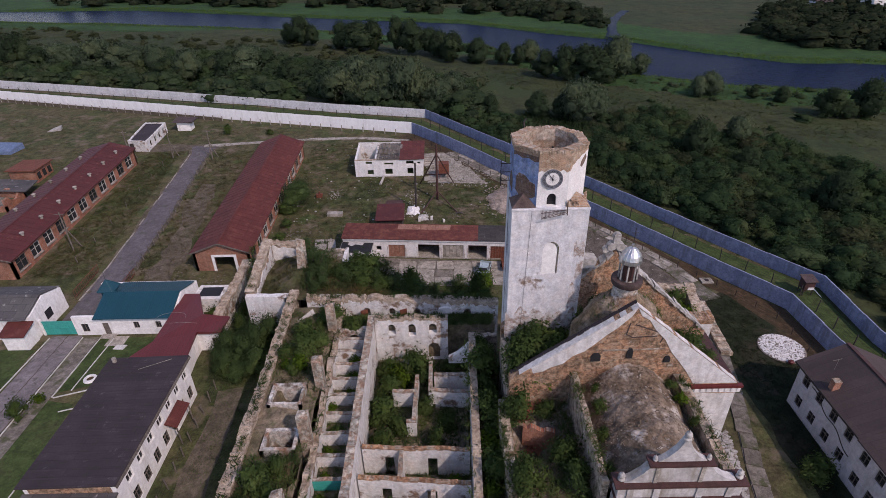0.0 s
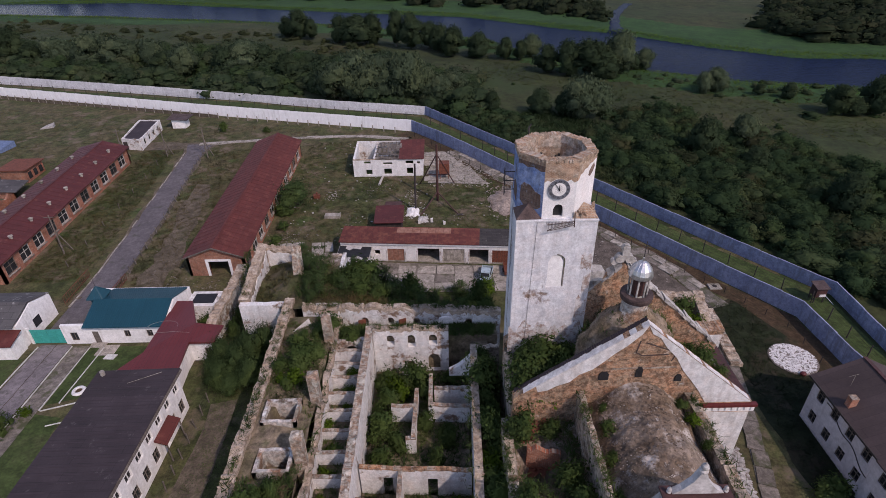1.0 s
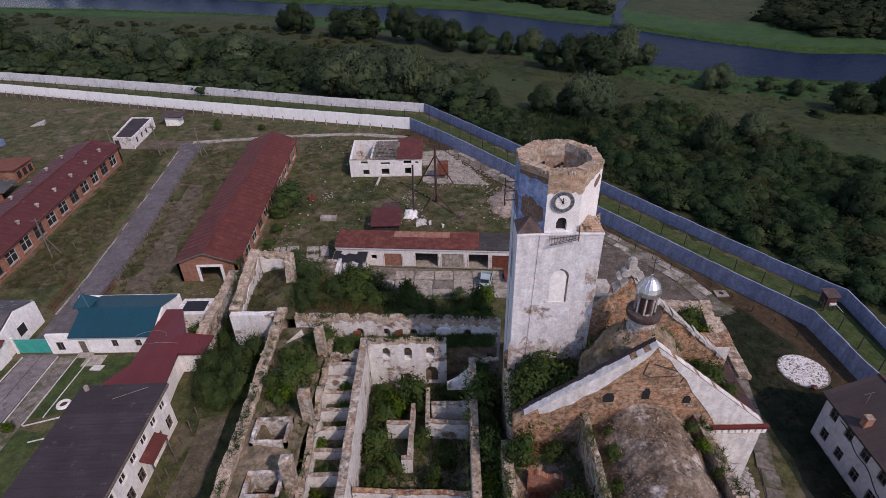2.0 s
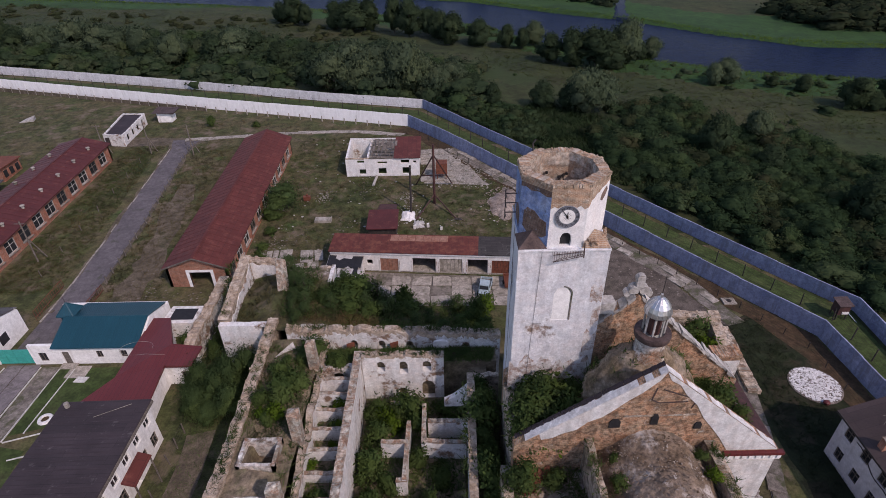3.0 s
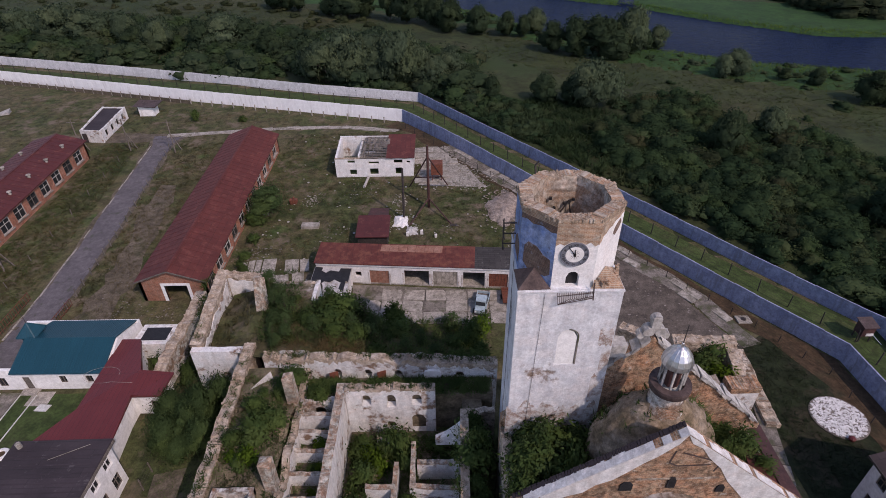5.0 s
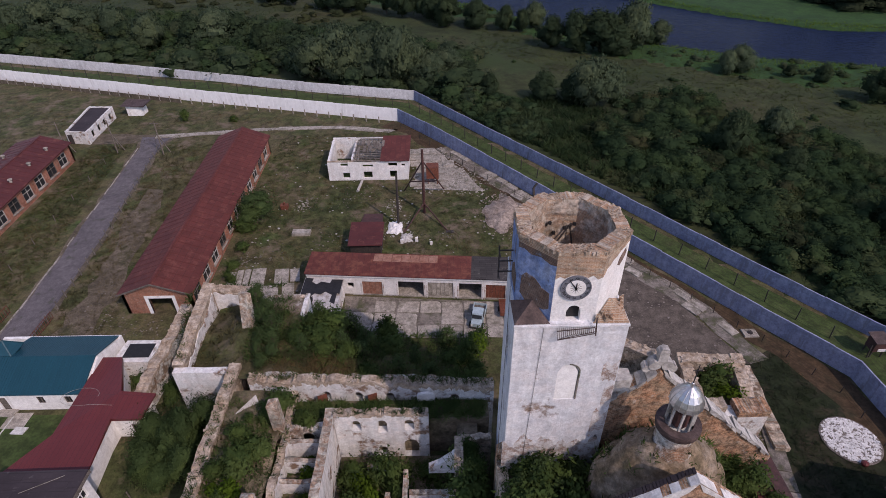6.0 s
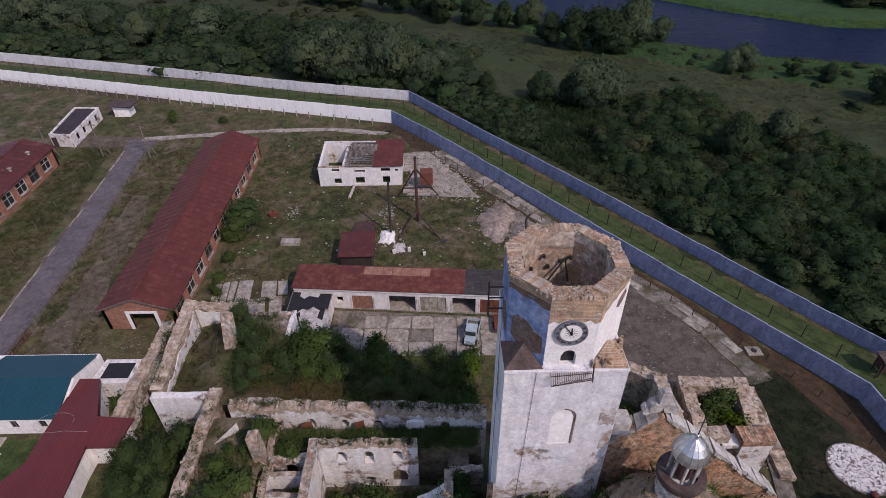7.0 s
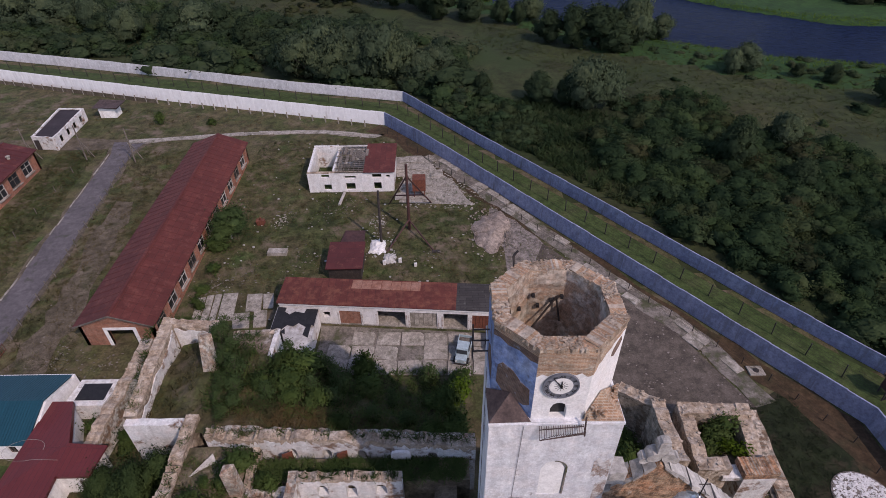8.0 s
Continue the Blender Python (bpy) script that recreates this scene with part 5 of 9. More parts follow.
for end, zend, n in ((6.6, 11.8, 22), (28.4, 10.65, 24)):
    rr = random.Random(n)
    for i in range(n):
        if rr.random() < 0.14:
            continue
        t0, t1 = i / n, (i + 1) / n
        x0, x1, za, zb = 17.35 + (end - 17.35) * t0, 17.35 + (end - 17.35) * t1, 20.0 + (zend - 20.0) * t0, 20.0 + (zend - 20.0) * t1
        deep = GY + rr.uniform(0.5, 0.72)
        part("rake_plaster", Geo().slab([(x0, za + 0.005), (x1, zb + 0.005), (x1, zb + 0.07), (x0, za + 0.07)], GY - 0.06, deep), "plaster_coat", church, "white plaster over the head of the gable")
cop = Geo()
rr = random.Random(7)
for i in range(58):
    t0, t1 = i / 58, (i + rr.uniform(0.7, 0.98)) / 58
    z = rr.uniform(0, 0.05)
    cop.slab([(17.35 - 11.0 * t0, 20.0 - 8.4 * t0), (17.35 - 11.0 * t0, 20.1 - 8.4 * t0 + z), (17.35 - 11.0 * t1, 20.1 - 8.4 * t1 + z), (17.35 - 11.0 * t1, 20.0 - 8.4 * t1)], GY + 0.66 - rr.uniform(0, 0.1), GY + 0.98 + rr.uniform(0, 0.06))
part("tile_coping", cop, "roof_black", church, "row of dark broken tiles")
corn = Geo()
corn.box(24.0, 29.1, GY - 0.32, GY + 0.1, 10.02, 10.34)
part("tin_cornice", corn, "roof_maroon", church, "dark red tin cornice")
den = Geo()
den.box(24.2, 28.95, GY - 0.2, GY, 9.4, 10.02)
for i in range(8):
    den.box(24.4 + 0.6 * i, 24.7 + 0.6 * i, GY - 0.3, GY - 0.19, 9.6, 10.0)
part("dentil_cornice", den, "white", church, "white dentil cornice")
# The gable is uncut; black plates on it paint the openings' shade.
for x, z, w, h in ((14.2, 13.7, 0.9, 1.0), (17.35, 14.0, 0.6, 1.2), (21.0, 13.4, 0.6, 0.8)):
    hole = Geo()
    hole.slab([(x - w / 2, z), (x + w / 2, z), (x + w / 2, z + h * 0.7), (x + w * 0.25, z + h), (x - w * 0.25, z + h), (x - w / 2, z + h * 0.7)], GY - 0.1, GY - 0.02)
    part("vent_opening", hole, "black", church, "black plate standing for the shade in a small arched opening")
pipes = Geo()
for a, b in (((16.9, 18.2), (16.7, 16.9)), ((16.7, 16.9), (17.3, 16.5)), ((17.3, 16.5), (19.6, 16.6)), ((17.4, 18.0), (20.3, 16.8)), ((20.3, 16.8), (20.0, 15.8))):
    pipes.beam((a[0], GY - 0.012, a[1]), (b[0], GY - 0.012, b[1]), 0.04, 0.11)
part("roof_line", pipes, "rust_dull", church, "dark chase left by an older roof")
# transept walls and their overgrown tops
NY = 46.9
part("east_wall", ragged((28.7, GY + 0.9), (28.7, NY), 0, 9.6, 0.9, [(2.6, 4.2, 4, 7.5, 0.8)]), "ruin", church)
part("tin_edge", Geo().box(28.0, 29.1, GY + 0.9, NY + 0.6, 9.65, 9.82), "tin_dark", church, "dark tin along the wall head")
part("west_wall", ragged((6.2, NY), (6.2, GY + 0.9), 0, 10.8, 0.8, rag=0.5, seed=5), "ruin_bare", church)
fill = Geo()
W, D = 24, 10
for j in range(D + 1):
    for i in range(W + 1):
        x, y = 7.0 + 21.0 * i / W, 39.9 + 7.0 * j / D
        fill.v.append((x, y, 9.2 + 0.5 * noise.noise((x * 0.4, y * 0.4, 1.0)) + (0.9 if x < 12 else 0)))
fill.f = [(j * (W + 1) + i, j * (W + 1) + i + 1, (j + 1) * (W + 1) + i + 1, (j + 1) * (W + 1) + i) for j in range(D) for i in range(W)]
part("roof_fill", fill, "humus", church, "overgrown earth over the vaults")
part("rake_ledge", Geo().beam((14.8, GY - 0.03, 15.0), (20.6, GY - 0.03, 15.1), 0.1, 0.14), "rubble", church)
part("fallen_roof_sheet", Geo().prism([(25.4, 40.6), (28.0, 40.4), (28.0, 44.4), (26.6, 45)], [10.3, 9.6, 9.6, 9.9], [10.4, 9.7, 9.7, 10.0]), "roof_red", church, "collapsed red tin roofing")
# dome on the crossing
DX, DY = 17.5, 43.2
dome = Geo()
dome.smooth = True
prof = [(5.0, 9.0), (5.0, 11.6), (4.85, 12.9), (4.5, 14.3), (3.95, 15.6), (3.25, 16.7), (2.5, 17.5), (1.8, 18.1), (1.4, 18.5)]
prof = [(prof[i][0] + (prof[i + 1][0] - prof[i][0]) * k / 3, prof[i][1] + (prof[i + 1][1] - prof[i][1]) * k / 3) for i in range(len(prof) - 1) for k in range(3)] + [prof[-1]]
dome.lathe(DX, DY, prof, 90, 0.0, 1.0, 0.7)
dome.v = [(x + 0.34 * noise.noise((x * 0.8, y * 0.8, z * 0.8)), y + 0.34 * noise.noise((y * 0.8, z * 0.8, x * 0.8)), z + 0.24 * noise.noise((x * 1.7, y * 1.7, z)) + 0.09 * noise.noise((x * 4.1, y * 4.1, z * 4.1))) for x, y, z in dome.v]
part("dome", dome, "dome_earth", church, "bare weathered masonry dome")
part("drum", Geo().lathe(DX, DY, [(1.6, 17.8), (1.2, 18.6), (1.16, 19.9), (0.02, 19.95)], 28), "ruin", church, "round whitewashed lantern drum")
part("lantern_skirt", Geo().lathe(DX, DY, [(1.42, 19.75), (1.48, 20.1), (1.44, 20.3), (0.95, 20.35), (0.9, 20.0), (1.38, 19.74)], 28), "rust_dull", church, "rusty tin skirt")
for i in range(8):
    a = 6.28319 * (i + 0.5) / 8
    part("lantern_post", Geo().beam((DX + 0.84 * math.cos(a), DY + 0.84 * math.sin(a), 20.2), (DX + 0.84 * math.cos(a), DY + 0.84 * math.sin(a), 22.25), 0.13, 0.13), "stone", church)
part("lantern_core", Geo().lathe(DX, DY, [(0.55, 20.2), (0.55, 22.2)], 8), "tin_dark", church, "dark boarding between the posts")
cup_line = [(1.0, 22.15), (1.06, 22.25), (1.02, 22.6), (0.88, 22.98), (0.62, 23.35), (0.32, 23.62), (0.11, 23.74), (0.09, 24.05), (0.02, 24.1)]
cupola = part("cupola", Geo().lathe(DX, DY, cup_line, 16), "silver", church, "shiny galvanised metal cupola")
ribs = Geo()
for i in range(16):
    a = 6.28319 * i / 16
    pts = [(DX + (r + 0.01) * math.cos(a), DY + (r + 0.01) * math.sin(a), z) for r, z in cup_line[1:6]]
    for p, q in zip(pts, pts[1:]):
        ribs.tube(p, q, 0.025, k=4, caps=False)
part("seam", ribs, "silver", cupola)
part("finial", Geo().tube((DX, DY, 23.9), (DX, DY, 25.7), 0.035, k=5).tube((DX - 0.3, DY, 25.2), (DX + 0.3, DY, 25.2), 0.03, k=4), "iron", cupola)
# gable behind the dome, with curled stone scrolls
part("north_gable", Geo().slab([(6.2, 0), (28.7, 0), (28.7, 10.4), (17.4, 20.9), (14.2, 18.2), (6.2, 11.5)], NY, NY + 0.8), "brick_old", church, "bare brick gable behind the dome")
rr = random.Random(9)
for s, reach in ((-1, 3.0), (1, 10.8)):
    n = round(reach / 0.55)
    for i in range(n):
        t0, t1 = reach * i / n + 0.3, reach * (i + 0.95) / n + 0.3
        lift = rr.uniform(0.03, 0.3)
        geo = Geo().slab([(17.4 + s * t0, 20.8 - 0.93 * t0), (17.4 + s * t1, 20.8 - 0.93 * t1), (17.4 + s * t1, 21.0 - 0.93 * t1 + lift), (17.4 + s * t0, 21.0 - 0.93 * t0 + lift)][::s], NY - rr.uniform(0.05, 0.3), NY + 1.0)
        part("coping_stone", geo.jitter(0.07, i), "stone", church)
orn = Geo()
for s in (-1, 1):
    cx = 17.4 + s * 0.45
    orn.tube((cx, NY + 0.1, 21.4), (cx, NY + 0.8, 21.4), 0.42, k=12)
    orn.tube((cx + s * 0.5, NY + 0.15, 21.0), (cx + s * 0.5, NY + 0.75, 21.0), 0.3, k=10)
orn.box(17.1, 17.7, NY + 0.15, NY + 0.75, 21.3, 22.7)
orn.tube((17.4, NY + 0.2, 22.5), (17.4, NY + 0.7, 22.5), 0.42, k=10)
part("scroll_ornament", orn.jitter(0.04, 2), "stone", church, "weathered stone scroll ornament on the apex")
part("pedestal", Geo().box(13.9, 15.4, NY - 0.2, NY + 1.0, 19.2, 20.3).jitter(0.08, 4), "stone", church)
# nave with its vault, side terrace and the front
nv = Geo()
ragged((22.9, 27.2), (22.9, GY), 0, 12.0, 0.9, [(3, 4.6, 5, 9, 0.8), (7.5, 9.1, 5, 9, 0.8)], rag=0.35, step=0.6, seed=11, geo=nv)
part("nave_wall", nv, "ruin_bare", church)
nv = Geo()
ragged((12.1, GY), (12.1, 27.2), 0, 12.4, 0.55, rag=0.4, step=0.6, seed=12, geo=nv)
part("nave_wall", nv, "ruin_bare", church)
vault = Geo()
W, D = 66, 76
for j in range(D + 1):
    for i in range(W + 1):
        t = i / W
        x, y = 12.6 + 9.5 * t, 27.6 + (GY - 27.6) * j / D
        z = 9.0 + 4.3 * math.sin(math.pi * (0.04 + 0.92 * t)) ** 0.7 + 0.3 * noise.noise((x * 0.6, y * 0.6, 0.0)) + 0.14 * noise.noise((x * 1.9, y * 1.9, 3.0)) + 0.04 * noise.noise((x * 4.5, y * 4.5, 6.0)) - 0.9 * math.exp(-((x - 14.2) ** 2 + (y - 36) ** 2) / 10)
        vault.v.append((x, y, z))
vault.f = [(j * (W + 1) + i, j * (W + 1) + i + 1, (j + 1) * (W + 1) + i + 1, (j + 1) * (W + 1) + i) for j in range(D) for i in range(W)]
part("vault", vault, "earth_top", church, "rubble-covered brick vault of the nave")
side = Geo()
W, D = 12, 20
for j in range(D + 1):
    for i in range(W + 1):
        x, y = 6.0 + 6.1 * i / W, 22.0 + 17.0 * j / D
        pit = 3.4 * math.exp(-((x - 8.4) ** 2 + (y - 34.5) ** 2) / 5)
        side.v.append((x, y, 8.2 + 0.5 * noise.noise((x * 0.5, y * 0.5, 5.0)) - pit))
side.f = [(j * (W + 1) + i, j * (W + 1) + i + 1, (j + 1) * (W + 1) + i + 1, (j + 1) * (W + 1) + i) for j in range(D) for i in range(W)]
part("aisle_fill", side, "earth_top", church, "overgrown rubble over the aisle")
for k, (x, y, z, w) in enumerate(((8.0, 38.0, 8.3, 1.0), (8.9, 38.4, 8.2, 0.7), (8.3, 35.9, 5.9, 1.1), (7.6, 35.0, 5.6, 0.8), (7.4, 37.2, 8.2, 0.6))):
    geo, rr = Geo(), random.Random(k + 40)
    for j in range(4):
        a, t = rr.uniform(0, 6.28), rr.uniform(0.1, 0.6)
        cx, cy, cz = x + rr.uniform(-0.4, 0.4), y + rr.uniform(-0.4, 0.4), z + 0.1 * j
        geo.prism([(cx + w * math.cos(a + q) * f, cy + w * math.sin(a + q) * f) for q, f in ((0.2, 1.0), (1.2, 0.6), (2.8, 0.9), (4.4, 0.7))], [cz - 0.2, cz, cz + t, cz], [cz - 0.16, cz + 0.04, cz + t + 0.04, cz + 0.04])
    part("fallen_roof_sheet", geo, "rust", church, "crumpled rusty red roofing tin")
part("aisle_wall", ragged((5.2, GY), (5.2, 20), 0, 8.9, 0.85, rag=0.5, step=0.7, seed=14), "ruin_bare", church)
part("collapsed_arch", ragged((7.2, 35.6), (10.2, 35.2), 5, 8.9, 0.5, rag=0.7, step=0.4, seed=15), "brick", church, "broken red brick arch edge")
FY = 27.0
front = Geo()
front.slab([(12.9, 0), (22.4, 0), (22.4, 13.0), (12.9, 13.0)], FY - 0.9, FY + 0.2)
front.slab([(13.2, 13.0), (22.1, 13.0), (21.0, 13.4), (20.1, 14.1), (19.5, 15.0), (15.2, 15.0), (14.6, 14.1), (13.9, 13.4)], FY - 0.7, FY)
front.slab([(15.6, 15.3), (19.2, 15.3), (18.5, 15.8), (17.9, 16.6), (17.5, 17.6), (17.2, 17.6), (16.8, 16.6), (16.2, 15.8)], FY - 0.6, FY - 0.1)
part("front_wall", front, "facade", church, "white plastered curved front gable")
bands = Geo()
bands.box(12.6, 22.7, FY - 1.15, FY + 0.3, 12.9, 13.08)
bands.box(14.9, 19.8, FY - 0.95, FY + 0.15, 15.05, 15.22)
bands.box(12.75, 22.55, FY - 1.1, FY + 0.3, 11.45, 11.55)
part("cornice", bands, "tin_dark", church, "dark tin-covered cornices")
for x in (13.6, 15.6, 18.9, 21.2):
    part("pilaster", Geo().box(x, x + 0.5, FY - 1.0, FY - 0.85, 0, 12.9), "facade", church)
for x in (15.5, 18.9):
    part("pilaster", Geo().box(x, x + 0.3, FY - 0.78, FY - 0.68, 13.1, 15.04), "concrete", church)
for x, z, s in ((17.35, 17.5, 0.75), (13.2, 13.15, 0.7), (15.4, 15.3, 0.45), (19.4, 15.3, 0.45), (22.2, 13.15, 0.7)):
    urn = Geo().lathe(x, FY - 0.4, [(0.4 * s, z), (0.4 * s, z + 0.15 * s), (0.2 * s, z + 0.3 * s), (0.38 * s, z + 0.6 * s), (0.3 * s, z + 0.85 * s), (0.08 * s, z + 1.0 * s), (0.02, z + 1.3 * s)], 10)
    part("finial", urn, "stone", church, "weathered stone urn finial")
# A flat black plate on the front paints the shade of a niche.
part("niche", Geo().slab([(16.9, 9.6), (17.8, 9.6), (17.8, 10.6), (17.6, 10.95), (17.35, 11.05), (17.1, 10.95), (16.9, 10.6)], FY - 0.95, FY - 0.905), "black", church)

# ---- roofless annexe behind the church ----
annex = thing("ruined_annexe", 31, 59, 0, "roofless ruined annexe of pale crumbling brick", "ruin")
for k, (p0, p1, z, zb) in enumerate((((27.3, 55.4), (30.2, 55.4), 5.7, 5.9), ((34.0, 56.8), (34.5, 62.1), 4.9, 6.3), ((34.5, 62.2), (27.6, 62.4), 6.2, 6.2), ((27.5, 62.4), (27.2, 55.4), 6.2, 5.8))):
    part("wall", ragged(p0, p1, -0.2, z, 1.25, rag=0.35, step=0.5, seed=30 + k, z1b=zb), "ruin_bare", annex)
    wall_head(annex, "rim_rubble", 0.25, 6, 0.16, 30 + k)
part("pier", Geo().box(31.4, 34.4, 55.0, 56.7, -0.1, 4.7), "ruin_white", annex, "white plastered corner pier")
part("pier_head", ragged((31.3, 54.95), (34.5, 55.0), 4.7, 5.5, 1.8, rag=0.3, step=0.3, seed=44), "brick_old", annex, "bare orange brick above the plaster")
part("lintel", Geo().box(29.6, 31.5, 55.2, 56.4, 4.0, 4.7).jitter(0.06, 5), "ruin_white", annex)
part("free_wall", ragged((23.2, 66.2), (26.3, 63.6), -0.2, 5.0, -1.3, rag=0.4, step=0.5, seed=36, z1b=5.6), "ruin_bare", annex, "broken wall standing free")
wall_head(annex, "rim_rubble", 0.3, 6, 0.16, 36)
part("free_wall", ragged((25.3, 63.4), (25.0, 55.8), -0.2, 5.6, 1.3, rag=0.4, step=0.5, seed=37, z1b=6.6), "ruin_bare", annex, "broken wall standing free")
wall_head(annex, "rim_rubble", 0.3, 6, 0.16, 37)
part("footing", ragged((36.2, 54.2), (37.2, 65.5), -0.2, 0.7, -1.5, rag=0.3, step=0.6, seed=38), "ruin_bare", annex)
part("floor", Geo().box(28.4, 33.3, 56.6, 61.2, 0.0, 3.4), "humus", annex, "overgrown earth floor")


# ---- the ruined monastery wing ----
wing = thing("ruined_wing", -8, 42, 0, "roofless ruined monastery wing with cells and plaster-stripped walls", "ruin")
YS = 8.0
part("outer_wall", ragged((-20.9, 61.2), (-20.1, YS), 0, 7.0, 1.2, [(5 + 7 * i, 6.2 + 7 * i, 2.5, 4.6, 0.5) for i in range(7)], rag=0.4, step=0.6, seed=1), "ruin_bare", wing, "thick outer wall with a crumbling brick top")
wall_head(wing, "rim_rubble", 0.3, 5, 0.14, 1)
part("cell_wall", ragged((-13.7, 58), (-13.0, YS), 0, 6.4, 0.6, rag=0.8, step=0.6, seed=2), "ruin_white", wing)
wall_head(wing, "rim_rubble", 0.4, 4, 0.12, 2)
part("inner_wall", ragged((-9.6, 55.0), (-9.5, YS), 0, 7.2, 0.8, rag=0.35, step=0.8, seed=3), "ruin_white", wing, "long whitewashed wall, flaking")
wall_head(wing, "rubble", 0.05, 4, 0.08, 3)
hall = [(1.6, 2.55, 4.9, 6.5, 0.48), (4.15, 5.1, 4.6, 6.5, 0.48), (6.75, 7.75, 4.9, 6.5, 0.5), (3.9, 4.9, 0.6, 2.3, 0.3), (6.6, 8.1, 0.4, 3.4, 0.7)]
part("hall_wall", ragged((-8.75, 54.0), (0.4, 54.0), 0, 7.5, 0.8, hall, rag=0.25, step=0.5, seed=4), "ruin_white", wing, "hall wall with three arched windows")
wall_head(wing, "rim_rubble", 0.25, 5, 0.11, 4)
part("broken_vault", Geo().slab([(0.4, 3.2), (3.2, 3.2), (3.2, 6.6), (2.4, 5.6), (1.4, 4.6), (0.4, 4.0)], 50.4, 51.0), "ruin_white", wing, "white springing of a fallen vault")
part("hall_side_wall", ragged((2.9, 52), (1.7, YS), 0, 6.8, 0.75, rag=0.35, step=0.6, seed=5), "ruin_white", wing)
wall_head(wing, "rim_rubble", 0.3, 5, 0.12, 5)
back = [(0.8 + 3.3 * i, 1.7 + 3.3 * i, 4.8, 6.3, 0.4) for i in range(7)]
part("back_wall", ragged((-18.0, 58.2), (7.0, 57.0), 0, 7.8, 0.9, back, rag=0.5, step=0.5, seed=6), "ruin_white", wing, "ragged whitewashed wall with a row of small openings")
wall_head(wing, "rim_rubble", 0.5, 5, 0.13, 6)
part("niche_wall", ragged((-0.8, 56.95), (1.0, 56.95), 4.0, 6.3, 0.3, [(0.55, 1.2, 4.9, 5.6, 0)], rag=0.0), "white", wing, "white arched niche in the corridor")
part("niche_arch", Geo().slab([(-0.8, 6.3), (1.0, 6.3), (0.85, 6.55), (0.45, 6.72), (0.1, 6.78), (-0.25, 6.72), (-0.65, 6.55)], 56.95, 57.25), "white", wing)
for x in (-10.9, -5.8):
    part("door_leaf", Geo().prism([(x, 57.15), (x + 0.9, 57.5), (x + 0.88, 57.58), (x - 0.02, 57.23)], 4.6, 6.3), "rust", wing, "rusty red iron door leaf")
part("back_wall_core", ragged((-18.0, 59.3), (7.0, 58.1), 0, 7.3, 0.6, rag=0.6, step=0.5, seed=7), "rubble", wing)
part("corridor_fill", Geo().box(-20, 6.4, 54.9, 57.2, 0, 5.5), "humus", wing, "overgrown earth in the corridor")
# cells and their cross walls
for y, a, b, z in ((52.2, -13.4, -9.8, 6.0), (50.4, -13.4, -9.8, 5.6), (48.4, -13.4, -9.8, 5.4), (46.0, -13.4, -9.8, 5.2), (43.6, -13.4, -9.8, 5.2), (41.2, -13.4, -9.8, 5.0), (38.2, -13.3, -9.8, 5.4), (35.6, -13.3, -9.8, 5.2), (33.0, -13.3, -9.8, 5.2), (30.2, -13.2, -9.8, 5.2), (27, -13.2, -9.8, 5.2)):
    part("cross_wall", ragged((a, y), (b, y), 0, z, 0.35, rag=0.25, step=0.5, seed=int(y * 10)), "ruin_white", wing)
    wall_head(wing, "rubble", 0.08, 3, 0.08, int(y))
part("cell_floor", Geo().box(-13.3, -9.7, YS, 52.2, 0, 3.5), "humus", wing, "weeds and rubble on the cell floors")
part("painted_panel", Geo().box(-13.15, -9.85, 35.92, 35.98, 3.55, 4.7), "blue_paint", wing, "faded blue mural paint")
part("painted_panel", Geo().box(-13.15, -9.85, 32.95, 33.0, 3.55, 4.9), "teal_paint", wing, "faded turquoise wall paint")
part("fallen_lintel", ragged((-13.2, 53.4), (-9.8, 53.6), 0, 6.2, 0.6, [(1.2, 2.4, 3.0, 5.4, 0.4)], rag=0.7, step=0.4, seed=23), "ruin", wing)
# terrace between outer wall and cells
terr = Geo()
W, D = 10, 60
for j in range(D + 1):
    for i in range(W + 1):
        x, y = -20.2 + 6.4 * i / W, YS + 50 * j / D
        z = 6.3 + 0.4 * noise.noise((x * 0.5, y * 0.5, 2.0)) + 0.6 * noise.noise((x * 0.2, y * 0.2, 9.0))
        for cx, cy, w, h in ((-16.9, 42.2, 1.3, 1.0), (-16.3, 36.6, 1.5, 1.2), (-15, 33, 0.8, 1.5)):
            if abs(x - cx) < w and abs(y - cy) < h:
                z = 2.6
        terr.v.append((x, y, z))
terr.f = [(j * (W + 1) + i, j * (W + 1) + i + 1, (j + 1) * (W + 1) + i + 1, (j + 1) * (W + 1) + i) for j in range(D) for i in range(W)]
part("terrace", terr, "humus", wing, "overgrown earth over vaulted rooms")


def shaft_room(x0, x1, y0, y1, z):
    geo = Geo()
    for p, q in (((x0, y0), (x1, y0)), ((x1, y0), (x1, y1)), ((x1, y1), (x0, y1)), ((x0, y1), (x0, y0))):
        ragged(p, q, 2.5, z, 0.35, rag=0.15, step=0.6, seed=int(x0 * 10 + y0), geo=geo)
    part("stair_well", geo, "ruin", wing, "square whitewashed well without a roof")


shaft_room(-18.7, -15.1, 40.7, 43.8, 7.0)
shaft_room(-18.0, -14.6, 35.2, 37.9, 6.7)
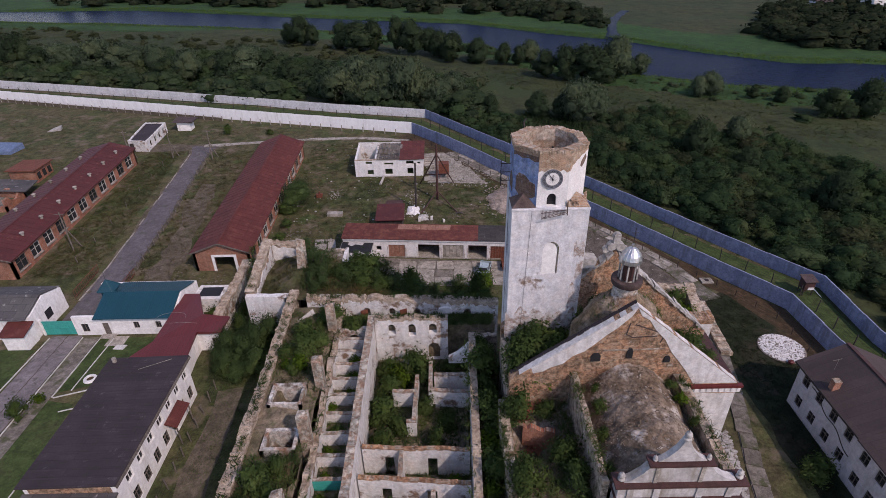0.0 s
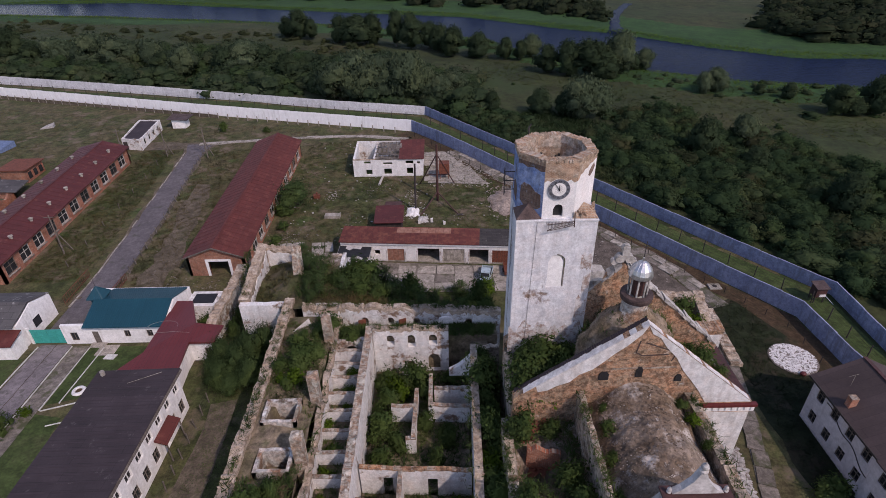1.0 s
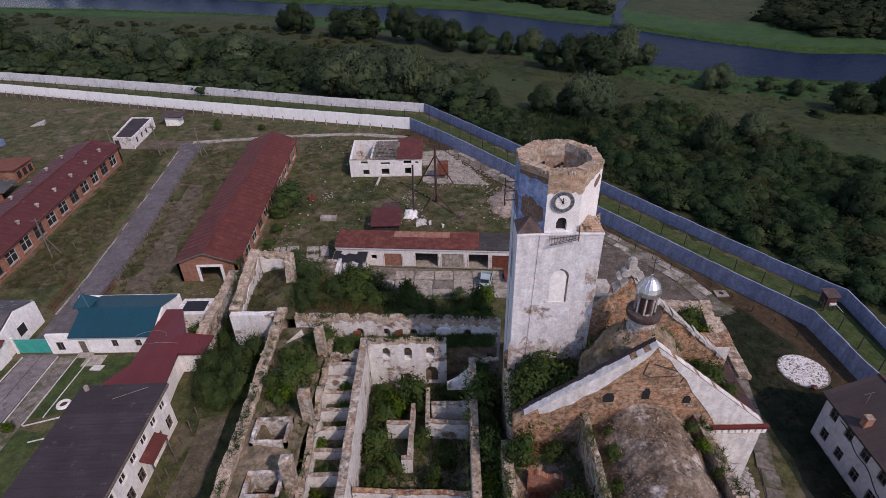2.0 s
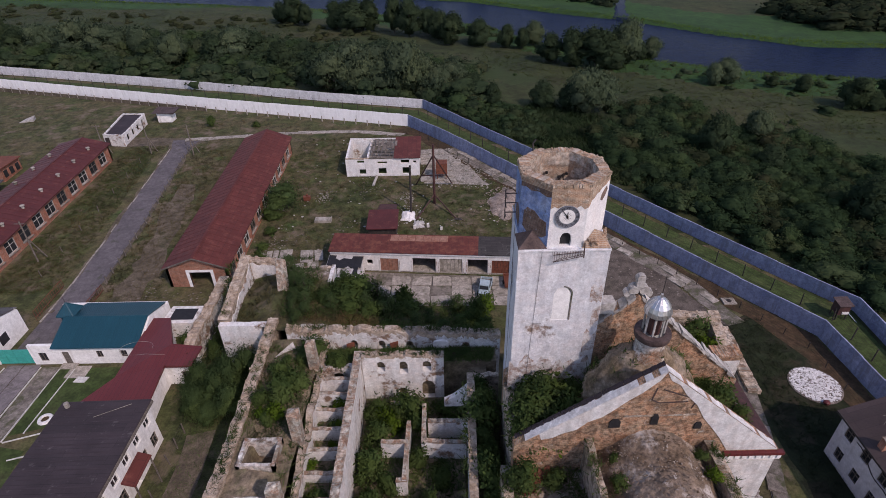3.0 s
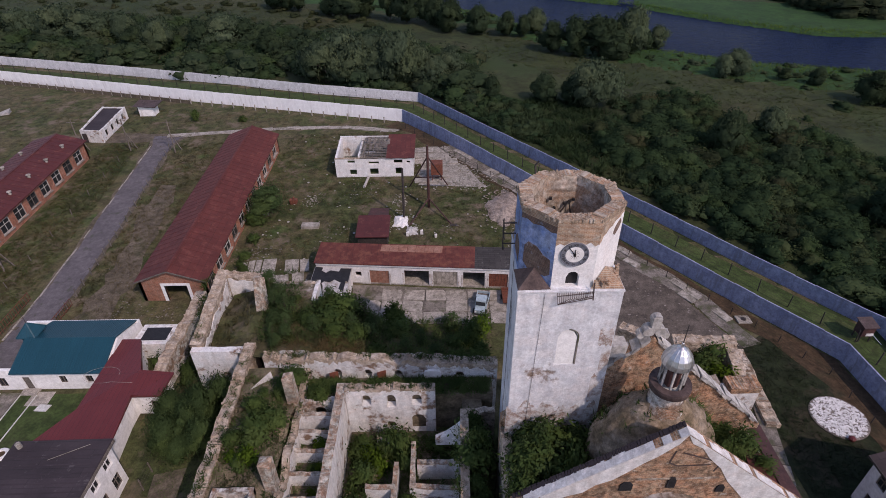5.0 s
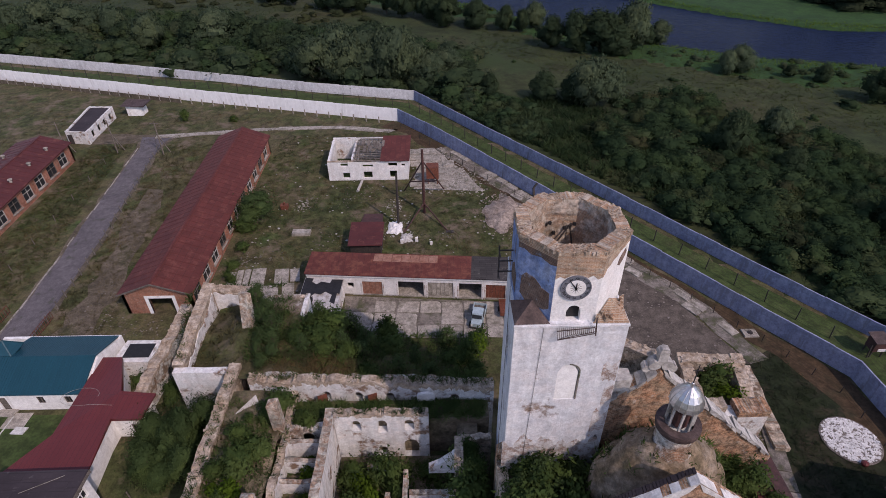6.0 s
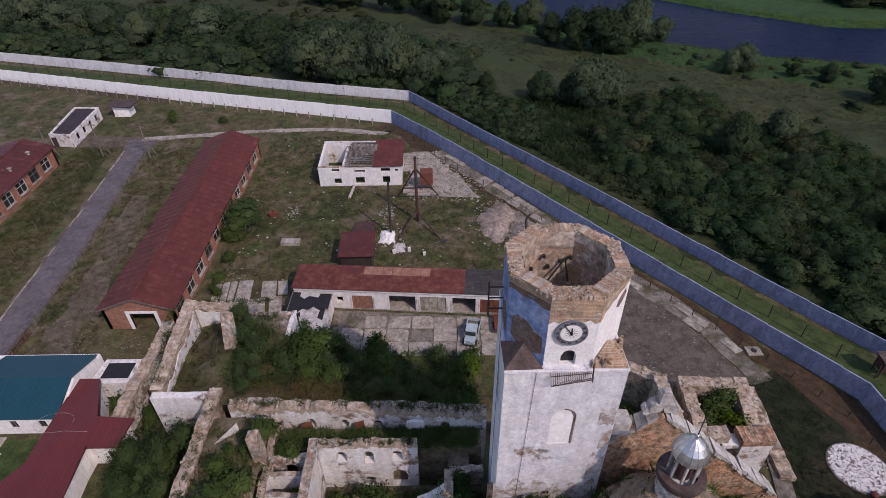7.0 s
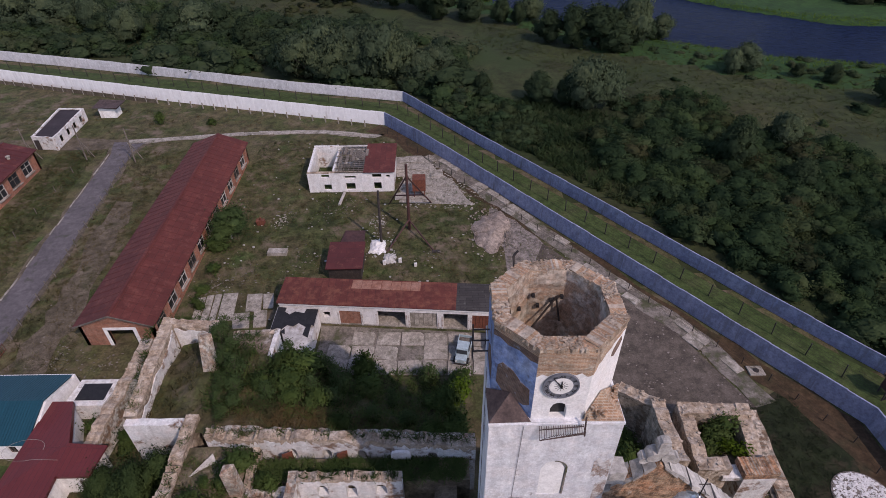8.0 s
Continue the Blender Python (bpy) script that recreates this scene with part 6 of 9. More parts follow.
for x, y, z, h in ((-13.9, 53.6, 6.0, 10.0), (-13.7, 44.3, 5.5, 10.0), (-13.7, 36.6, 5.5, 10.0), (-14.1, 28.2, 5.5, 9.8)):
    geo = Geo()
    geo.prism([(x - 0.55, y - 0.5), (x + 0.48, y - 0.5), (x + 0.48, y + 0.48), (x - 0.55, y + 0.48)], z - 2, [h, h - 0.35, h + 0.15, h - 0.1])
    solid("chimney", geo.jitter(0.09, int(y)), "rubble", "leftover brick chimney stack on a ruined wall", "chimney", "chimney stacks")
# hall floor and low partition walls
part("hall_floor", Geo().box(-8.7, 2.4, YS, 54.0, -0.2, 0.6), "humus", wing, "overgrown hall floor")
for p, q, z, m in (((-8.6, 37.0), (2.3, 36.4), 4.6, "ruin"), ((-8.6, 33.5), (2.2, 32.6), 4.6, "ruin"), ((-4.4, 33.2), (-4.4, 36.8), 4.4, "ruin_white"), ((-6.2, 45.9), (-3.4, 45.8), 3.2, "ruin_white"), ((-3.4, 41.6), (-3.2, 48.6), 3.2, "ruin_white"), ((-1.6, 45.8), (2.6, 45.6), 3.4, "ruin_white"), ((-1.6, 45.6), (-1.6, 50.8), 3.4, "ruin_white"), ((-1.4, 48.3), (2.8, 48.3), 3.4, "ruin_white"), ((-4.4, 41.6), (-3.3, 41.6), 3.0, "ruin_white"), ((-5.6, 51.5), (-2.4, 51.5), 2.8, "ruin_white"), ((-8.6, 29.5), (2.0, 29.2), 4.0, "ruin_white"), ((-1.2, 29.5), (-1.2, 32.6), 4.0, "ruin_white")):
    holes = [(2.2, 3.2, 0.6, 3.2, 0), (6.6, 7.6, 0.6, 3.2, 0)] if abs(q[0] - p[0]) > 8 else []
    part("partition_wall", ragged(p, q, 0, z, 0.4, holes, rag=0.2, step=0.7, seed=int(abs(p[0] * 7 + p[1]))), "ruin_white", wing)
    wall_head(wing, "brick_old" if z > 4.5 else "rubble", 0.16, 4, 0.09, int(z * 10))
cross = ragged((3.3, 52.2), (6.4, 52.2), 0, 6.0, 0.7, rag=0.6, step=0.5, seed=51)
part("passage_wall", cross, "ruin_bare", wing)
part("passage_floor", Geo().box(3.2, 5.2, YS, 57, 0, 4.6), "humus", wing, "weeds in a narrow passage")

# ---- garden terrace and the north-west ruin ----
nw = thing("ruined_court", -24, 67, 0, "ruined court with crumbling plastered walls round an overgrown mound", "ruin")
part("south_wall", ragged((-26.9, 60.4), (-20.3, 60.4), -0.2, 6.6, 0.8, [(5.2, 5.9, 5.2, 6.3, 0)], rag=0.12, step=0.8, seed=60), "ruin_white", nw, "tall grey-white plastered wall")
part("west_wall", ragged((-27.5, 72.4), (-27.1, 61.2), -0.2, 8.3, 1.25, rag=0.3, step=0.5, seed=61, z1b=7.0), "ruin_bare", nw)
wall_head(nw, "rim_rubble", 0.2, 7, 0.16, 61)
part("west_wall_face", ragged((-26.24, 72.0), (-25.84, 61.3), 3.2, 7.7, 0.1, rag=0.6, step=0.5, seed=62, z1b=6.6), "ruin_white", nw, "inner wall with rags of white plaster")
part("north_wall", ragged((-27.5, 72.5), (-21.6, 73.0), -0.2, 8.2, 1.1, rag=0.3, step=0.5, seed=63, z1b=7.2), "ruin_bare", nw)
wall_head(nw, "rim_rubble", 0.2, 7, 0.16, 63)
part("north_wall_face", ragged((-26.2, 72.38), (-22.4, 72.7), 4.5, 7.7, 0.08, rag=0.5, step=0.4, seed=64, z1b=6.8), "ruin_white", nw, "inner wall with rags of white plaster")
vault_top = Geo()
for j in range(9):
    for i in range(13):
        x, y = -19.8 + 5.2 * i / 12, 68.6 + 4.7 * j / 8
        vault_top.v.append((x, y, 6.3 + 0.25 * noise.noise((x * 0.6, y * 0.6, 7.0)) - 0.1 * abs(i - 6) / 6))
vault_top.f = [(j * 13 + i, j * 13 + i + 1, (j + 1) * 13 + i + 1, (j + 1) * 13 + i) for j in range(8) for i in range(12)]
part("vault_top", vault_top, "earth_top", nw, "brown earth and brick over a vault")
part("vault_wall", ragged((-14.6, 69.0), (-14.6, 73.3), -0.2, 6.5, 0.5, rag=0.2, step=0.5, seed=65), "ruin_white", nw, "white broken end of a vault")
part("vault_wall", ragged((-14.6, 73.3), (-20.0, 73.3), -0.2, 6.3, 0.5, rag=0.2, step=0.5, seed=66), "ruin_bare", nw)
geo = Geo()
geo.quad((-21.0, 65.9, 5.8), (-19.7, 65.7, 5.8), (-20.1, 67.9, 10.9), (-21.1, 68.0, 11.1))
geo.quad((-19.7, 65.7, 5.8), (-19.5, 66.8, 5.8), (-19.9, 68.6, 10.7), (-20.1, 67.9, 10.9))
geo.quad((-19.5, 66.8, 5.8), (-20.8, 67.0, 5.8), (-20.9, 68.7, 10.9), (-19.9, 68.6, 10.7))
geo.quad((-20.8, 67.0, 5.8), (-21.0, 65.9, 5.8), (-21.1, 68.0, 11.1), (-20.9, 68.7, 10.9))
geo.quad((-21.1, 68.0, 11.1), (-20.1, 67.9, 10.9), (-19.9, 68.6, 10.7), (-20.9, 68.7, 10.9))
part("wall_stump", geo.jitter(0.08, 5), "rubble", nw, "leaning stump of brick wall")


def mound_z(x, y):
    """Height of the earth mound that fills the court."""
    t = min(max((x + 14) / 14, 0), 1)
    t = t * t * (3 - 2 * t)
    high = 6.5 - 1.3 * min(max((-21.5 - x) / 3.5, 0), 1) + 0.6 * math.exp(-((x + 20) ** 2 + (y - 67) ** 2) / 10)
    z = high * (1 - t) + 3.2 * t * min(1.0, max(0.0, (68 - y) / 6))
    return max(0.0, z - max(0.0, y - 68.5) * (0.1 + 0.9 * min(max((x + 17) / 4, 0), 1)))


mound = Geo()
W, D = 40, 20
for j in range(D + 1):
    for i in range(W + 1):
        x = -26.0 + 32.5 * i / W
        y0, y1 = (61.2 if x < -19.6 else 59.4), (72.4 if x < -17 else 71.2)
        y = y0 + (y1 - y0) * j / D
        mound.v.append((x, y, max(0.02, mound_z(x, y) + 0.5 * noise.noise((x * 0.3, y * 0.3, 4.0)) + 0.15 * noise.noise((x, y, 8.0)))))
mound.f = [(j * (W + 1) + i, j * (W + 1) + i + 1, (j + 1) * (W + 1) + i + 1, (j + 1) * (W + 1) + i) for j in range(D) for i in range(W)]
part("mound", mound, "grass", nw, "overgrown earth mound")
sheetg = Geo()
sheetg.quad((-18.6, 55.0, 6.6), (-17.2, 54.6, 5.6), (-16.0, 55.6, 5.2), (-17.0, 57.0, 7.0))
sheetg.quad((-17.2, 54.6, 5.6), (-16.4, 53.9, 4.9), (-15.6, 54.8, 4.9), (-16.0, 55.6, 5.2))
solid("tarpaulin", sheetg, "stone", "crumpled pale sheet caught on the ruined wall", "tarpaulin")
# long low wall beside the court
lw = thing("boundary_wall", -31, 66, 0, "low whitewashed brick wall with a broken top", "wall", kind="structure")
part("wall_run", ragged((-30.6, 74.4), (-31.2, 58.2), -0.2, 4.2, -1.3, rag=0.7, step=0.5, seed=70, z1b=2.8), "ruin", lw)
wall_head(lw, "rim_rubble", 0.25, 6, 0.16, 70)
part("lean_to", Geo().prism([(-37.6, 66.0), (-33.2, 66.0), (-32.6, 69.6), (-37.2, 69.6)], 0, 2.4), "ruin_white", lw, "roofless white outhouse")
# Black sheet on the solid block stands for its shaded open inside.
part("lean_to_pit", Geo().box(-36.6, -33.4, 66.7, 69.0, 2.4, 2.42), "black", lw)


# ---- buildings round the yard ----
def barn(x0, x1, y0, y1, eave, ridge, roof, label, n_win, gable_door, vents):
    """A long brick shed, its ridge along y, standing on the sloping ground."""
    b = thing("barn", (x0 + x1) / 2, (y0 + y1) / 2, g((y0 + y1) / 2), label, "barn", "long brick sheds")
    xm = (x0 + x1) / 2
    step = (y1 - y0 - 1.6) / n_win
    holes = [(0.9 + i * step, 0.9 + i * step + 2.5, 0.9, 3.1, 0) for i in range(n_win)]
    part("side_wall", ragged((x1, y0), (x1, y1), -1, eave, 0.4, holes).drape(), "brick", b)
    part("side_wall", ragged((x0, y1), (x0, y0), -1, eave, 0.4, holes).drape(), "brick", b)
    for y, dy in ((y0, 0.4), (y1, -0.4)):
        geo = Geo()
        if gable_door and y == y0:
            a, c = x0 + gable_door[0], x0 + gable_door[1]
            geo.slab([(x0, -1), (a, -1), (a, 2.7), (c, 2.7), (c, -1), (x1, -1), (x1, eave), (xm, ridge), (x0, eave)], y, y + dy)
        else:
            geo.slab([(x0, -1), (x1, -1), (x1, eave), (xm, ridge), (x0, eave)], y, y + dy)
        part("gable_wall", geo.drape(), "brick", b)
    if gable_door:
        fr = Geo()
        for u0, u1, z0, z1 in ((a - 0.45, a, -0.2, 3.1), (c, c + 0.45, -0.2, 3.1), (a, c, 2.7, 3.1)):
            fr.box(u0, u1, y0 - 0.06, y0 + 0.3, z0, z1)
        part("door_surround", fr.drape(), "white", b, "white plaster surround of an open doorway")
    for s, xa in ((1, x1 + 0.45), (-1, x0 - 0.45)):
        ze = eave - 0.45 * (ridge - eave) / (xm - x0)
        ya, yb = y0 - 0.4, y1 + 0.4
        geo = Geo().prism([(xm, ya), (xa, ya), (xa, yb), (xm, yb)], [ridge + 0.02, ze + 0.02, ze + 0.02, ridge + 0.02], [ridge + 0.16, ze + 0.16, ze + 0.16, ridge + 0.16])
        slope = part("roof_slope", geo.drape(), roof, b)
        seam = Geo()
        ny = int((y1 - y0) / 1.25)
        for k in range(1, ny):
            y = y0 + (y1 - y0) * k / ny
            seam.beam((xm, y, ridge + 0.17), (xa, y, ze + 0.17), 0.05, 0.05)
        part("seam", seam.drape(), roof, slope)
    part("ridge_cap", Geo().beam((xm, y0 - 0.4, ridge + 0.18), (xm, y1 + 0.4, ridge + 0.18), 0.4, 0.06).drape(), roof, b)
    trim = Geo()
    for sx, xa in ((1, x1), (-1, x0)):
        trim.beam((xm, y0 - 0.42, ridge + 0.08), (xa + 0.45 * sx, y0 - 0.42, eave - 0.1), 0.06, 0.22)
    part("verge_board", trim.drape(), "wood", b, "pale weathered verge board")
    for i, h in enumerate(holes):
        y = y0 + h[0]
        ob = window(b, (x1, y, h[2] + g(y + 1.25)), (0, 1), 2.5, 2.2, 0.11, (1, 1), 0.12, "stone" if i % 3 else "wood")
        part("sill", Geo().box(x1 - 0.05, x1 + 0.18, y - 0.12, y + 2.62, h[2] - 0.14 + g(y + 1.25), h[2] + g(y + 1.25)), "concrete", ob)
    for i in range(vents):
        for sx in (-0.32, 0.32):
            y, x = y0 + 2.5 + (y1 - y0 - 5) * (i + 0.25 + 0.5 * (sx > 0)) / vents, xm + sx * (x1 - x0)
            z = g(y) + ridge - abs(x - xm) * (ridge - eave) / (xm - x0)
            geo = Geo().lathe(x, y, [(0.24, z - 0.1), (0.24, z + 0.55), (0.4, z + 0.6), (0.38, z + 0.72), (0.02, z + 0.85)], 10)
            part("roof_vent", geo, "concrete", b, "small pale round roof vent")
    return b


barn(-79.8, -69.9, 75.6, 119.3, 3.7, 5.0, "roof_red", "long red brick shed with a dark red sheet roof and vents", 11, None, 7)
barn(-41.0, -31.8, 76.9, 121.0, 3.6, 5.3, "roof_rust", "long red brick shed with a rust-red sheet roof and open doorway", 11, (3.4, 6.6), 0)


def house(name, x0, x1, y0, y1, h, label, category, wall="white"):
    b = thing(name, (x0 + x1) / 2, (y0 + y1) / 2, g(y0), label, category)
    z = g(y0)
    return b, z


# white two-storey house with a black felt roof
bh, z = house("white_house", -39.4, -30.8, 32.4, 49.3, 6, "two-storey whitewashed house with a flat black felt roof", "house")
wins = []
for i in range(7):
    wins += [(1.6 + 2.25 * i, 2.75 + 2.25 * i, 3.7, 5.2, 0), (1.6 + 2.25 * i, 2.75 + 2.25 * i, 0.7, 2.4, 0)]
wins[9] = (1.6 + 2.25 * 4, 2.75 + 2.25 * 4, 0.1, 2.4, 0)
part("east_wall", ragged((-30.8, 32.4), (-30.8, 49.3), -0.2, 5.9, 0.4, wins), "white", bh)
part("west_wall", ragged((-39.4, 49.3), (-39.4, 32.4), -0.2, 5.7, 0.4), "white", bh)
part("north_wall", Geo().box(-39.0, -31.2, 48.9, 49.3, -0.2, 5.8), "white", bh)
part("south_wall", Geo().box(-39.0, -31.2, 32.4, 32.8, -0.2, 5.8), "brick_old", bh, "bare brick end wall")
roofg = Geo().prism([(-39.8, 32.1), (-30.4, 32.1), (-30.4, 49.6), (-39.8, 49.6)], [5.75, 5.95, 5.95, 5.75], [5.9, 6.12, 6.12, 5.9])
rf = part("roof", roofg, "roof_black", bh, "flat roof of black bitumen felt")
for k in range(1, 19):
    y = 32.1 + 17.5 * k / 19
    lap = Geo().prism([(-39.75, y), (-30.42, y), (-30.42, y + 0.14), (-39.75, y + 0.14)], [5.9, 6.12, 6.12, 5.9], [5.915, 6.135, 6.135, 5.915])
    part("felt_lap", lap, "roof_black", rf)
part("fascia", Geo().box(-30.44, -30.3, 32.1, 49.6, 5.7, 6.0), "wood", bh)
part("batten", Geo().beam((-35.4, 47.4, 6.06), (-32.2, 49.0, 6.12), 0.03, 0.04), "concrete", bh)
for i, w in enumerate(wins):
    if i != 9:
        window(bh, (-30.8, 32.4 + w[0], w[2]), (0, 1), w[1] - w[0], w[3] - w[2], 0.09, (1, 1), 0.15, "frame" if i % 2 == 0 else "wood")
porch = Geo().prism([(-30.75, 41.6), (-29.5, 41.6), (-29.5, 45.2), (-30.75, 45.2)], [3.2, 2.7, 2.7, 3.2], [3.35, 2.82, 2.82, 3.35])
part("porch_roof", porch, "roof_rust", bh, "small rusty porch roof")
for y in (41.7, 45.0):
    part("porch_post", Geo().box(-29.7, -29.58, y, y + 0.12, 0, 2.8), "wood", bh)
part("chimney_pot", Geo().lathe(-38.9, 48.9, [(0.25, 5.8), (0.25, 6.5), (0.02, 6.5)], 8), "concrete", bh)
# wing below the black roof, nearer the drive
low_w = thing("brick_lean_to", -36, 29, 0, "low brick outbuilding with a grey roof", "outbuilding")
part("shell", Geo().box(-39.3, -31, 24, 32.3, 0, 4.6), "brick_old", low_w)
part("roof", Geo().box(-39.6, -30.7, 23.8, 32.35, 4.6, 4.8), "roof_slate", low_w)

# teal-roofed gatehouse
th = thing("teal_roofed_house", -45, 65, 0, "long white house with a dark teal sheet roof and small turret", "house")
tw = [(1.0, 2.0, 0.6, 2.0, 0), (4.0, 4.9, 0.05, 2.1, 0), (8.4, 9.2, 1.1, 2.2, 0), (11.5, 12.3, 1.1, 2.2, 0)]
part("front_wall", ragged((-52.2, 61.2), (-37.8, 61.2), -0.2, 3.2, 0.4, tw), "white", th)
part("back_wall", Geo().box(-52.2, -37.8, 69.4, 69.8, -0.2, 3.2), "white", th)
for x in (-48.8, -38.2):
    part("end_wall", Geo().prism([(x, 61.6), (x + 0.4, 61.6), (x + 0.4, 65.0), (x, 65.0)], -0.2, [3.0, 3.0, 4.5, 4.5]).prism([(x, 65.0), (x + 0.4, 65.0), (x + 0.4, 69.4), (x, 69.4)], -0.2, [4.5, 4.5, 3.0, 3.0]), "white", th)
for ya, za, yb, zb in ((60.7, 3.05, 65.0, 4.6), (65.0, 4.6, 69.8, 3.05)):
    rs = part("roof_slope", Geo().prism([(-48.9, ya), (-38.0, ya), (-38.0, yb), (-48.9, yb)], [za, za, zb, zb], [za + 0.12, za + 0.12, zb + 0.12, zb + 0.12]), "roof_teal", th)
    seam = Geo()
    for k in range(1, 36):
        x = -48.9 + 10.9 * k / 36
        seam.beam((x, ya, za + 0.14), (x, yb, zb + 0.14), 0.02, 0.03)
    part("seam", seam, "roof_teal", rs)
for w in tw:
    if w[2] > 0.3:
        window(th, (-52.2 + w[0], 61.2, w[2]), (1, 0), w[1] - w[0], w[3] - w[2], 0.07, (1, 0), 0.12, "wood")
part("door", Geo().box(-48.2, -47.3, 61.3, 61.36, 0.05, 2.1), "wood", th, "brown wooden door")
tur = Geo()
tur.lathe(-48.9, 66.2, [(1.15, 3.4), (1.15, 4.8)], 4, math.pi / 4)
tu = part("turret", tur, "roof_teal", th, "square teal turret with a pointed roof")
spire = Geo().lathe(-48.9, 66.2, [(1.65, 4.5), (1.62, 4.6), (0.05, 6.1)], 4, math.pi / 4)
part("spire", spire, "roof_teal", tu)
hips = Geo()
for k in range(4):
    a = math.pi / 4 + k * math.pi / 2
    hips.beam((-48.9 + 1.64 * math.cos(a), 66.2 + 1.64 * math.sin(a), 4.62), (-48.9, 66.2, 6.12), 0.12, 0.06)
part("hip_cap", hips, "roof_teal", tu)
part("spike", Geo().tube((-48.9, 66.2, 6.0), (-48.9, 66.2, 7.5), 0.03, k=5), "iron", tu)
part("step", Geo().box(-48.6, -46.6, 60.2, 61.15, 0, 0.2), "concrete", th)

# maroon-roofed wing joining the two houses
mw = thing("maroon_roofed_wing", -36, 58, 0, "white wing with a maroon sheet roof", "house")
part("shell", Geo().prism([(-41.2, 49.7), (-32.6, 49.7), (-33.2, 55.4), (-33.2, 57.4), (-30.2, 57.4), (-30.2, 60.2), (-33.4, 60.2), (-35.8, 65.4), (-37.8, 65.4), (-37.8, 55.4)], -0.2, 3.2), "white", mw)
rf = part("roof", Geo().prism([(-41.6, 49.66), (-32.2, 49.66), (-32.9, 57.0), (-29.8, 57.0), (-29.6, 60.4), (-33.2, 60.4), (-35.6, 65.6), (-37.9, 65.6), (-37.9, 55.2)], 3.2, [3.3, 3.3, 3.6, 3.4, 3.4, 3.9, 3.7, 3.7, 3.6]), "roof_maroon", mw, "maroon sheet roof")
window(mw, (-31.3, 57.4, 1.0), (1, 0), 0.8, 1.2, 0.08, (1, 0), -0.05, "wood")
cab = Geo()
pts = [(-37.0 + 1.7 * math.cos(a) * (1 + 0.1 * a), 59.6 + 1.2 * math.sin(a), 4.02) for a in (0.35 * i for i in range(16))] + [(-33.4, 58.6, 3.8)]
for p, q in zip(pts, pts[1:]):
    cab.tube(p, q, 0.016, k=4)
solid("cable", cab, "concrete", "pale loose cable lying in a loop on the roof", "cable")

# left garage house, its porch and the gate
lh = thing("gate_house", -63, 64, 0, "white gate house with a patched grey roof", "house")
part("shell", Geo().box(-72, -57.6, 60.6, 68.0, -0.2, 3.7), "white", lh)
part("gable_wall", Geo().prism([(-57.58, 60.6), (-57.4, 60.6), (-57.4, 64.3), (-57.58, 64.3)], -0.2, [3.7, 3.7, 4.9, 4.9]).prism([(-57.58, 64.3), (-57.4, 64.3), (-57.4, 68.0), (-57.58, 68.0)], -0.2, [4.9, 4.9, 3.7, 3.7]), "white", lh)
for ya, za, yb, zb in ((60.2, 3.6, 64.3, 4.95), (64.3, 4.95, 68.4, 3.6)):
    part("roof_slope", Geo().prism([(-72.4, ya), (-57.7, ya), (-57.7, yb), (-72.4, yb)], [za, za, zb, zb], [za + 0.12, za + 0.12, zb + 0.12, zb + 0.12]), "roof_slate", lh)
part("side_window", Geo().box(-57.42, -57.36, 63.4, 64.8, 1.2, 2.6), "pane", lh)
ph = thing("porch_house", -58.5, 59, 0, "tiny white porch with a red-brown roof beside the gate", "porch")
part("shell", Geo().box(-60.2, -57.2, 58.2, 60.5, -0.2, 2.4), "white", ph)
part("roof", Geo().prism([(-60.5, 57.9), (-56.9, 57.9), (-56.9, 60.55), (-60.5, 60.55)], [2.4, 2.4, 3.1, 3.1], [2.52, 2.52, 3.22, 3.22]), "roof_rust", ph)
gt = thing("gate", -54.5, 61.5, 0, "closed turquoise sheet-metal double gate", "gate")
for x in (-56.7, -54.42):
    leaf = part("gate_leaf", Geo().box(x, x + 2.22, 61.4, 61.46, 0.1, 2.4), "teal_paint", gt)
    br = Geo()
    br.box(x, x + 2.22, 61.34, 61.4, 0.1, 0.22).box(x, x + 2.22, 61.34, 61.4, 2.28, 2.4).box(x + 1.05, x + 1.15, 61.34, 61.4, 0.22, 2.28).box(x, x + 2.22, 61.34, 61.4, 1.2, 1.3)
    part("brace", br, "teal_paint", leaf)
for x in (-56.95, -52.12):
    part("gate_post", Geo().box(x - 0.12, x + 0.2, 61.3, 61.6, 0, 2.7), "white", gt)
side = thing("red_fence_gate", -57.5, 71, 0, "rusty red lattice fence beside the road", "fence")
fg = Geo()
for i in range(16):
    fg.tube((-57.4 - 0.02 * i, 70 + 0.5 * i, 0), (-57.4 - 0.02 * i, 70 + 0.5 * i, 1.7), 0.03, k=4)
fg.tube((-57.4, 70, 1.6), (-57.7, 77.5, 1.6), 0.04, k=4).tube((-57.4, 70, 0.5), (-57.7, 77.5, 0.5), 0.04, k=4)
part("lattice", fg, "rust", side)
side2 = thing("red_fence_gate", -51, 72, 0, "rusty red lattice fence beside the road", "fence")
fg = Geo()
for i in range(18):
    fg.tube((-51.1, 69.5 + 0.4 * i, 0), (-51.1, 69.5 + 0.4 * i, 1.5), 0.03, k=4)
fg.tube((-51.1, 69.5, 1.4), (-51.1, 76.3, 1.4), 0.04, k=4).tube((-51.1, 69.5, 0.4), (-51.1, 76.3, 0.4), 0.04, k=4)
part("lattice", fg, "rust", side2)

# garage row
ga = thing("garage_row", -3, 81, 0.3, "row of white garages under a rusty red sheet roof", "garage")
P0, P1 = Vector((-16.9, 80.4, 0)), Vector((11.0, 78.2, 0))
LEN = (P1 - P0).length
GD = (P1 - P0) / LEN
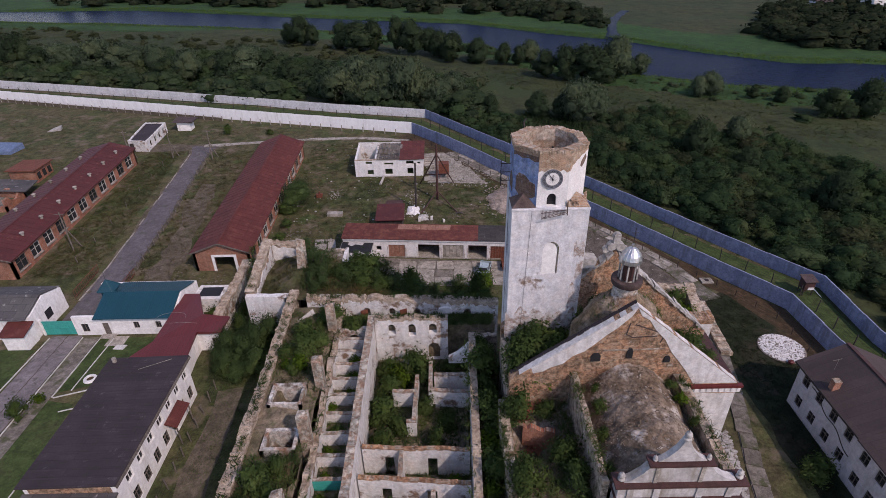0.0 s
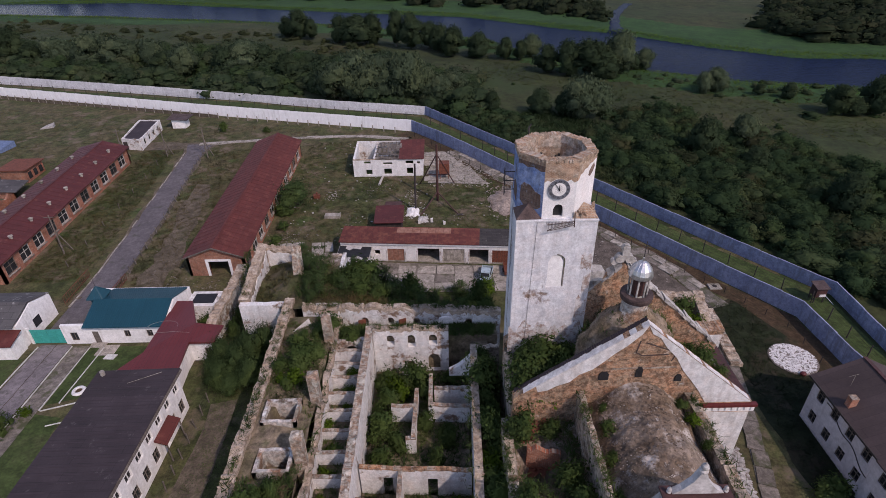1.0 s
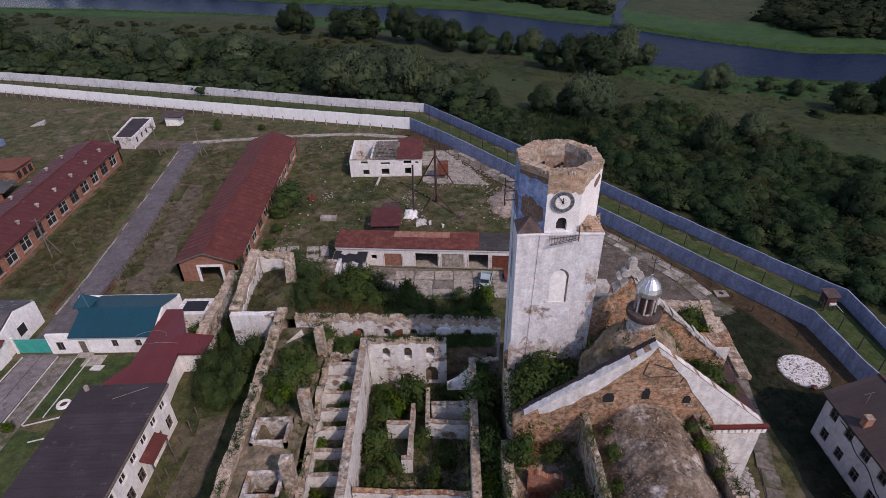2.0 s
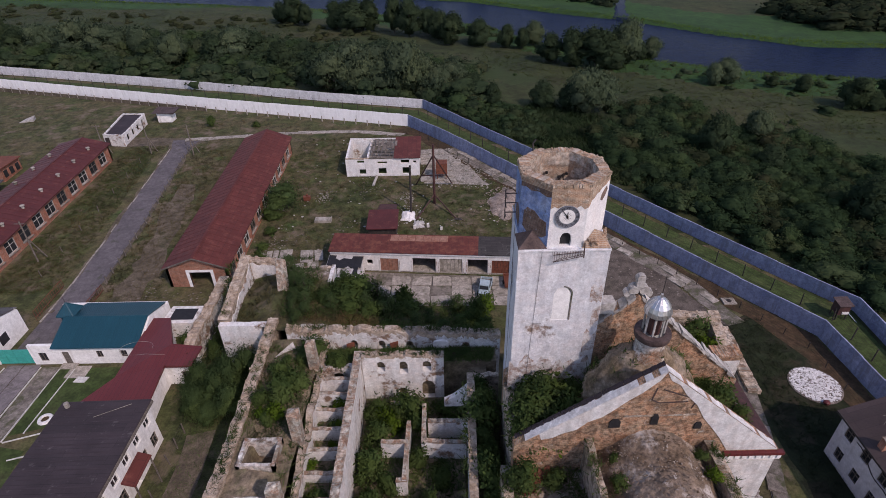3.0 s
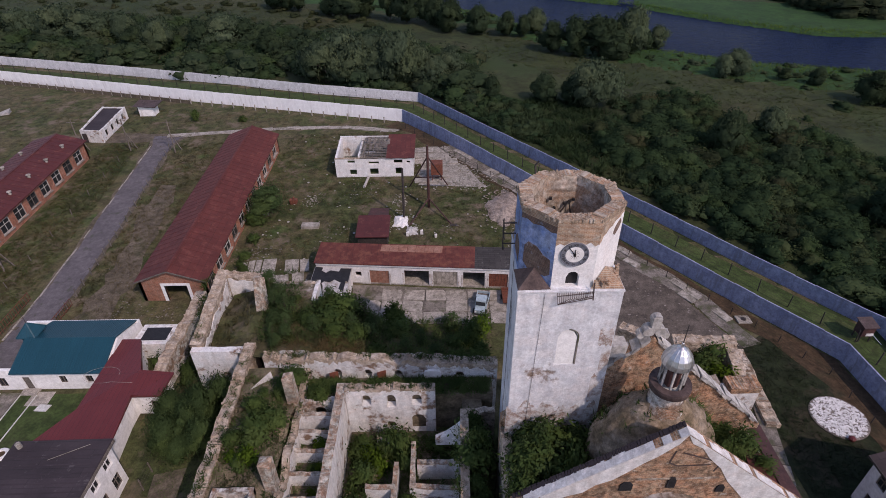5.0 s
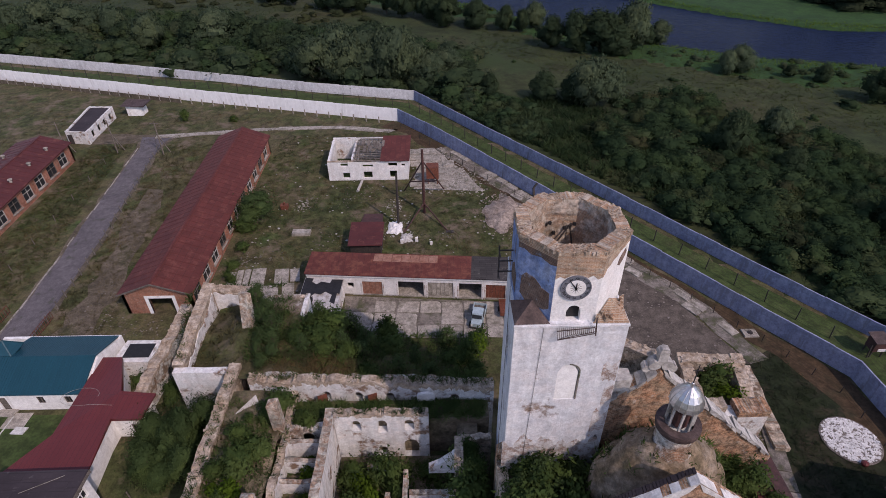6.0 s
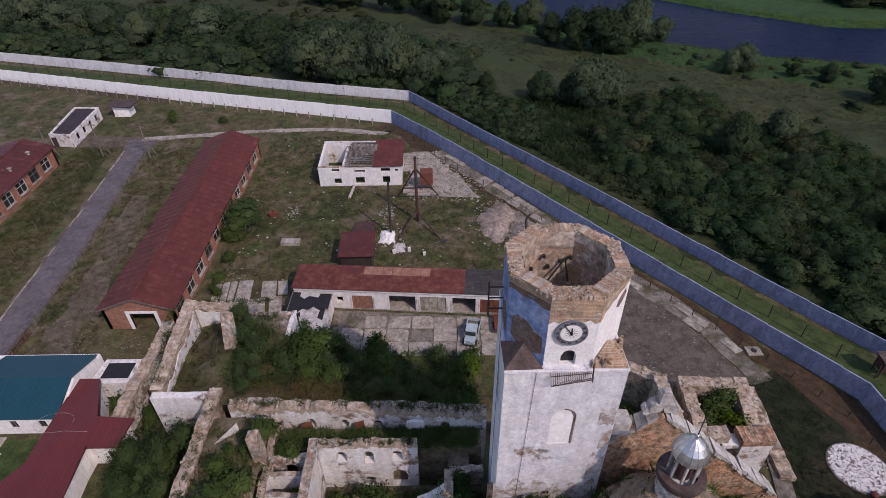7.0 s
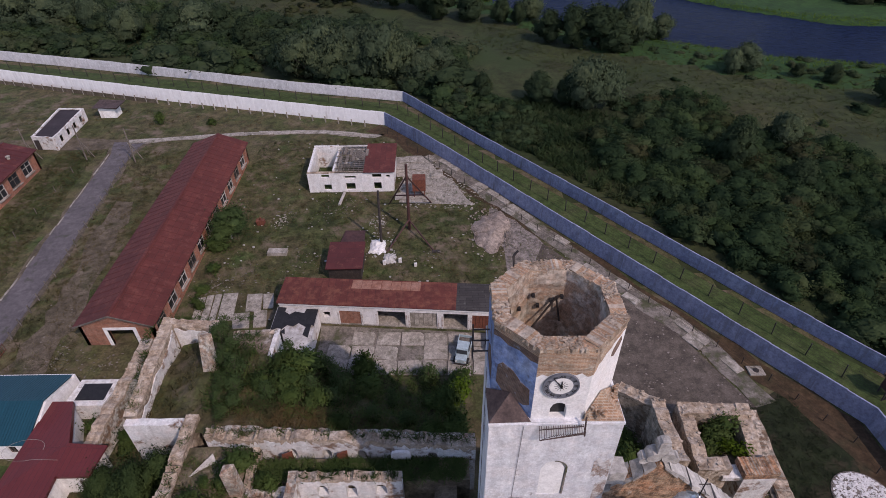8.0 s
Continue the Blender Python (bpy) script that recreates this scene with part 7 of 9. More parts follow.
GN = Vector((-GD.y, GD.x, 0))


def gp(u, v):
    q = P0 + GD * u + GN * v
    return (q.x, q.y)


doors = [(5.6, 6.5, 1.7, 2.6, 0), (7.7, 10.5, -0.1, 2.9, 0), (12.7, 16.3, -0.1, 3.1, 0), (16.9, 20.4, -0.1, 3.1, 0), (21.2, 24.3, -0.1, 3.1, 0), (24.9, 27.6, -0.1, 3.0, 0)]
part("front_wall", ragged((P0.x, P0.y), (P1.x, P1.y), -0.1, 4.1, 0.45, doors), "peeling_white", ga, "peeling white garage front")
part("back_wall", ragged(gp(0, 3.8), gp(LEN, 3.8), -0.2, 4.35, 0.35), "brick", ga)
for u in (0, LEN - 0.4):
    part("end_wall", ragged(gp(u + 0.4, 0.45), gp(u + 0.4, 3.8), -0.1, 4.1, 0.4), "ruin_white", ga)
part("partition", ragged(gp(11.6, 0.5), gp(11.6, 3.8), 0, 4, 0.3), "concrete_dirty", ga)
part("floor", Geo().prism([gp(0.4, 0), gp(LEN - 0.4, 0), gp(LEN - 0.4, 3.8), gp(0.4, 3.8)], 0.1, 0.62), "concrete", ga)
for u0, u1, mat in ((-0.2, 22.8, "roof_orange"), (22.8, LEN + 0.2, "roof_tar")):
    part("roof", Geo().prism([gp(u0, -0.35), gp(u1, -0.35), gp(u1, 4.3), gp(u0, 4.3)], [4.1, 4.1, 4.5, 4.5], [4.22, 4.22, 4.62, 4.62]), mat, ga, "rusty red sheet roof" if mat == "roof_orange" else "dark broken roof covering")
rr = random.Random(8)
for k in range(7):
    u = 9 + 1.3 * k
    part("rust_sheet", Geo().prism([gp(u, 2.6), gp(u + 1.25, 2.6), gp(u + 1.25, 4.1), gp(u, 4.1)], [4.46, 4.46, 4.58, 4.58], [4.5, 4.5, 4.62 + rr.uniform(0, 0.06), 4.62]), "rust_pale", ga, "pale rusted roof sheet")
for (a, b, s, h, _), mat in ((doors[1], "rust_pale"), (doors[5], "rust"), (doors[3], "concrete")):
    n = 6
    for i in range(n):
        u0, u1 = a + (b - a) * i / n, a + (b - a) * (i + 1) / n - 0.03
        part("door_board", Geo().prism([gp(u0, 0.12), gp(u1, 0.12), gp(u1, 0.18), gp(u0, 0.18)], 0.05, h - 0.05), mat, ga)
for d in doors[1:]:
    for u in (d[0] - 0.3, d[1]):
        part("door_jamb", Geo().prism([gp(u + 0.06, -0.03), gp(u + 0.24, -0.03), gp(u + 0.24, 0.0), gp(u + 0.06, 0.0)], 0.2, 2.6), "brick_washed", ga, "bare brick jamb of a garage doorway")
fas = Geo().prism([gp(0, -0.2), gp(LEN, -0.2), gp(LEN, -0.02), gp(0, -0.02)], 3.75, 4.05)
part("cornice", fas, "white", ga)
an = thing("garage_annexe", -14.5, 75, 0, "small white annexe with a torn black felt roof", "outbuilding")
part("shell", Geo().prism([(-17.2, 72.0), (-12.2, 71.5), (-11.8, 79.7), (-16.9, 80.2)], -0.2, [2.6, 2.6, 3.3, 3.3]), "ruin_white", an)
part("roof", Geo().prism([(-17.4, 71.8), (-12.0, 71.3), (-11.6, 79.7), (-17.0, 80.15)], [2.6, 2.6, 3.3, 3.3], [2.72, 2.72, 3.45, 3.45]), "facade", an, "bleached grey-white roof")
for pts in ([(-17.1, 76.2), (-16.3, 76.6), (-15.8, 76.3), (-15.2, 77.0), (-14.4, 76.8), (-13.8, 77.3), (-12.9, 76.7), (-12.2, 77.0), (-11.85, 76.8), (-11.7, 79.5), (-13.2, 79.6), (-13.4, 78.9), (-14.6, 79.2), (-15.2, 78.7), (-15.9, 79.2), (-15.8, 79.85), (-16.9, 80.0)], [(-13.0, 75.4), (-12.3, 75.0), (-12.2, 76.9), (-12.7, 77.1), (-12.9, 76.3)], [(-15.9, 75.9), (-15.2, 75.6), (-15.4, 76.5)]):
    zs = [2.74 + 0.088 * (q[1] - 71.5) for q in pts]
    part("felt_remnant", Geo().prism(pts, zs, [c + 0.05 for c in zs]), "black", an, "torn black felt")
slabs = thing("concrete_slabs", -26, 84, 0.6, "row of long pale concrete slabs lying in weeds", "slabs")
rr = random.Random(15)
for x0, x1, y0, y1 in ((-29.3, -28.3, 79.0, 85.0), (-28.1, -27.2, 79.2, 85.4), (-27.0, -26.2, 79.0, 85.6), (-26.0, -24.0, 80.6, 85.8), (-23.6, -21.4, 79.2, 82.0), (-22.6, -20.6, 82.2, 85.6), (-20.9, -19.2, 79.4, 82.4), (-20.4, -19.0, 82.7, 85.6)):
    part("slab", Geo().prism([(x0 + 0.25, y0), (x1 + 0.25, y0 + 0.1), (x1 - 0.3, y1), (x0 - 0.3, y1 - 0.15)], 0.0, [0.12 + rr.uniform(0, 0.08) for _ in range(4)]).jitter(0.05, int(x0 * 10)).drape(), "concrete", slabs)

# roofless white house
wh = thing("roofless_house", -11, 114, 2.3, "small white house, half its red roof gone to bare laths", "house")
x0, x1, y0, y1 = -18.5, -3.9, 110.2, 118.6
z = 2.3
front = [(2.3, 3.7, 2.7, 3.3, 0), (2.6, 3.9, 0.3, 1.4, 0), (6.4, 8.0, 0.3, 1.6, 0), (6.3, 8.2, 2.5, 3.0, 0), (11.0, 12.6, 2.6, 3.3, 0), (11.2, 12.5, 0.3, 1.7, 0), (13.4, 14.0, 2.6, 3.1, 0)]
part("front_wall", ragged((x0, y0), (x1, y0), z - 0.4, z + 3.7, 0.4, [(a, b, s + z, h + z, 0) for a, b, s, h, _ in front]), "peeling_white", wh)
wall_head(wh, "rim_rubble", 0.12, 5, 0.1, 71)
part("back_wall", ragged((x1, y1), (x0, y1), z - 0.4, z + 4.6, 0.4, [(8, 10, z + 1.2, z + 3, 0)]), "ruin_white", wh)
part("end_wall", ragged((x1, y0 + 0.4), (x1, y1), z - 0.4, z + 3.7, 0.4, z1b=z + 4.5), "ruin_white", wh)
part("end_wall", ragged((x0, y1), (x0, y0 + 0.4), z - 0.4, z + 4.5, 0.4, z1b=z + 3.7), "ruin_white", wh)
part("inner_wall", ragged((-13.9, y0 + 0.4), (-13.9, y1 - 0.4), z - 0.4, z + 4.0, 0.3), "ruin_white", wh)
part("floor", Geo().box(x0 + 0.4, x1 - 0.4, y0 + 0.4, y1 - 0.4, z - 0.2, z + 0.35), "lawn", wh, "weeds on the open floor")
rf = part("roof", Geo().prism([(-8.9, y0 - 0.3), (x1 + 0.3, y0 - 0.3), (x1 + 0.3, y1 + 0.3), (-8.9, y1 + 0.3)], [z + 3.75, z + 3.75, z + 4.6, z + 4.6], [z + 3.85, z + 3.85, z + 4.7, z + 4.7]), "roof_rust", wh, "rusty red corrugated roof")
for i in range(15):
    y = y0 - 0.1 + (y1 - y0) * i / 14
    a = -13.6 + 0.5 * math.sin(i * 2.1)
    part("lath", Geo().beam((a, y, z + 3.85 + 0.78 * i / 14), (-8.85, y, z + 3.85 + 0.78 * i / 14), 0.22, 0.04), "wood", wh)
for i in range(6):
    x = -13.2 + 0.85 * i
    part("rafter", Geo().beam((x, y0, z + 3.72), (x, y1, z + 4.5), 0.1, 0.14), "wood", wh)
for i in range(9):
    x, y = -13.4 + 0.55 * i, y0 + 2.5 + 3 * math.sin(i * 1.7) ** 2
    part("lath", Geo().prism([(x, y), (x + 0.5, y), (x + 0.5, y + 2.2), (x, y + 2.2)], [z + 3.9 + 0.09 * (y - y0)] * 2 + [z + 3.9 + 0.09 * (y + 2.2 - y0)] * 2, [z + 3.93 + 0.09 * (y - y0)] * 2 + [z + 3.93 + 0.09 * (y + 2.2 - y0)] * 2), "wood", wh)

# shed, mast, pole and clutter in the yard
sh = thing("shed", -9.6, 90.5, 1.1, "small dark shed with a red sheet roof", "shed")
part("shell", Geo().box(-11.9, -7.3, 88.2, 92.8, 0.6, 3.2), "iron", sh)
part("roof", Geo().prism([(-12.2, 87.8), (-7.0, 87.8), (-7.0, 93.2), (-12.2, 93.2)], [3.2, 3.2, 3.9, 3.9], [3.3, 3.3, 4.0, 4.0]), "roof_red", sh)
sh2 = thing("lean_to", -9.8, 95.5, 1.3, "low dark rusty sagging roof behind the shed", "shed")
part("roof", Geo().prism([(-11.5, 93.6), (-7.4, 93.6), (-7.6, 96.2), (-7.8, 99.2), (-11.0, 99.2), (-11.3, 96.0)], [2.1, 2.1, 2.0, 1.6, 1.7, 1.75], [2.16, 2.16, 2.06, 1.66, 1.76, 1.81]).jitter(0.08, 3), "tin_dark", sh2)
part("shell", Geo().box(-11, -8, 93.9, 97.8, 1.0, 1.65), "brick_old", sh2)
mast = thing("lattice_mast", -0.9, 99.6, 1.5, "rusty steel pole braced by slanting legs", "mast")
part("pole", Geo().tube((-0.9, 99.6, 1.3), (-0.9, 99.6, 13.2), 0.26, 0.2, 8), "tin_dark", mast)
for a, b in (((-0.9, 99.6, 11.2), (-4.6, 106.6, 1.8)), ((-0.9, 99.6, 11.2), (2.6, 106.8, 1.8)), ((-0.9, 99.6, 3.4), (-4.3, 93.8, 1.1)), ((-0.9, 99.6, 3.4), (3.1, 94.2, 1.1)), ((-3.4, 104.4, 4.9), (1.5, 104.5, 4.9))):
    part("leg", Geo().tube(a, b, 0.12, k=6), "tin_dark", mast)
part("foot", Geo().box(2.7, 3.9, 93.8, 94.5, 1.0, 1.3), "iron", mast)
kio = thing("rusty_tank", 0.6, 109, 2.1, "rusty red tank on legs beside the mast", "tank")
part("tank", Geo().box(-0.6, 1.6, 108, 110, 3.4, 5.6), "rust", kio)
for x in (-0.4, 1.3):
    part("leg", Geo().box(x, x + 0.15, 108.2, 108.4, 2.0, 3.5), "rust", kio)
pole = thing("flue_pipe", -5.1, 96.2, 1.4, "tall dark iron flue pipe", "pipe")
part("pipe", Geo().tube((-5.1, 96.2, 1.2), (-4.9, 96.2, 10.8), 0.21, 0.17, 10), "iron", pole)

drum_box = thing("rusty_stove", -24.9, 101.5, 1.6, "small rusty iron stove lying in the weeds", "stove")
part("body", Geo().box(-25.5, -24.3, 101.0, 102.0, 1.5, 2.5).jitter(0.08, 2), "rust", drum_box)
part("flue_stub", Geo().tube((-24.9, 101.5, 2.45), (-24.8, 101.5, 2.9), 0.16, k=8), "rust", drum_box)
for x, y, h in ((-4.3, 91.4, 0.75), (-2.0, 91.8, 0.8), (0.3, 90.9, 0.6)):
    st = thing("marker_post", x, y, gz(x, y), "short white concrete stump in the grass", "post", "white stumps")
    part("stump", Geo().prism([(x - 0.2, y - 0.18), (x + 0.2, y - 0.18), (x + 0.2, y + 0.18), (x - 0.2, y + 0.18)], gz(x, y) - 0.1, [gz(x, y) + h, gz(x, y) + h * 0.9, gz(x, y) + h, gz(x, y) + h * 0.85]).jitter(0.04, int(x * 7)), "frame", st)
log = solid("pale_log", Geo().tube((-12.9, 106.2, 2.15), (-12.4, 109.6, 2.5), 0.26, 0.2, 9).jitter(0.05, 4), "stone", "pale broken beam lying before the white house", "beam")
cart = thing("rusty_trailer", 10.3, 76.0, 0.2, "small rusty red trailer beside the tower", "trailer")
part("bed", Geo().box(9.6, 11.2, 74.6, 77.4, 0.75, 0.87), "rust", cart)
for x in (9.6, 11.12):
    part("side_board", Geo().box(x, x + 0.08, 74.6, 77.4, 0.87, 1.35), "rust", cart)
for y in (74.6, 77.3):
    part("end_board", Geo().box(9.68, 11.12, y, y + 0.08, 0.87, 1.35), "rust", cart)
for x in (9.45, 11.15):
    part("wheel", Geo().tube((x, 76.2, 0.58), (x + 0.18, 76.2, 0.58), 0.36, k=14), "rubber", cart)
part("drawbar", Geo().beam((10.4, 74.6, 0.78), (10.4, 73.2, 0.55), 0.1, 0.1), "rust", cart)

# pale debris between the shed and the mast
def crumpled(name, x, y, rx, ry, high, mat, label, category, seed):
    """A crumpled sheet lying in folds."""
    geo, n = Geo(), 14
    for j in range(n + 1):
        for i in range(n + 1):
            a, b = i / n * 2 - 1, j / n * 2 - 1
            px, py = x + rx * a * (1 + 0.3 * noise.noise((b * 2, seed, 0))), y + ry * b * (1 + 0.3 * noise.noise((a * 2, seed, 5)))
            geo.v.append((px, py, gz(px, py) + 0.03 + high * max(0.0, (1 - a * a) * (1 - b * b)) * (0.6 + abs(noise.noise((px * 1.3, py * 1.3, seed)))) + 0.1 * abs(noise.noise((px * 2.2, py * 2.2, seed)))))
    geo.f = [(j * (n + 1) + i, j * (n + 1) + i + 1, (j + 1) * (n + 1) + i + 1, (j + 1) * (n + 1) + i) for j in range(n) for i in range(n)]
    return solid(name, geo, mat, label, category)


crumpled("tarpaulin", -5.6, 95.4, 1.2, 1.7, 0.6, "frame", "crumpled white sheeting lying in a heap of debris", "tarpaulin", 3)
crumpled("tarpaulin", -3.6, 92.6, 0.9, 1.1, 0.3, "stone", "crumpled white sheeting lying in a heap of debris", "tarpaulin", 5)

# white two-storey house with a brown roof
rh = thing("brown_roofed_house", 45, 40, 0, "two-storey pale house with a brown roof and brick chimney", "house")
HX0, HX1, HY0, HY1 = 40.5, 49.6, 36.0, 46.2
rows = []
for i in range(4):
    rows += [(1.0 + 2.45 * i, 2.1 + 2.45 * i, 3.9, 5.3, 0), (1.0 + 2.45 * i, 2.1 + 2.45 * i, 0.9, 2.3, 0)]
part("west_wall", ragged((HX0, HY1), (HX0, HY0), -0.2, 6.0, 0.4, rows), "house_wall", rh)
part("east_wall", ragged((HX1, HY0), (HX1, HY1), -0.2, 6.0, 0.4), "house_wall", rh)
for y in (HY0, HY1 - 0.4):
    part("gable_wall", Geo().slab([(HX0 + 0.4, -0.2), (HX1 - 0.4, -0.2), (HX1 - 0.4, 6.0), (45.05, 8.3), (HX0 + 0.4, 6.0)], y, y + 0.4), "house_wall", rh)
for xa, s in ((HX0 - 0.5, -1), (HX1 + 0.5, 1)):
    sl = part("roof_slope", Geo().prism([(45.05, HY0 - 0.4), (xa, HY0 - 0.4), (xa, HY1 + 0.4), (45.05, HY1 + 0.4)], [8.35, 5.85, 5.85, 8.35], [8.5, 6.0, 6.0, 8.5]), "roof_brown", rh)
part("ridge_cap", Geo().beam((45.05, HY0, 8.5), (45.05, HY1 + 0.4, 8.5), 0.4, 0.1), "tin_dark", rh)
part("fascia", Geo().box(HX0 - 0.56, HX0 - 0.42, HY0 - 0.4, HY1 + 0.4, 5.8, 6.02), "iron", rh)
ch = part("chimney", Geo().box(40.75, 41.45, 41.45, 42.1, 5.9, 7.6), "brick", rh, "red brick chimney")
part("chimney_cap", Geo().box(40.72, 41.48, 41.42, 42.13, 7.6, 7.66), "rubble", ch)
part("aerial", Geo().tube((42.2, 43.8, 7.2), (42.2, 43.8, 8.6), 0.015, k=4).tube((41.6, 43.8, 8.5), (42.8, 44.1, 8.5), 0.012, k=4), "concrete", rh)
part("roof_plank", Geo().beam((46.0, 38.6, 8.2), (46.9, 38.9, 7.9), 0.25, 0.06), "frame", rh)
for w in rows:
    window(rh, (HX0, HY1 - w[0], w[2]), (0, -1), w[1] - w[0], w[3] - w[2], 0.09, (1, 1), 0.14, "wood")
cabl = Geo()
pts = [(HX0 - 0.05, HY1 - 2.6 - 0.55 * i, 4.9 - 0.16 * i + 0.25 * math.sin(i * 0.9)) for i in range(16)]
for p, q in zip(pts, pts[1:]):
    cabl.tube(p, q, 0.045, k=4)
part("wall_cable", cabl, "iron", rh)
r2 = thing("house_wing", 45, 28, 0, "two-storey pale house wing with a brown roof", "house")
rows2 = []
for i in range(6):
    rows2 += [(1.0 + 2.2 * i, 2.1 + 2.2 * i, 3.9, 5.3, 0), (1.0 + 2.2 * i, 2.1 + 2.2 * i, 0.9, 2.3, 0)]
part("west_wall", ragged((40.2, 35.95), (40.2, 20.0), -0.2, 6.0, 0.4, rows2), "house_wall", r2)
part("body", Geo().box(40.6, 50, 20, 35.5, -0.2, 5.95), "house_wall", r2)
for xa in (39.8, 50.4):
    part("roof_slope", Geo().prism([(45.1, 19.6), (xa, 19.6), (xa, 35.6), (45.1, 35.6)], [8.1, 5.85, 5.85, 8.1], [8.25, 6.0, 6.0, 8.25]), "roof_brown", r2)
for w in rows2:
    window(r2, (40.2, 35.95 - w[0], w[2]), (0, -1), w[1] - w[0], w[3] - w[2], 0.09, (1, 1), 0.14, "wood")

# watch box on stilts between the walls
wb = thing("watch_box", 54.6, 67.3, 0, "small dark brown wooden watch box on stilts", "guard post")
BX, BY = 54.6, 67.3
part("cabin", Geo().box(BX - 0.75, BX + 0.75, BY - 0.7, BY + 0.7, 1.2, 2.7), "tin_dark", wb, "dark boarded cabin")
part("window_sheet", Geo().box(BX - 0.2, BX + 0.7, BY - 0.76, BY - 0.7, 1.3, 1.7), "frame", wb)
part("roof", Geo().prism([(BX - 0.95, BY - 0.95), (BX + 0.95, BY - 0.95), (BX + 0.95, BY + 0.95), (BX - 0.95, BY + 0.95)], [2.7, 2.75, 3.0, 2.95], [2.78, 2.83, 3.08, 3.03]), "rust_dull", wb, "rusty sheet roof")
for x in (-0.65, 0.65):
    for y in (-0.6, 0.6):
        part("stilt", Geo().box(BX + x - 0.06, BX + x + 0.06, BY + y - 0.06, BY + y + 0.06, -0.1, 1.2), "iron", wb)
lad = Geo()
for y in (-0.5, 0.1):
    lad.tube((BX + 0.8, BY + y, 1.4), (BX + 2.2, BY + y - 0.8, 0), 0.05, k=4)
for q in range(5):
    f = (q + 0.5) / 5
    lad.tube((BX + 0.8 + 1.4 * f, BY - 0.5 - 0.8 * f, 1.4 - 1.4 * f), (BX + 0.8 + 1.4 * f, BY + 0.1 - 0.8 * f, 1.4 - 1.4 * f), 0.035, k=4)
part("ladder", lad, "truck_paint", wb, "pale bluish ladder")
hat = thing("well_cover", 41.5, 71.2, 0, "square pale concrete well cover in the grass", "well cover")
part("slab", Geo().box(40.6, 42.4, 70.5, 71.9, 0.0, 0.25), "concrete", hat)
part("lid", Geo().lathe(41.5, 71.2, [(0.35, 0.25), (0.35, 0.32), (0.01, 0.33)], 14), "iron", hat)
hat2 = thing("concrete_block", -20.6, 94.2, 1.2, "pale concrete block lying in the grass", "block")
part("block", Geo().box(-22.1, -19.2, 93.6, 94.9, 1.0, 1.75), "concrete", hat2)
for x, y in ((-6.6, 85.2), (-4.1, 85.6), (-1.3, 85.2)):
    geo = Geo()
    geo.box(x - 0.25, x + 0.25, y - 0.25, y + 0.25, 0.5, 1.55)
    solid("marker_post", geo.jitter(0.04, int(x)), "frame", "short white concrete post in the grass", "post", "white posts")
slab_a = Geo().prism([(-104.5, 142.2), (-101.6, 143.4), (-102.3, 145.4), (-104.0, 144.6)], 3.0, [3.2, 3.5, 3.9, 3.4])
solid("concrete_block", slab_a, "stone", "pale broken slab in the grass", "block")

# small sheds by the far wall
s1 = thing("long_shed", -73.4, 133, 3, "low white shed with a dark flat roof", "shed")
SHED = [(-74.9, 126.6), (-70.2, 126.0), (-71.5, 140.0), (-76.9, 140.4)]
for k in range(4):
    p, q = SHED[k], SHED[(k + 1) % 4]
    holes = [(2.0 + 3.0 * i, 3.4 + 3.0 * i, 3.6, 5.0, 0) for i in range(4)] if k == 1 else []
    part("wall", ragged(p, q, 2.6, 5.75, 0.35, holes, rag=0.14, step=0.6, seed=91 + k), "ruin_white", s1)
part("roof", Geo().prism([(-74.5, 127.0), (-70.6, 126.5), (-71.9, 139.6), (-76.5, 139.9)], 5.3, 5.5), "roof_black", s1, "sunken black felt roof")
part("door", Geo().box(-74.5, -73.6, 126.3, 126.42, 3.0, 5.0), "iron", s1)
s2 = thing("small_hut", -67.5, 142.5, 3, "tiny white hut under a broken grey roof", "hut")
part("shell", Geo().box(-69.2, -65.8, 141, 143.6, 2.8, 5.2), "white", s2)
part("roof", Geo().prism([(-70.2, 140.6), (-64.8, 140.4), (-64.6, 144.2), (-70.0, 144.2)], [5.3, 5.2, 5.7, 5.8], [5.45, 5.35, 5.85, 5.95]).jitter(0.16, 1), "rust_dull", s2)
s3 = thing("brick_hut", -90, 114, 2.4, "small red brick hut with a rusty flat roof", "hut")
part("shell", Geo().box(-93.2, -87.6, 110.6, 116.4, 2.0, 5.0), "brick", s3)
part("roof", Geo().box(-93.6, -87.2, 110.2, 116.8, 5.0, 5.2), "rust", s3)
for i in range(3):
    part("window", Geo().box(-87.62, -87.5, 111.2 + 1.8 * i, 112.2 + 1.8 * i, 2.9, 4.3), "pane", s3)
s4 = thing("collapsed_hut", -89, 101, 1.8, "collapsed brick hut amid debris", "ruin")
for k, (p, q) in enumerate((((-94, 98), (-86, 98)), ((-86, 98), (-86, 104)), ((-86, 104), (-94, 104)))):
    part("wall", ragged(p, q, 1.2, 4.2, 0.4, rag=1.2, step=0.6, seed=80 + k), "brick", s4)
part("fallen_roof", Geo().prism([(-96, 103), (-85, 103), (-85.5, 108), (-96, 108)], [3.9, 3.5, 3.8, 4.3], [4.1, 3.7, 4.0, 4.5]), "roof_slate", s4)
part("debris", Geo().prism([(-93, 98.5), (-87, 98.5), (-87.5, 103), (-93, 103)], 1.5, [2.6, 1.9, 2.4, 3.0]).jitter(0.2, 2), "concrete_dirty", s4)
tarp = Geo().prism([(-112, 126.5), (-103.5, 126), (-103, 130.5), (-112, 131)], 3.0, [4.0, 3.8, 4.4, 4.6])
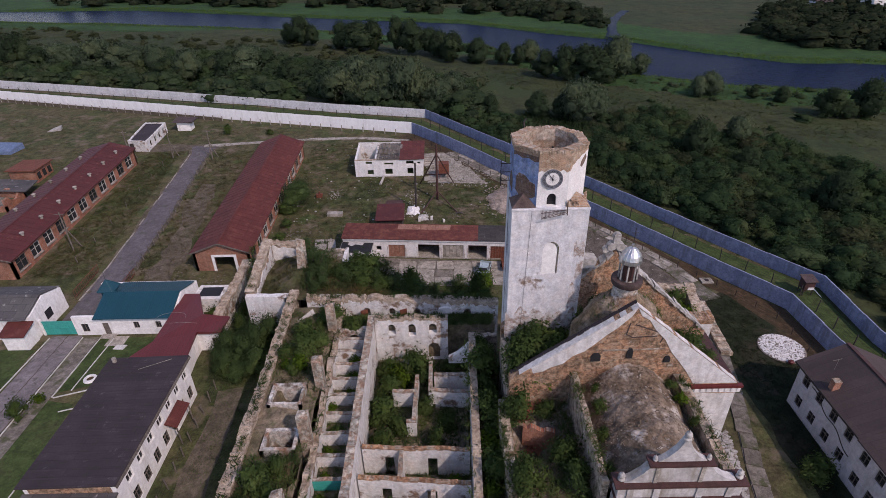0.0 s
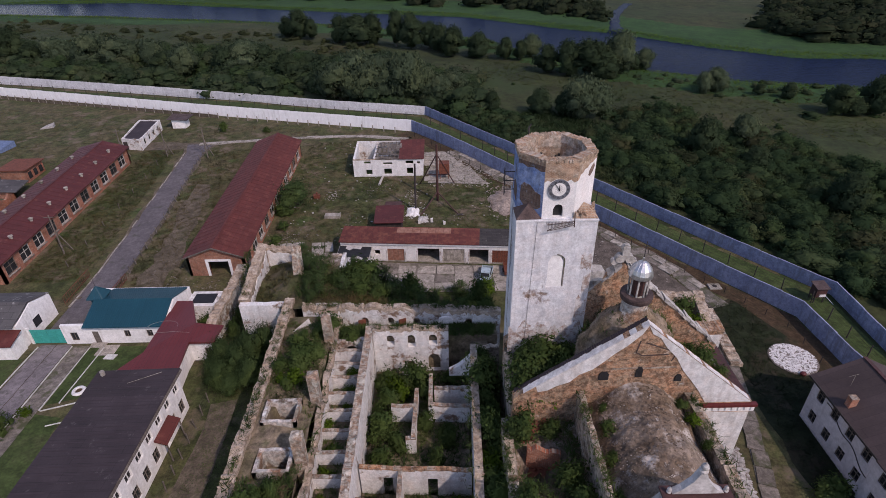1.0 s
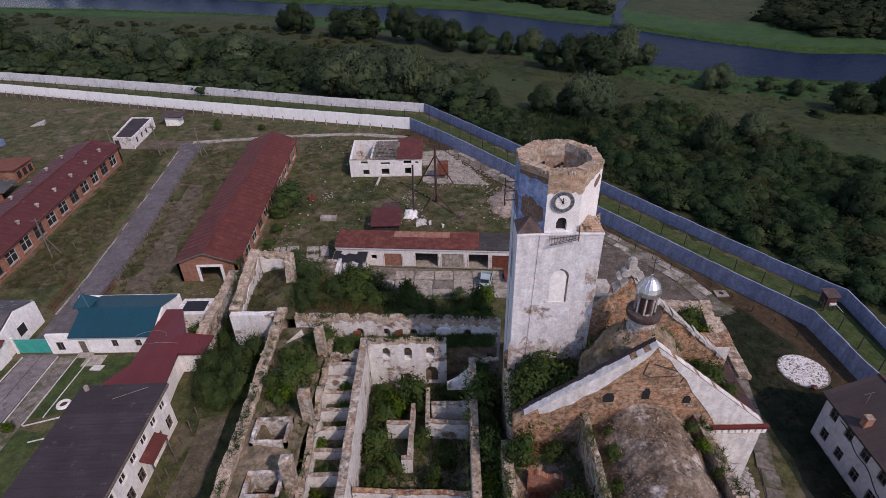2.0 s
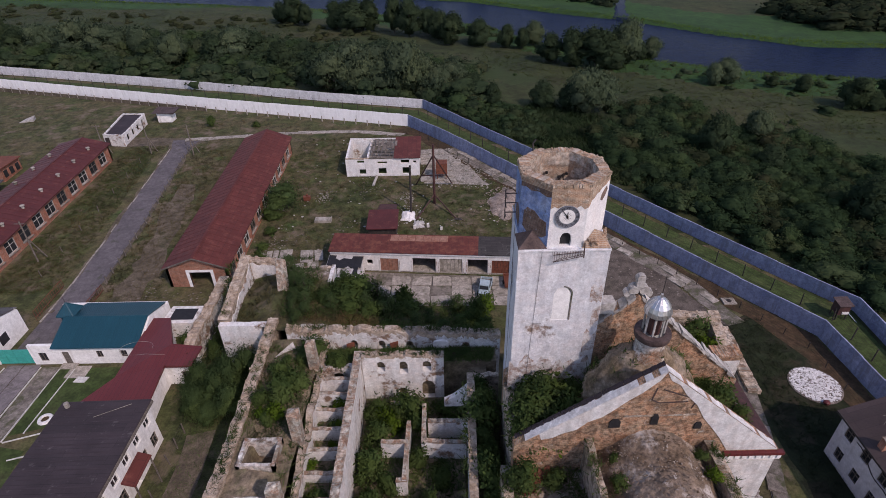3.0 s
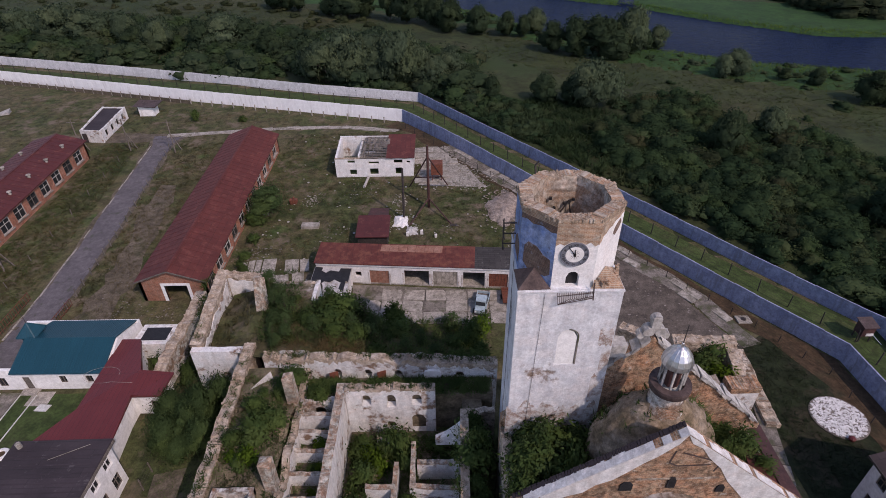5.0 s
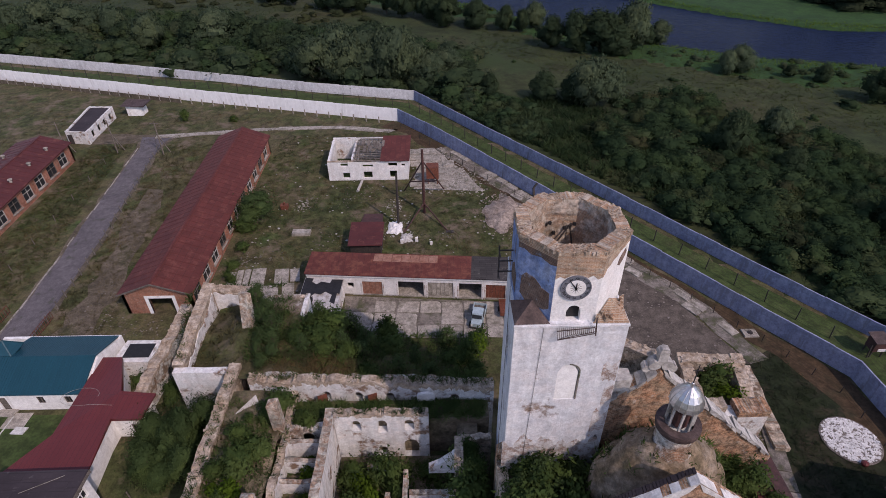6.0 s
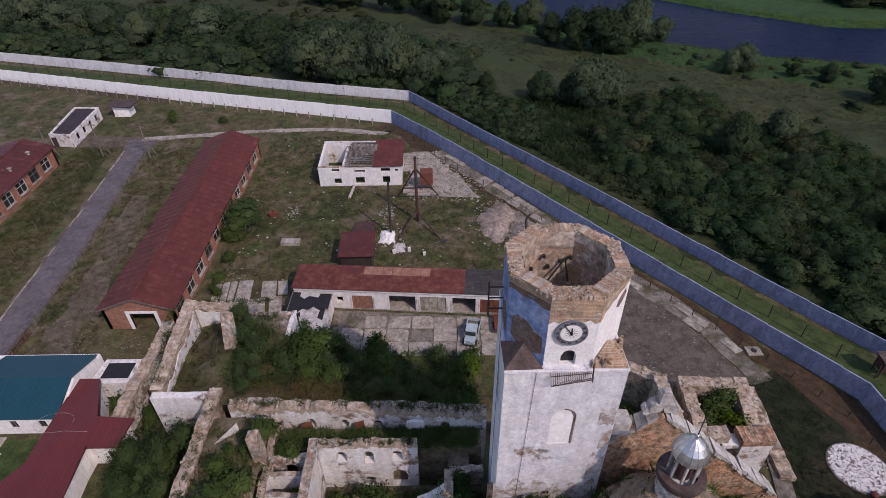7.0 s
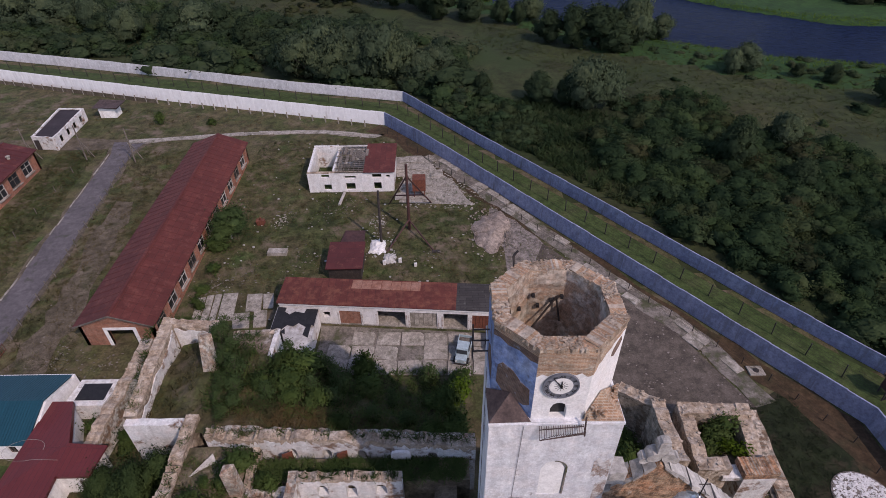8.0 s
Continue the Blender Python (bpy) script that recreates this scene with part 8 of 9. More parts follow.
solid("tarpaulin_shed", tarp, "blue_paint", "low shed under blue-grey sheeting", "shed")

# parked truck in the yard
tr = thing("truck", 7.2, 75.2, 0.1, "small old pale blue truck parked before the garages", "truck")
body = Geo()
body.slab([(6.3, 0.6), (8.1, 0.6), (8.1, 1.4), (7.95, 2.1), (6.45, 2.1), (6.3, 1.4)], 72.6, 74.2)
cabp = part("cab", body, "truck_paint", tr)
part("windscreen", Geo().prism([(6.5, 72.5), (7.9, 72.5), (7.9, 72.59), (6.5, 72.59)], 1.35, 2.0), "pane", cabp)
part("bonnet", Geo().box(6.45, 7.95, 71.5, 72.6, 0.6, 1.25), "truck_paint", tr)
bed_g = Geo().box(6.2, 8.2, 74.3, 76.1, 0.75, 0.9)
bed_g.box(6.2, 6.28, 74.3, 76.1, 0.9, 1.35).box(8.12, 8.2, 74.3, 76.1, 0.9, 1.35).box(6.28, 8.12, 74.3, 74.38, 0.9, 1.45).box(6.28, 8.12, 76.02, 76.1, 0.9, 1.3)
part("load_bed", bed_g, "truck_paint", tr)
part("bed_floor", Geo().box(6.3, 8.1, 74.4, 76.0, 0.9, 0.93), "wood", tr)
part("cab_roof", Geo().box(6.42, 7.98, 72.75, 74.15, 2.1, 2.16), "truck_paint", cabp)
for x in (6.3, 8.08):
    part("side_window", Geo().box(x - 0.03, x + 0.05, 72.9, 73.9, 1.4, 1.95), "pane", cabp)
for x in (6.2, 8.0):
    for y in (72.2, 75.4):
        wl = part("wheel", Geo().tube((x - 0.05, y, 0.46), (x + 0.25, y, 0.46), 0.42, k=16), "rubber", tr)
        part("rim", Geo().tube((x - 0.06, y, 0.46), (x + 0.26, y, 0.46), 0.2, k=10), "truck_paint", wl)
for x in (6.6, 7.8):
    part("headlight", Geo().tube((x, 71.5, 0.95), (x, 71.42, 0.95), 0.13, k=10), "frame", tr)
part("bumper", Geo().box(6.3, 8.1, 71.3, 71.45, 0.5, 0.68), "iron", tr)
tr.location, tr.rotation_euler = (6.95, 76.0, 0.1), (0, 0, -0.22)
tr.scale = (0.9, 0.9, 0.9)

# lamp and wire poles
for x, y, h in ((-62.8, 122, 7), (-72.5, 121.5, 7), (-65.5, 84, 7.5), (-53.2, 121, 7)):
    p = thing("utility_pole", x, y, g(y), "weathered wooden utility pole", "pole", "utility poles")
    part("shaft", Geo().tube((x, y, g(y) - 0.3), (x + 0.15, y, g(y) + h), 0.14, 0.1, 7), "wood", p)
    part("crossarm", Geo().beam((x - 0.8, y, g(y) + h - 0.4), (x + 0.9, y, g(y) + h - 0.4), 0.1, 0.1), "wood", p)
    part("brace", Geo().tube((x + 0.1, y, g(y) + h * 0.6), (x + 0.9, y + 1.2, g(y)), 0.1, 0.1, 6), "wood", p)

# far houses over the river
for x, y, w, d, h in ((226, 304, 12, 10, 9), (205, 318, 8, 7, 5)):
    fh = thing("far_house", x, y, 3, "distant pale house beyond the river", "house")
    part("shell", Geo().box(x - w / 2, x + w / 2, y - d / 2, y + d / 2, 2.5, 3 + h), "white", fh)
    part("roof", Geo().prism([(x - w / 2 - 0.5, y - d / 2 - 0.5), (x + w / 2 + 0.5, y - d / 2 - 0.5), (x + w / 2 + 0.5, y), (x - w / 2 - 0.5, y)], [3 + h, 3 + h, 5.5 + h, 5.5 + h], [3.2 + h, 3.2 + h, 5.7 + h, 5.7 + h]).prism([(x - w / 2 - 0.5, y), (x + w / 2 + 0.5, y), (x + w / 2 + 0.5, y + d / 2 + 0.5), (x - w / 2 - 0.5, y + d / 2 + 0.5)], [5.5 + h, 5.5 + h, 3 + h, 3 + h], [5.7 + h, 5.7 + h, 3.2 + h, 3.2 + h]), "roof_brown", fh)
    for i in range(3):
        for j in range(2):
            part("window", Geo().box(x - w / 2 + w * (0.15 + 0.3 * i), x - w / 2 + w * (0.27 + 0.3 * i), y - d / 2 - 0.05, y - d / 2 + 0.05, 4.5 + j * 3, 6 + j * 3), "pane", fh)


# ---- plants ----
def foliage(rng, lobes, n, leaf, droop=0.0, inner=0.55, soft=0.2, wild=0.0):
    """Leaf sprays filling many uneven lobes (x, y, z, r), densest near their skins; gives corners and their normals."""
    lob = np.array(lobes, float)
    wts = lob[:, 3] ** 2.3
    pick = rng.choice(len(lob), n, p=wts / wts.sum())
    d = rng.normal(size=(n, 3))
    d[:, 2] = np.where(d[:, 2] < -0.3, -d[:, 2], d[:, 2])
    d /= np.linalg.norm(d, axis=1)[:, None]
    far = inner + (1.12 - inner) * rng.random(n) ** 0.75
    c = lob[pick, :3] + d * (lob[pick, 3] * far)[:, None]
    c[:, 2] -= droop * rng.random(n) * lob[pick, 3]
    if wild:
        c += rng.normal(size=(n, 3)) * (wild * lob[pick, 3])[:, None] * np.array([1, 1, 1.5])
        c[:, 2] = np.maximum(c[:, 2], 0.02)
    mid = lob[:, :3].mean(0) - np.array([0, 0, 0.5 * lob[:, 3].max()])
    out = c - mid
    out /= np.linalg.norm(out, axis=1)[:, None] + 1e-9
    up = d * 0.7 + rng.normal(size=(n, 3)) * 0.55 + np.array([0, 0, 0.2])
    up /= np.linalg.norm(up, axis=1)[:, None]
    a = np.cross(up, rng.normal(size=(n, 3)))
    if droop:
        a = np.array([0, 0, -1.0]) + d * 0.4 + rng.normal(size=(n, 3)) * 0.4
    a /= np.linalg.norm(a, axis=1)[:, None] + 1e-9
    b = np.cross(up, a)
    b /= np.linalg.norm(b, axis=1)[:, None] + 1e-9
    s = (leaf * (0.5 + rng.random(n)))[:, None]
    v = np.stack([c - a * s * 1.5, c - b * s * 0.75, c + a * s * 1.5, c + b * s * 0.75], 1).reshape(-1, 3)
    nn = np.repeat(d * 0.45 + out * 0.8 + rng.normal(size=(n, 3)) * soft, 4, 0)
    return v, nn


def core_of(lobes, k, shrink):
    """The dense leaf mass inside each lobe, as low uneven domes; gives corners and their normals."""
    lob = np.array(lobes, float)
    rg = np.random.default_rng(len(lob) * 7 + k)
    up = np.array([-0.4, 0.2, 0.8, math.pi / 2])
    turn = np.linspace(0, 2 * math.pi, k + 1)
    u = np.stack([np.cos(up)[:, None] * np.cos(turn), np.cos(up)[:, None] * np.sin(turn), np.sin(up)[:, None] * np.ones(k + 1)], 2)
    rough = 1 + 0.14 * rg.normal(size=(len(lob), 4, k + 1, 1))
    rough[:, :, k], rough[:, 3] = rough[:, :, 0], rough[:, 3, :1]
    pts = lob[:, None, None, :3] + u * rough * lob[:, None, None, 3:] * shrink
    v = np.stack([pts[:, :3, :k], pts[:, :3, 1:], pts[:, 1:, 1:], pts[:, 1:, :k]], 3)
    way = np.broadcast_to(np.stack([u[:3, :k], u[:3, 1:], u[1:, 1:], u[1:, :k]], 2), v.shape)
    out = v - (lob[:, :3].mean(0) - np.array([0, 0, 0.5 * lob[:, 3].max()]))
    out /= np.linalg.norm(out, axis=-1)[..., None] + 1e-9
    return v.reshape(-1, 3), (way * 0.4 + out * 0.9).reshape(-1, 3)


def quads_mesh(name, v, mat, normals=None):
    n = len(v)
    me = bpy.data.meshes.new(name)
    me.vertices.add(n)
    me.vertices.foreach_set("co", np.asarray(v, np.float32).ravel())
    me.loops.add(n)
    me.loops.foreach_set("vertex_index", np.arange(n, dtype=np.int32))
    me.polygons.add(n // 4)
    me.polygons.foreach_set("loop_start", np.arange(0, n, 4, dtype=np.int32))
    me.materials.append(MATS[mat])
    me.update(calc_edges=True)
    if normals is not None:
        q = np.asarray(v).reshape(-1, 4, 3)
        face = np.cross(q[:, 2] - q[:, 0], q[:, 3] - q[:, 1])
        back = np.sum(face * normals.reshape(-1, 4, 3)[:, 0], 1) < 0
        q = q.copy()
        q[back] = q[back][:, ::-1]
        me.vertices.foreach_set("co", q.astype(np.float32).ravel())
        normals = normals / (np.linalg.norm(normals, axis=1)[:, None] + 1e-9)
        me.polygons.foreach_set("use_smooth", [True] * (n // 4))
        me.normals_split_custom_set_from_vertices(normals.astype(np.float32))
    return me


def lobes_of(rng, count, rx, rz, z0):
    """Lobes of a crown of unit-ish shape: rx wide, rz high, from z0 up."""
    out = []
    for i in range(count):
        a, q = rng.uniform(0, 6.283), math.sqrt(rng.uniform(0, 1))
        h = rng.uniform(0, 1)
        w = rx * (0.75 * math.sin(math.pi * (0.2 + 0.72 * h))) * q
        out.append((w * math.cos(a), w * math.sin(a), z0 + rz * (0.15 + 0.75 * h), rx * rng.choice([0.2, 0.26, 0.32, 0.42, 0.5])))
    return out


rng = np.random.default_rng(5)
TREES = {}
for kind, mat, n_lobe, n, leaf, variants, rx, rz, z0, droop in (
        ("broad", "leaf_tree", 40, 6600, 0.08, 3, 3.1, 5.4, 0.2, 0.1),
        ("willow", "leaf_willow", 48, 5200, 0.13, 4, 3.6, 6.8, 0.0, 0.4),
        ("wood", "leaf_grey", 46, 5000, 0.13, 5, 3.2, 6.4, 0.0, 0.0),
        ("shrub", "leaf", 20, 1300, 0.075, 5, 1.5, 2.2, 0.0, 0.0),
        ("weed", "leaf_bright", 10, 600, 0.075, 4, 1.0, 1.2, 0.0, 0.0),
        ("slim", "leaf_tree", 28, 1500, 0.08, 5, 1.4, 5.4, 0.2, 0.0)):
    TREES[kind] = []
    for k in range(variants):
        lobes = lobes_of(rng, n_lobe, rx, rz, z0)
        v, nn = foliage(rng, lobes, n, leaf, droop, wild={"broad": 0.34, "shrub": 0.3, "weed": 0.35, "slim": 0.35}.get(kind, 0.12))
        core = {"broad": 0.5, "willow": 0.66, "wood": 0.7, "shrub": 0.5}.get(kind)
        if core:
            cv, cn = core_of(lobes, 7, core)
            v, nn = np.concatenate([v, cv]), np.concatenate([nn, cn])
        crown = quads_mesh("crown", v, mat, nn)
        tg = Geo()
        top = z0 + rz * 0.8
        tg.tube((0, 0, -0.3), (0.05, 0.03, top * 0.5), 0.022 * top, 0.014 * top, 7)
        tg.tube((0.05, 0.03, top * 0.5), (0.0, 0.06, top), 0.014 * top, 0.005 * top, 6)
        for x, y, z, r in lobes:
            tg.tube((0.0, 0.03, max(0.1, z - 0.3 * rz)), (x, y, z), 0.007 * top, 0.003 * top, 4, False)
        TREES[kind].append((crown, mesh_of("trunk", tg, "bark")))


def tree(kind, x, y, z, s, label, name="tree", category="tree", group="", sz=None):
    t = thing(name, x, y, z, label, category, group)
    k = random.randrange(len(TREES[kind]))
    t.rotation_euler = (0, 0, random.uniform(0, 6.28))
    t.scale = (s * random.uniform(0.75, 1.3), s * random.uniform(0.75, 1.3), (sz or s) * random.uniform(0.75, 1.15))
    for nm, me in zip(("crown", "trunk"), TREES[kind][k]):
        ob = new(nm, me)
        ob.parent = t
    return t


def thicket(name, spots, mat, label, n_each, size, seed, tall=0.78):
    """A wood that nobody could count, as one mesh of leaf sprays."""
    rg = np.random.default_rng(seed)
    stock = []
    for _ in range(12):
        lobes = lobes_of(rg, 11, 1.0, 1.2, -0.1) + [(0, 0, 0.3, 0.62)]
        stock.append([np.concatenate(pair) for pair in zip(foliage(rg, lobes, n_each, size, inner=0.7, soft=0.3, wild=0.1), core_of(lobes, 7, 0.68))])
    chunks, norms = [], []
    for x, y, z, s in spots:
        v, nn = stock[rg.integers(len(stock))]
        a = rg.uniform(0, 6.283)
        r = np.array([[math.cos(a), -math.sin(a), 0], [math.sin(a), math.cos(a), 0], [0, 0, 1]])
        norms.append(nn @ r.T)
        chunks.append((v * np.array([s * rg.uniform(1.1, 1.7), s * rg.uniform(1.1, 1.7), s * tall * rg.uniform(0.85, 1.15)])) @ r.T + np.array([x, y, z]))
    me = quads_mesh(name, np.concatenate(chunks), mat, np.concatenate(norms))
    return tagged(new(name, me), label, "woodland", kind="stuff")


def inside(poly, x, y):
    c = False
    for (a, b), (d, e) in zip(poly, poly[1:] + poly[:1]):
        if (b > y) != (e > y) and x < (d - a) * (y - b) / (e - b) + a:
            c = not c
    return c


def scatter(poly, count, seed, gap=1.5, keep=None):
    rr, out = random.Random(seed), []
    x0, x1, y0, y1 = min(p[0] for p in poly), max(p[0] for p in poly), min(p[1] for p in poly), max(p[1] for p in poly)
    tries = 0
    while len(out) < count and tries < count * 30:
        tries += 1
        x, y = rr.uniform(x0, x1), rr.uniform(y0, y1)
        if inside(poly, x, y) and (keep is None or keep(x, y)) and all((x - a) ** 2 + (y - b) ** 2 > gap * gap for a, b in out[-60:]):
            out.append((x, y))
    return out


# woods between the wall and the river
WOOD_LEFT = [(-240, 230), (-150, 197), (-97, 182), (-47, 166), (-5, 154), (8, 146), (14, 175), (-16, 208), (-33, 204), (-66, 226), (-108, 232), (-162, 246), (-260, 275)]
WOOD_RIGHT = [(33, 127), (38, 138), (48, 148), (60, 146), (70, 131), (79, 123), (86, 112), (94, 98), (112, 78), (112, 40), (64, 40), (61, 72), (50, 86), (38, 102)]
WOOD_CORNER = [(-4, 151), (5, 146), (12, 128), (18, 124), (25, 132), (21, 144), (8, 155)]
rr = random.Random(2)


def near_enough(x, y):
    """Within the stretch of land that the walk looks over."""
    return abs(x) < 0.7 * y + 30 and outside(x, y) and outside(x - 2.0, y - 4.5)


for seed, poly, count, (a, b), mat, label in ((1, WOOD_LEFT, 300, (2.2, 4.6), "leaf_wood", "dense green riverside thicket of alder"), (3, WOOD_LEFT, 230, (2.6, 5.6), "leaf_grey", "grey-green willow scrub near the river"), (6, WOOD_CORNER, 60, (1.2, 2.3), "leaf_dark", "dark green bushes behind the corner of the wall"), (2, WOOD_RIGHT, 420, (1.5, 2.7), "leaf_dark", "dense dark green thicket behind the wall"), (4, WOOD_RIGHT, 110, (1.8, 3.4), "leaf_wood", "green bushes behind the wall"), (5, WOOD_RIGHT, 40, (1.8, 3.2), "leaf_brown", "brownish bushes behind the wall")):
    spots = [(x, y, gz(x, y) - 0.5, rr.uniform(a, b)) for x, y in scatter(poly, count, seed, 2.9 if seed in (1, 3) else 1.7, near_enough)]
    thicket("thicket", spots, mat, label, 700 if poly is WOOD_RIGHT else 480, 0.04, seed, 0.95 if poly is WOOD_RIGHT else 0.85)
spots = [(x, y, gz(x, y) - 0.3, rr.uniform(0.8, 2.4)) for x, y in scatter([(14, 180), (42, 150), (68, 135), (101, 118), (160, 105), (165, 128), (95, 147), (42, 172), (16, 196)], 13, 7, 2.0)]
thicket("meadow_bushes", spots, "leaf_wood", "scattered low bushes in the meadow", 200, 0.05, 8)
spots = [(x, y, gz(x, y) - 0.3, rr.uniform(1.0, 2.4)) for x, y in scatter([(-260, 285), (-108, 240), (-33, 214), (-16, 230), (-70, 262), (-150, 290), (-260, 330)], 110, 9, 4.0)]
thicket("meadow_bushes", spots, "leaf_brown", "scattered low russet bushes in the meadow", 200, 0.05, 10)
spots = []
for i in range(150):
    x = rr.uniform(-75, 72) if i < 120 else rr.uniform(72, 125)
    y = along(NEAR_BANK, x) - abs(rr.gauss(9, 6)) - 3
    spots.append((x, y, gz(x, y) - 0.3, rr.uniform(0.7, 1.9)))
thicket("bank_bushes", spots, "leaf_grey", "grey-green bushes along the river bank", 200, 0.05, 16)
spots = []
for poly, count, (a, b), seed in (([(-260, 410), (-60, 360), (40, 330), (60, 400), (-200, 560)], 150, (6, 10), 11), ([(40, 330), (78, 285), (85, 300), (75, 380)], 40, (4, 7), 12), ([(146, 262), (142, 236), (150, 217), (165, 212), (300, 212), (300, 330), (180, 330)], 190, (5, 8), 13), ([(-200, 480), (300, 400), (500, 700), (-500, 800)], 220, (8, 14), 14)):
    spots += [(x, y, 2.5, rr.uniform(a, b)) for x, y in scatter(poly, count, seed, 4.0)]
thicket("far_wood", spots, "leaf_far", "distant dark woods beyond the river", 170, 0.055, 15)
for x, y, s, k in ((42, 186, 1.7, "wood"), (49, 184, 1.9, "wood"), (58, 187, 1.8, "willow"), (36, 190, 1.3, "wood"), (53, 181, 1.2, "wood"), (5, 217, 1.6, "wood"), (14.7, 216, 1.5, "wood"), (24, 211.5, 1.1, "wood"), (34, 214, 1.1, "willow"), (29, 208, 0.9, "wood"), (69, 193.5, 0.9, "willow"), (64, 190, 0.8, "wood"), (81.4, 165, 1.0, "willow"), (77, 163.5, 0.8, "willow"), (92, 160, 0.6, "wood"), (98, 156, 0.6, "wood"), (103, 142.4, 1.15, "wood"), (112.5, 141.7, 1.25, "wood"), (106, 140, 0.7, "wood"),
                   (37, 142.5, 1.6, "willow"), (33, 145.5, 1.2, "wood"), (26.4, 147, 1.2, "wood"), (4.4, 161.6, 1.2, "willow"), (0, 159, 1.2, "willow"), (9, 157, 1.0, "wood"), (14, 150, 1.0, "wood"), (-3.8, 231, 1.8, "wood"), (-10.7, 231, 2.1, "wood"), (-17, 235, 1.7, "wood"), (0, 226, 1.3, "wood"), (-33.7, 242, 2.1, "wood"), (-41, 246, 1.6, "wood"), (-27, 240, 1.6, "wood"), (-61, 257, 1.7, "wood"), (-67, 260, 1.4, "wood"), (-55, 254, 1.3, "wood"),
                   (-29, 163, 1.5, "willow"), (-25, 165, 1.8, "willow"), (-20, 161.5, 2.0, "willow"), (-15, 163, 1.9, "willow"), (-10, 160, 1.8, "willow"), (-5, 160, 1.5, "willow"), (-1.4, 158.5, 1.3, "willow"), (-34, 167, 1.4, "wood"), (-66.7, 197, 1.9, "willow"), (-60, 199, 1.5, "wood"), (-72, 194, 1.4, "wood"), (-125, 209, 1.9, "willow"), (-114, 208, 1.8, "willow"), (-104, 209, 1.6, "willow"), (-141, 215, 1.9, "willow"), (-87, 196, 1.3, "willow"), (-162, 222, 1.9, "wood"), (-150, 214, 1.5, "wood"), (-49, 187, 1.4, "wood"), (-96, 200, 1.4, "wood"), (58, 118, 1.1, "wood"), (66, 110, 1.0, "wood"), (74, 92, 1.1, "wood"), (70, 124, 1.0, "willow")):
    tree(k, x, y, gz(x, y) - 0.3, s, "tall silver-green willow by the river" if k == "willow" else "leafy dark green tree near the river bank", group="riverside trees")

# plants within the walls
for x, y, s in ((-29.2, 54.6, 0.72), (-28.0, 53.0, 0.62), (-24.8, 55.8, 0.9), (-24.0, 52.8, 0.82), (-29.2, 57.2, 0.6), (-27.0, 57.0, 0.7), (-23.6, 58.2, 0.78), (-26.4, 52.0, 0.55), (-26.4, 54.8, 0.7)):
    tree("broad", x, y, -0.3, s, "bushy green tree beside the white house", group="trees by the white house")
for x, y, s in ((7.8, 43.6, 0.85), (9.4, 44.8, 0.95), (10.8, 43.4, 0.9), (8.8, 41.6, 0.8), (12.2, 45.2, 0.75), (7.4, 41.0, 0.7)):
    tree("slim", x, y, 9.0, s, "self-sown young tree on the ruined church", "sapling", "tree", "saplings on the church")
birch = tree("broad", -28.6, 98.0, 2.0, 1.05, "young birch with a white trunk beside the brick shed")
ob = new("stem", mesh_of("stem", Geo().tube((0, 0, -1.2), (0.1, 0.05, 2.4), 0.13, 0.08, 8).tube((0.5, -0.4, -1.0), (0.7, -0.5, 2.0), 0.09, 0.05, 7), "birch_bark"))
ob.parent = birch
tree("shrub", -30.3, 95, 1.1, 1.3, "green shrub beside the brick shed", "shrub", "shrub")
rr = random.Random(12)


for i, (x, y, s, k) in enumerate(((-18.4, 64.5, 0.75, "slim"), (-18.6, 66.8, 0.8, "slim"), (-20.4, 70.8, 0.75, "slim"), (-16.6, 62.4, 0.6, "slim"), (-12.4, 67.5, 0.75, "slim"), (-9.6, 65.2, 0.8, "slim"), (-11.2, 63.4, 0.7, "slim"), (-7.0, 66.5, 0.9, "slim"), (-4.2, 68.0, 0.9, "slim"), (-1.5, 66.0, 0.8, "slim"), (-5.2, 71.5, 1.0, "slim"), (2.4, 70.4, 1.0, "slim"), (4.0, 66.0, 0.8, "slim"), (-13.0, 70.5, 0.7, "slim"), (-14.5, 65.0, 0.6, "slim"), (0.5, 62.4, 0.7, "slim"), (3.2, 61.0, 0.6, "slim"), (-3.0, 62.6, 0.7, "slim"), (-6.4, 61.5, 0.6, "slim"), (5.4, 70.0, 0.8, "slim"), (-21.2, 71.8, 0.7, "slim"), (-20.6, 72.6, 0.7, "slim"), (-19.4, 68.6, 0.7, "slim"), (-19.0, 69.6, 0.7, "slim"), (-17.2, 65.8, 0.85, "slim"), (-18.0, 62.6, 0.7, "slim"), (-16.8, 64.0, 0.75, "slim"), (-17.6, 61.2, 0.6, "slim"), (-10.4, 67.4, 0.95, "slim"), (-8.4, 68.2, 0.9, "slim"), (-11.8, 65.4, 0.8, "slim"), (-13.6, 63.4, 0.7, "slim"), (-9.0, 63.6, 0.75, "slim"), (-7.2, 64.2, 0.8, "slim"))):
    tree(k, x, y, mound_z(x, y) - 0.2, s * 0.9, "self-sown young tree on the overgrown mound", "sapling", "tree", "saplings in the court", sz=s * 0.76) if i % 2 or x < -16 else tree("shrub", x, y, mound_z(x, y) - 0.2, s * 1.7, "broad green bush on the overgrown mound", "bush", "shrub", "bushes in the court", sz=s * 1.25)
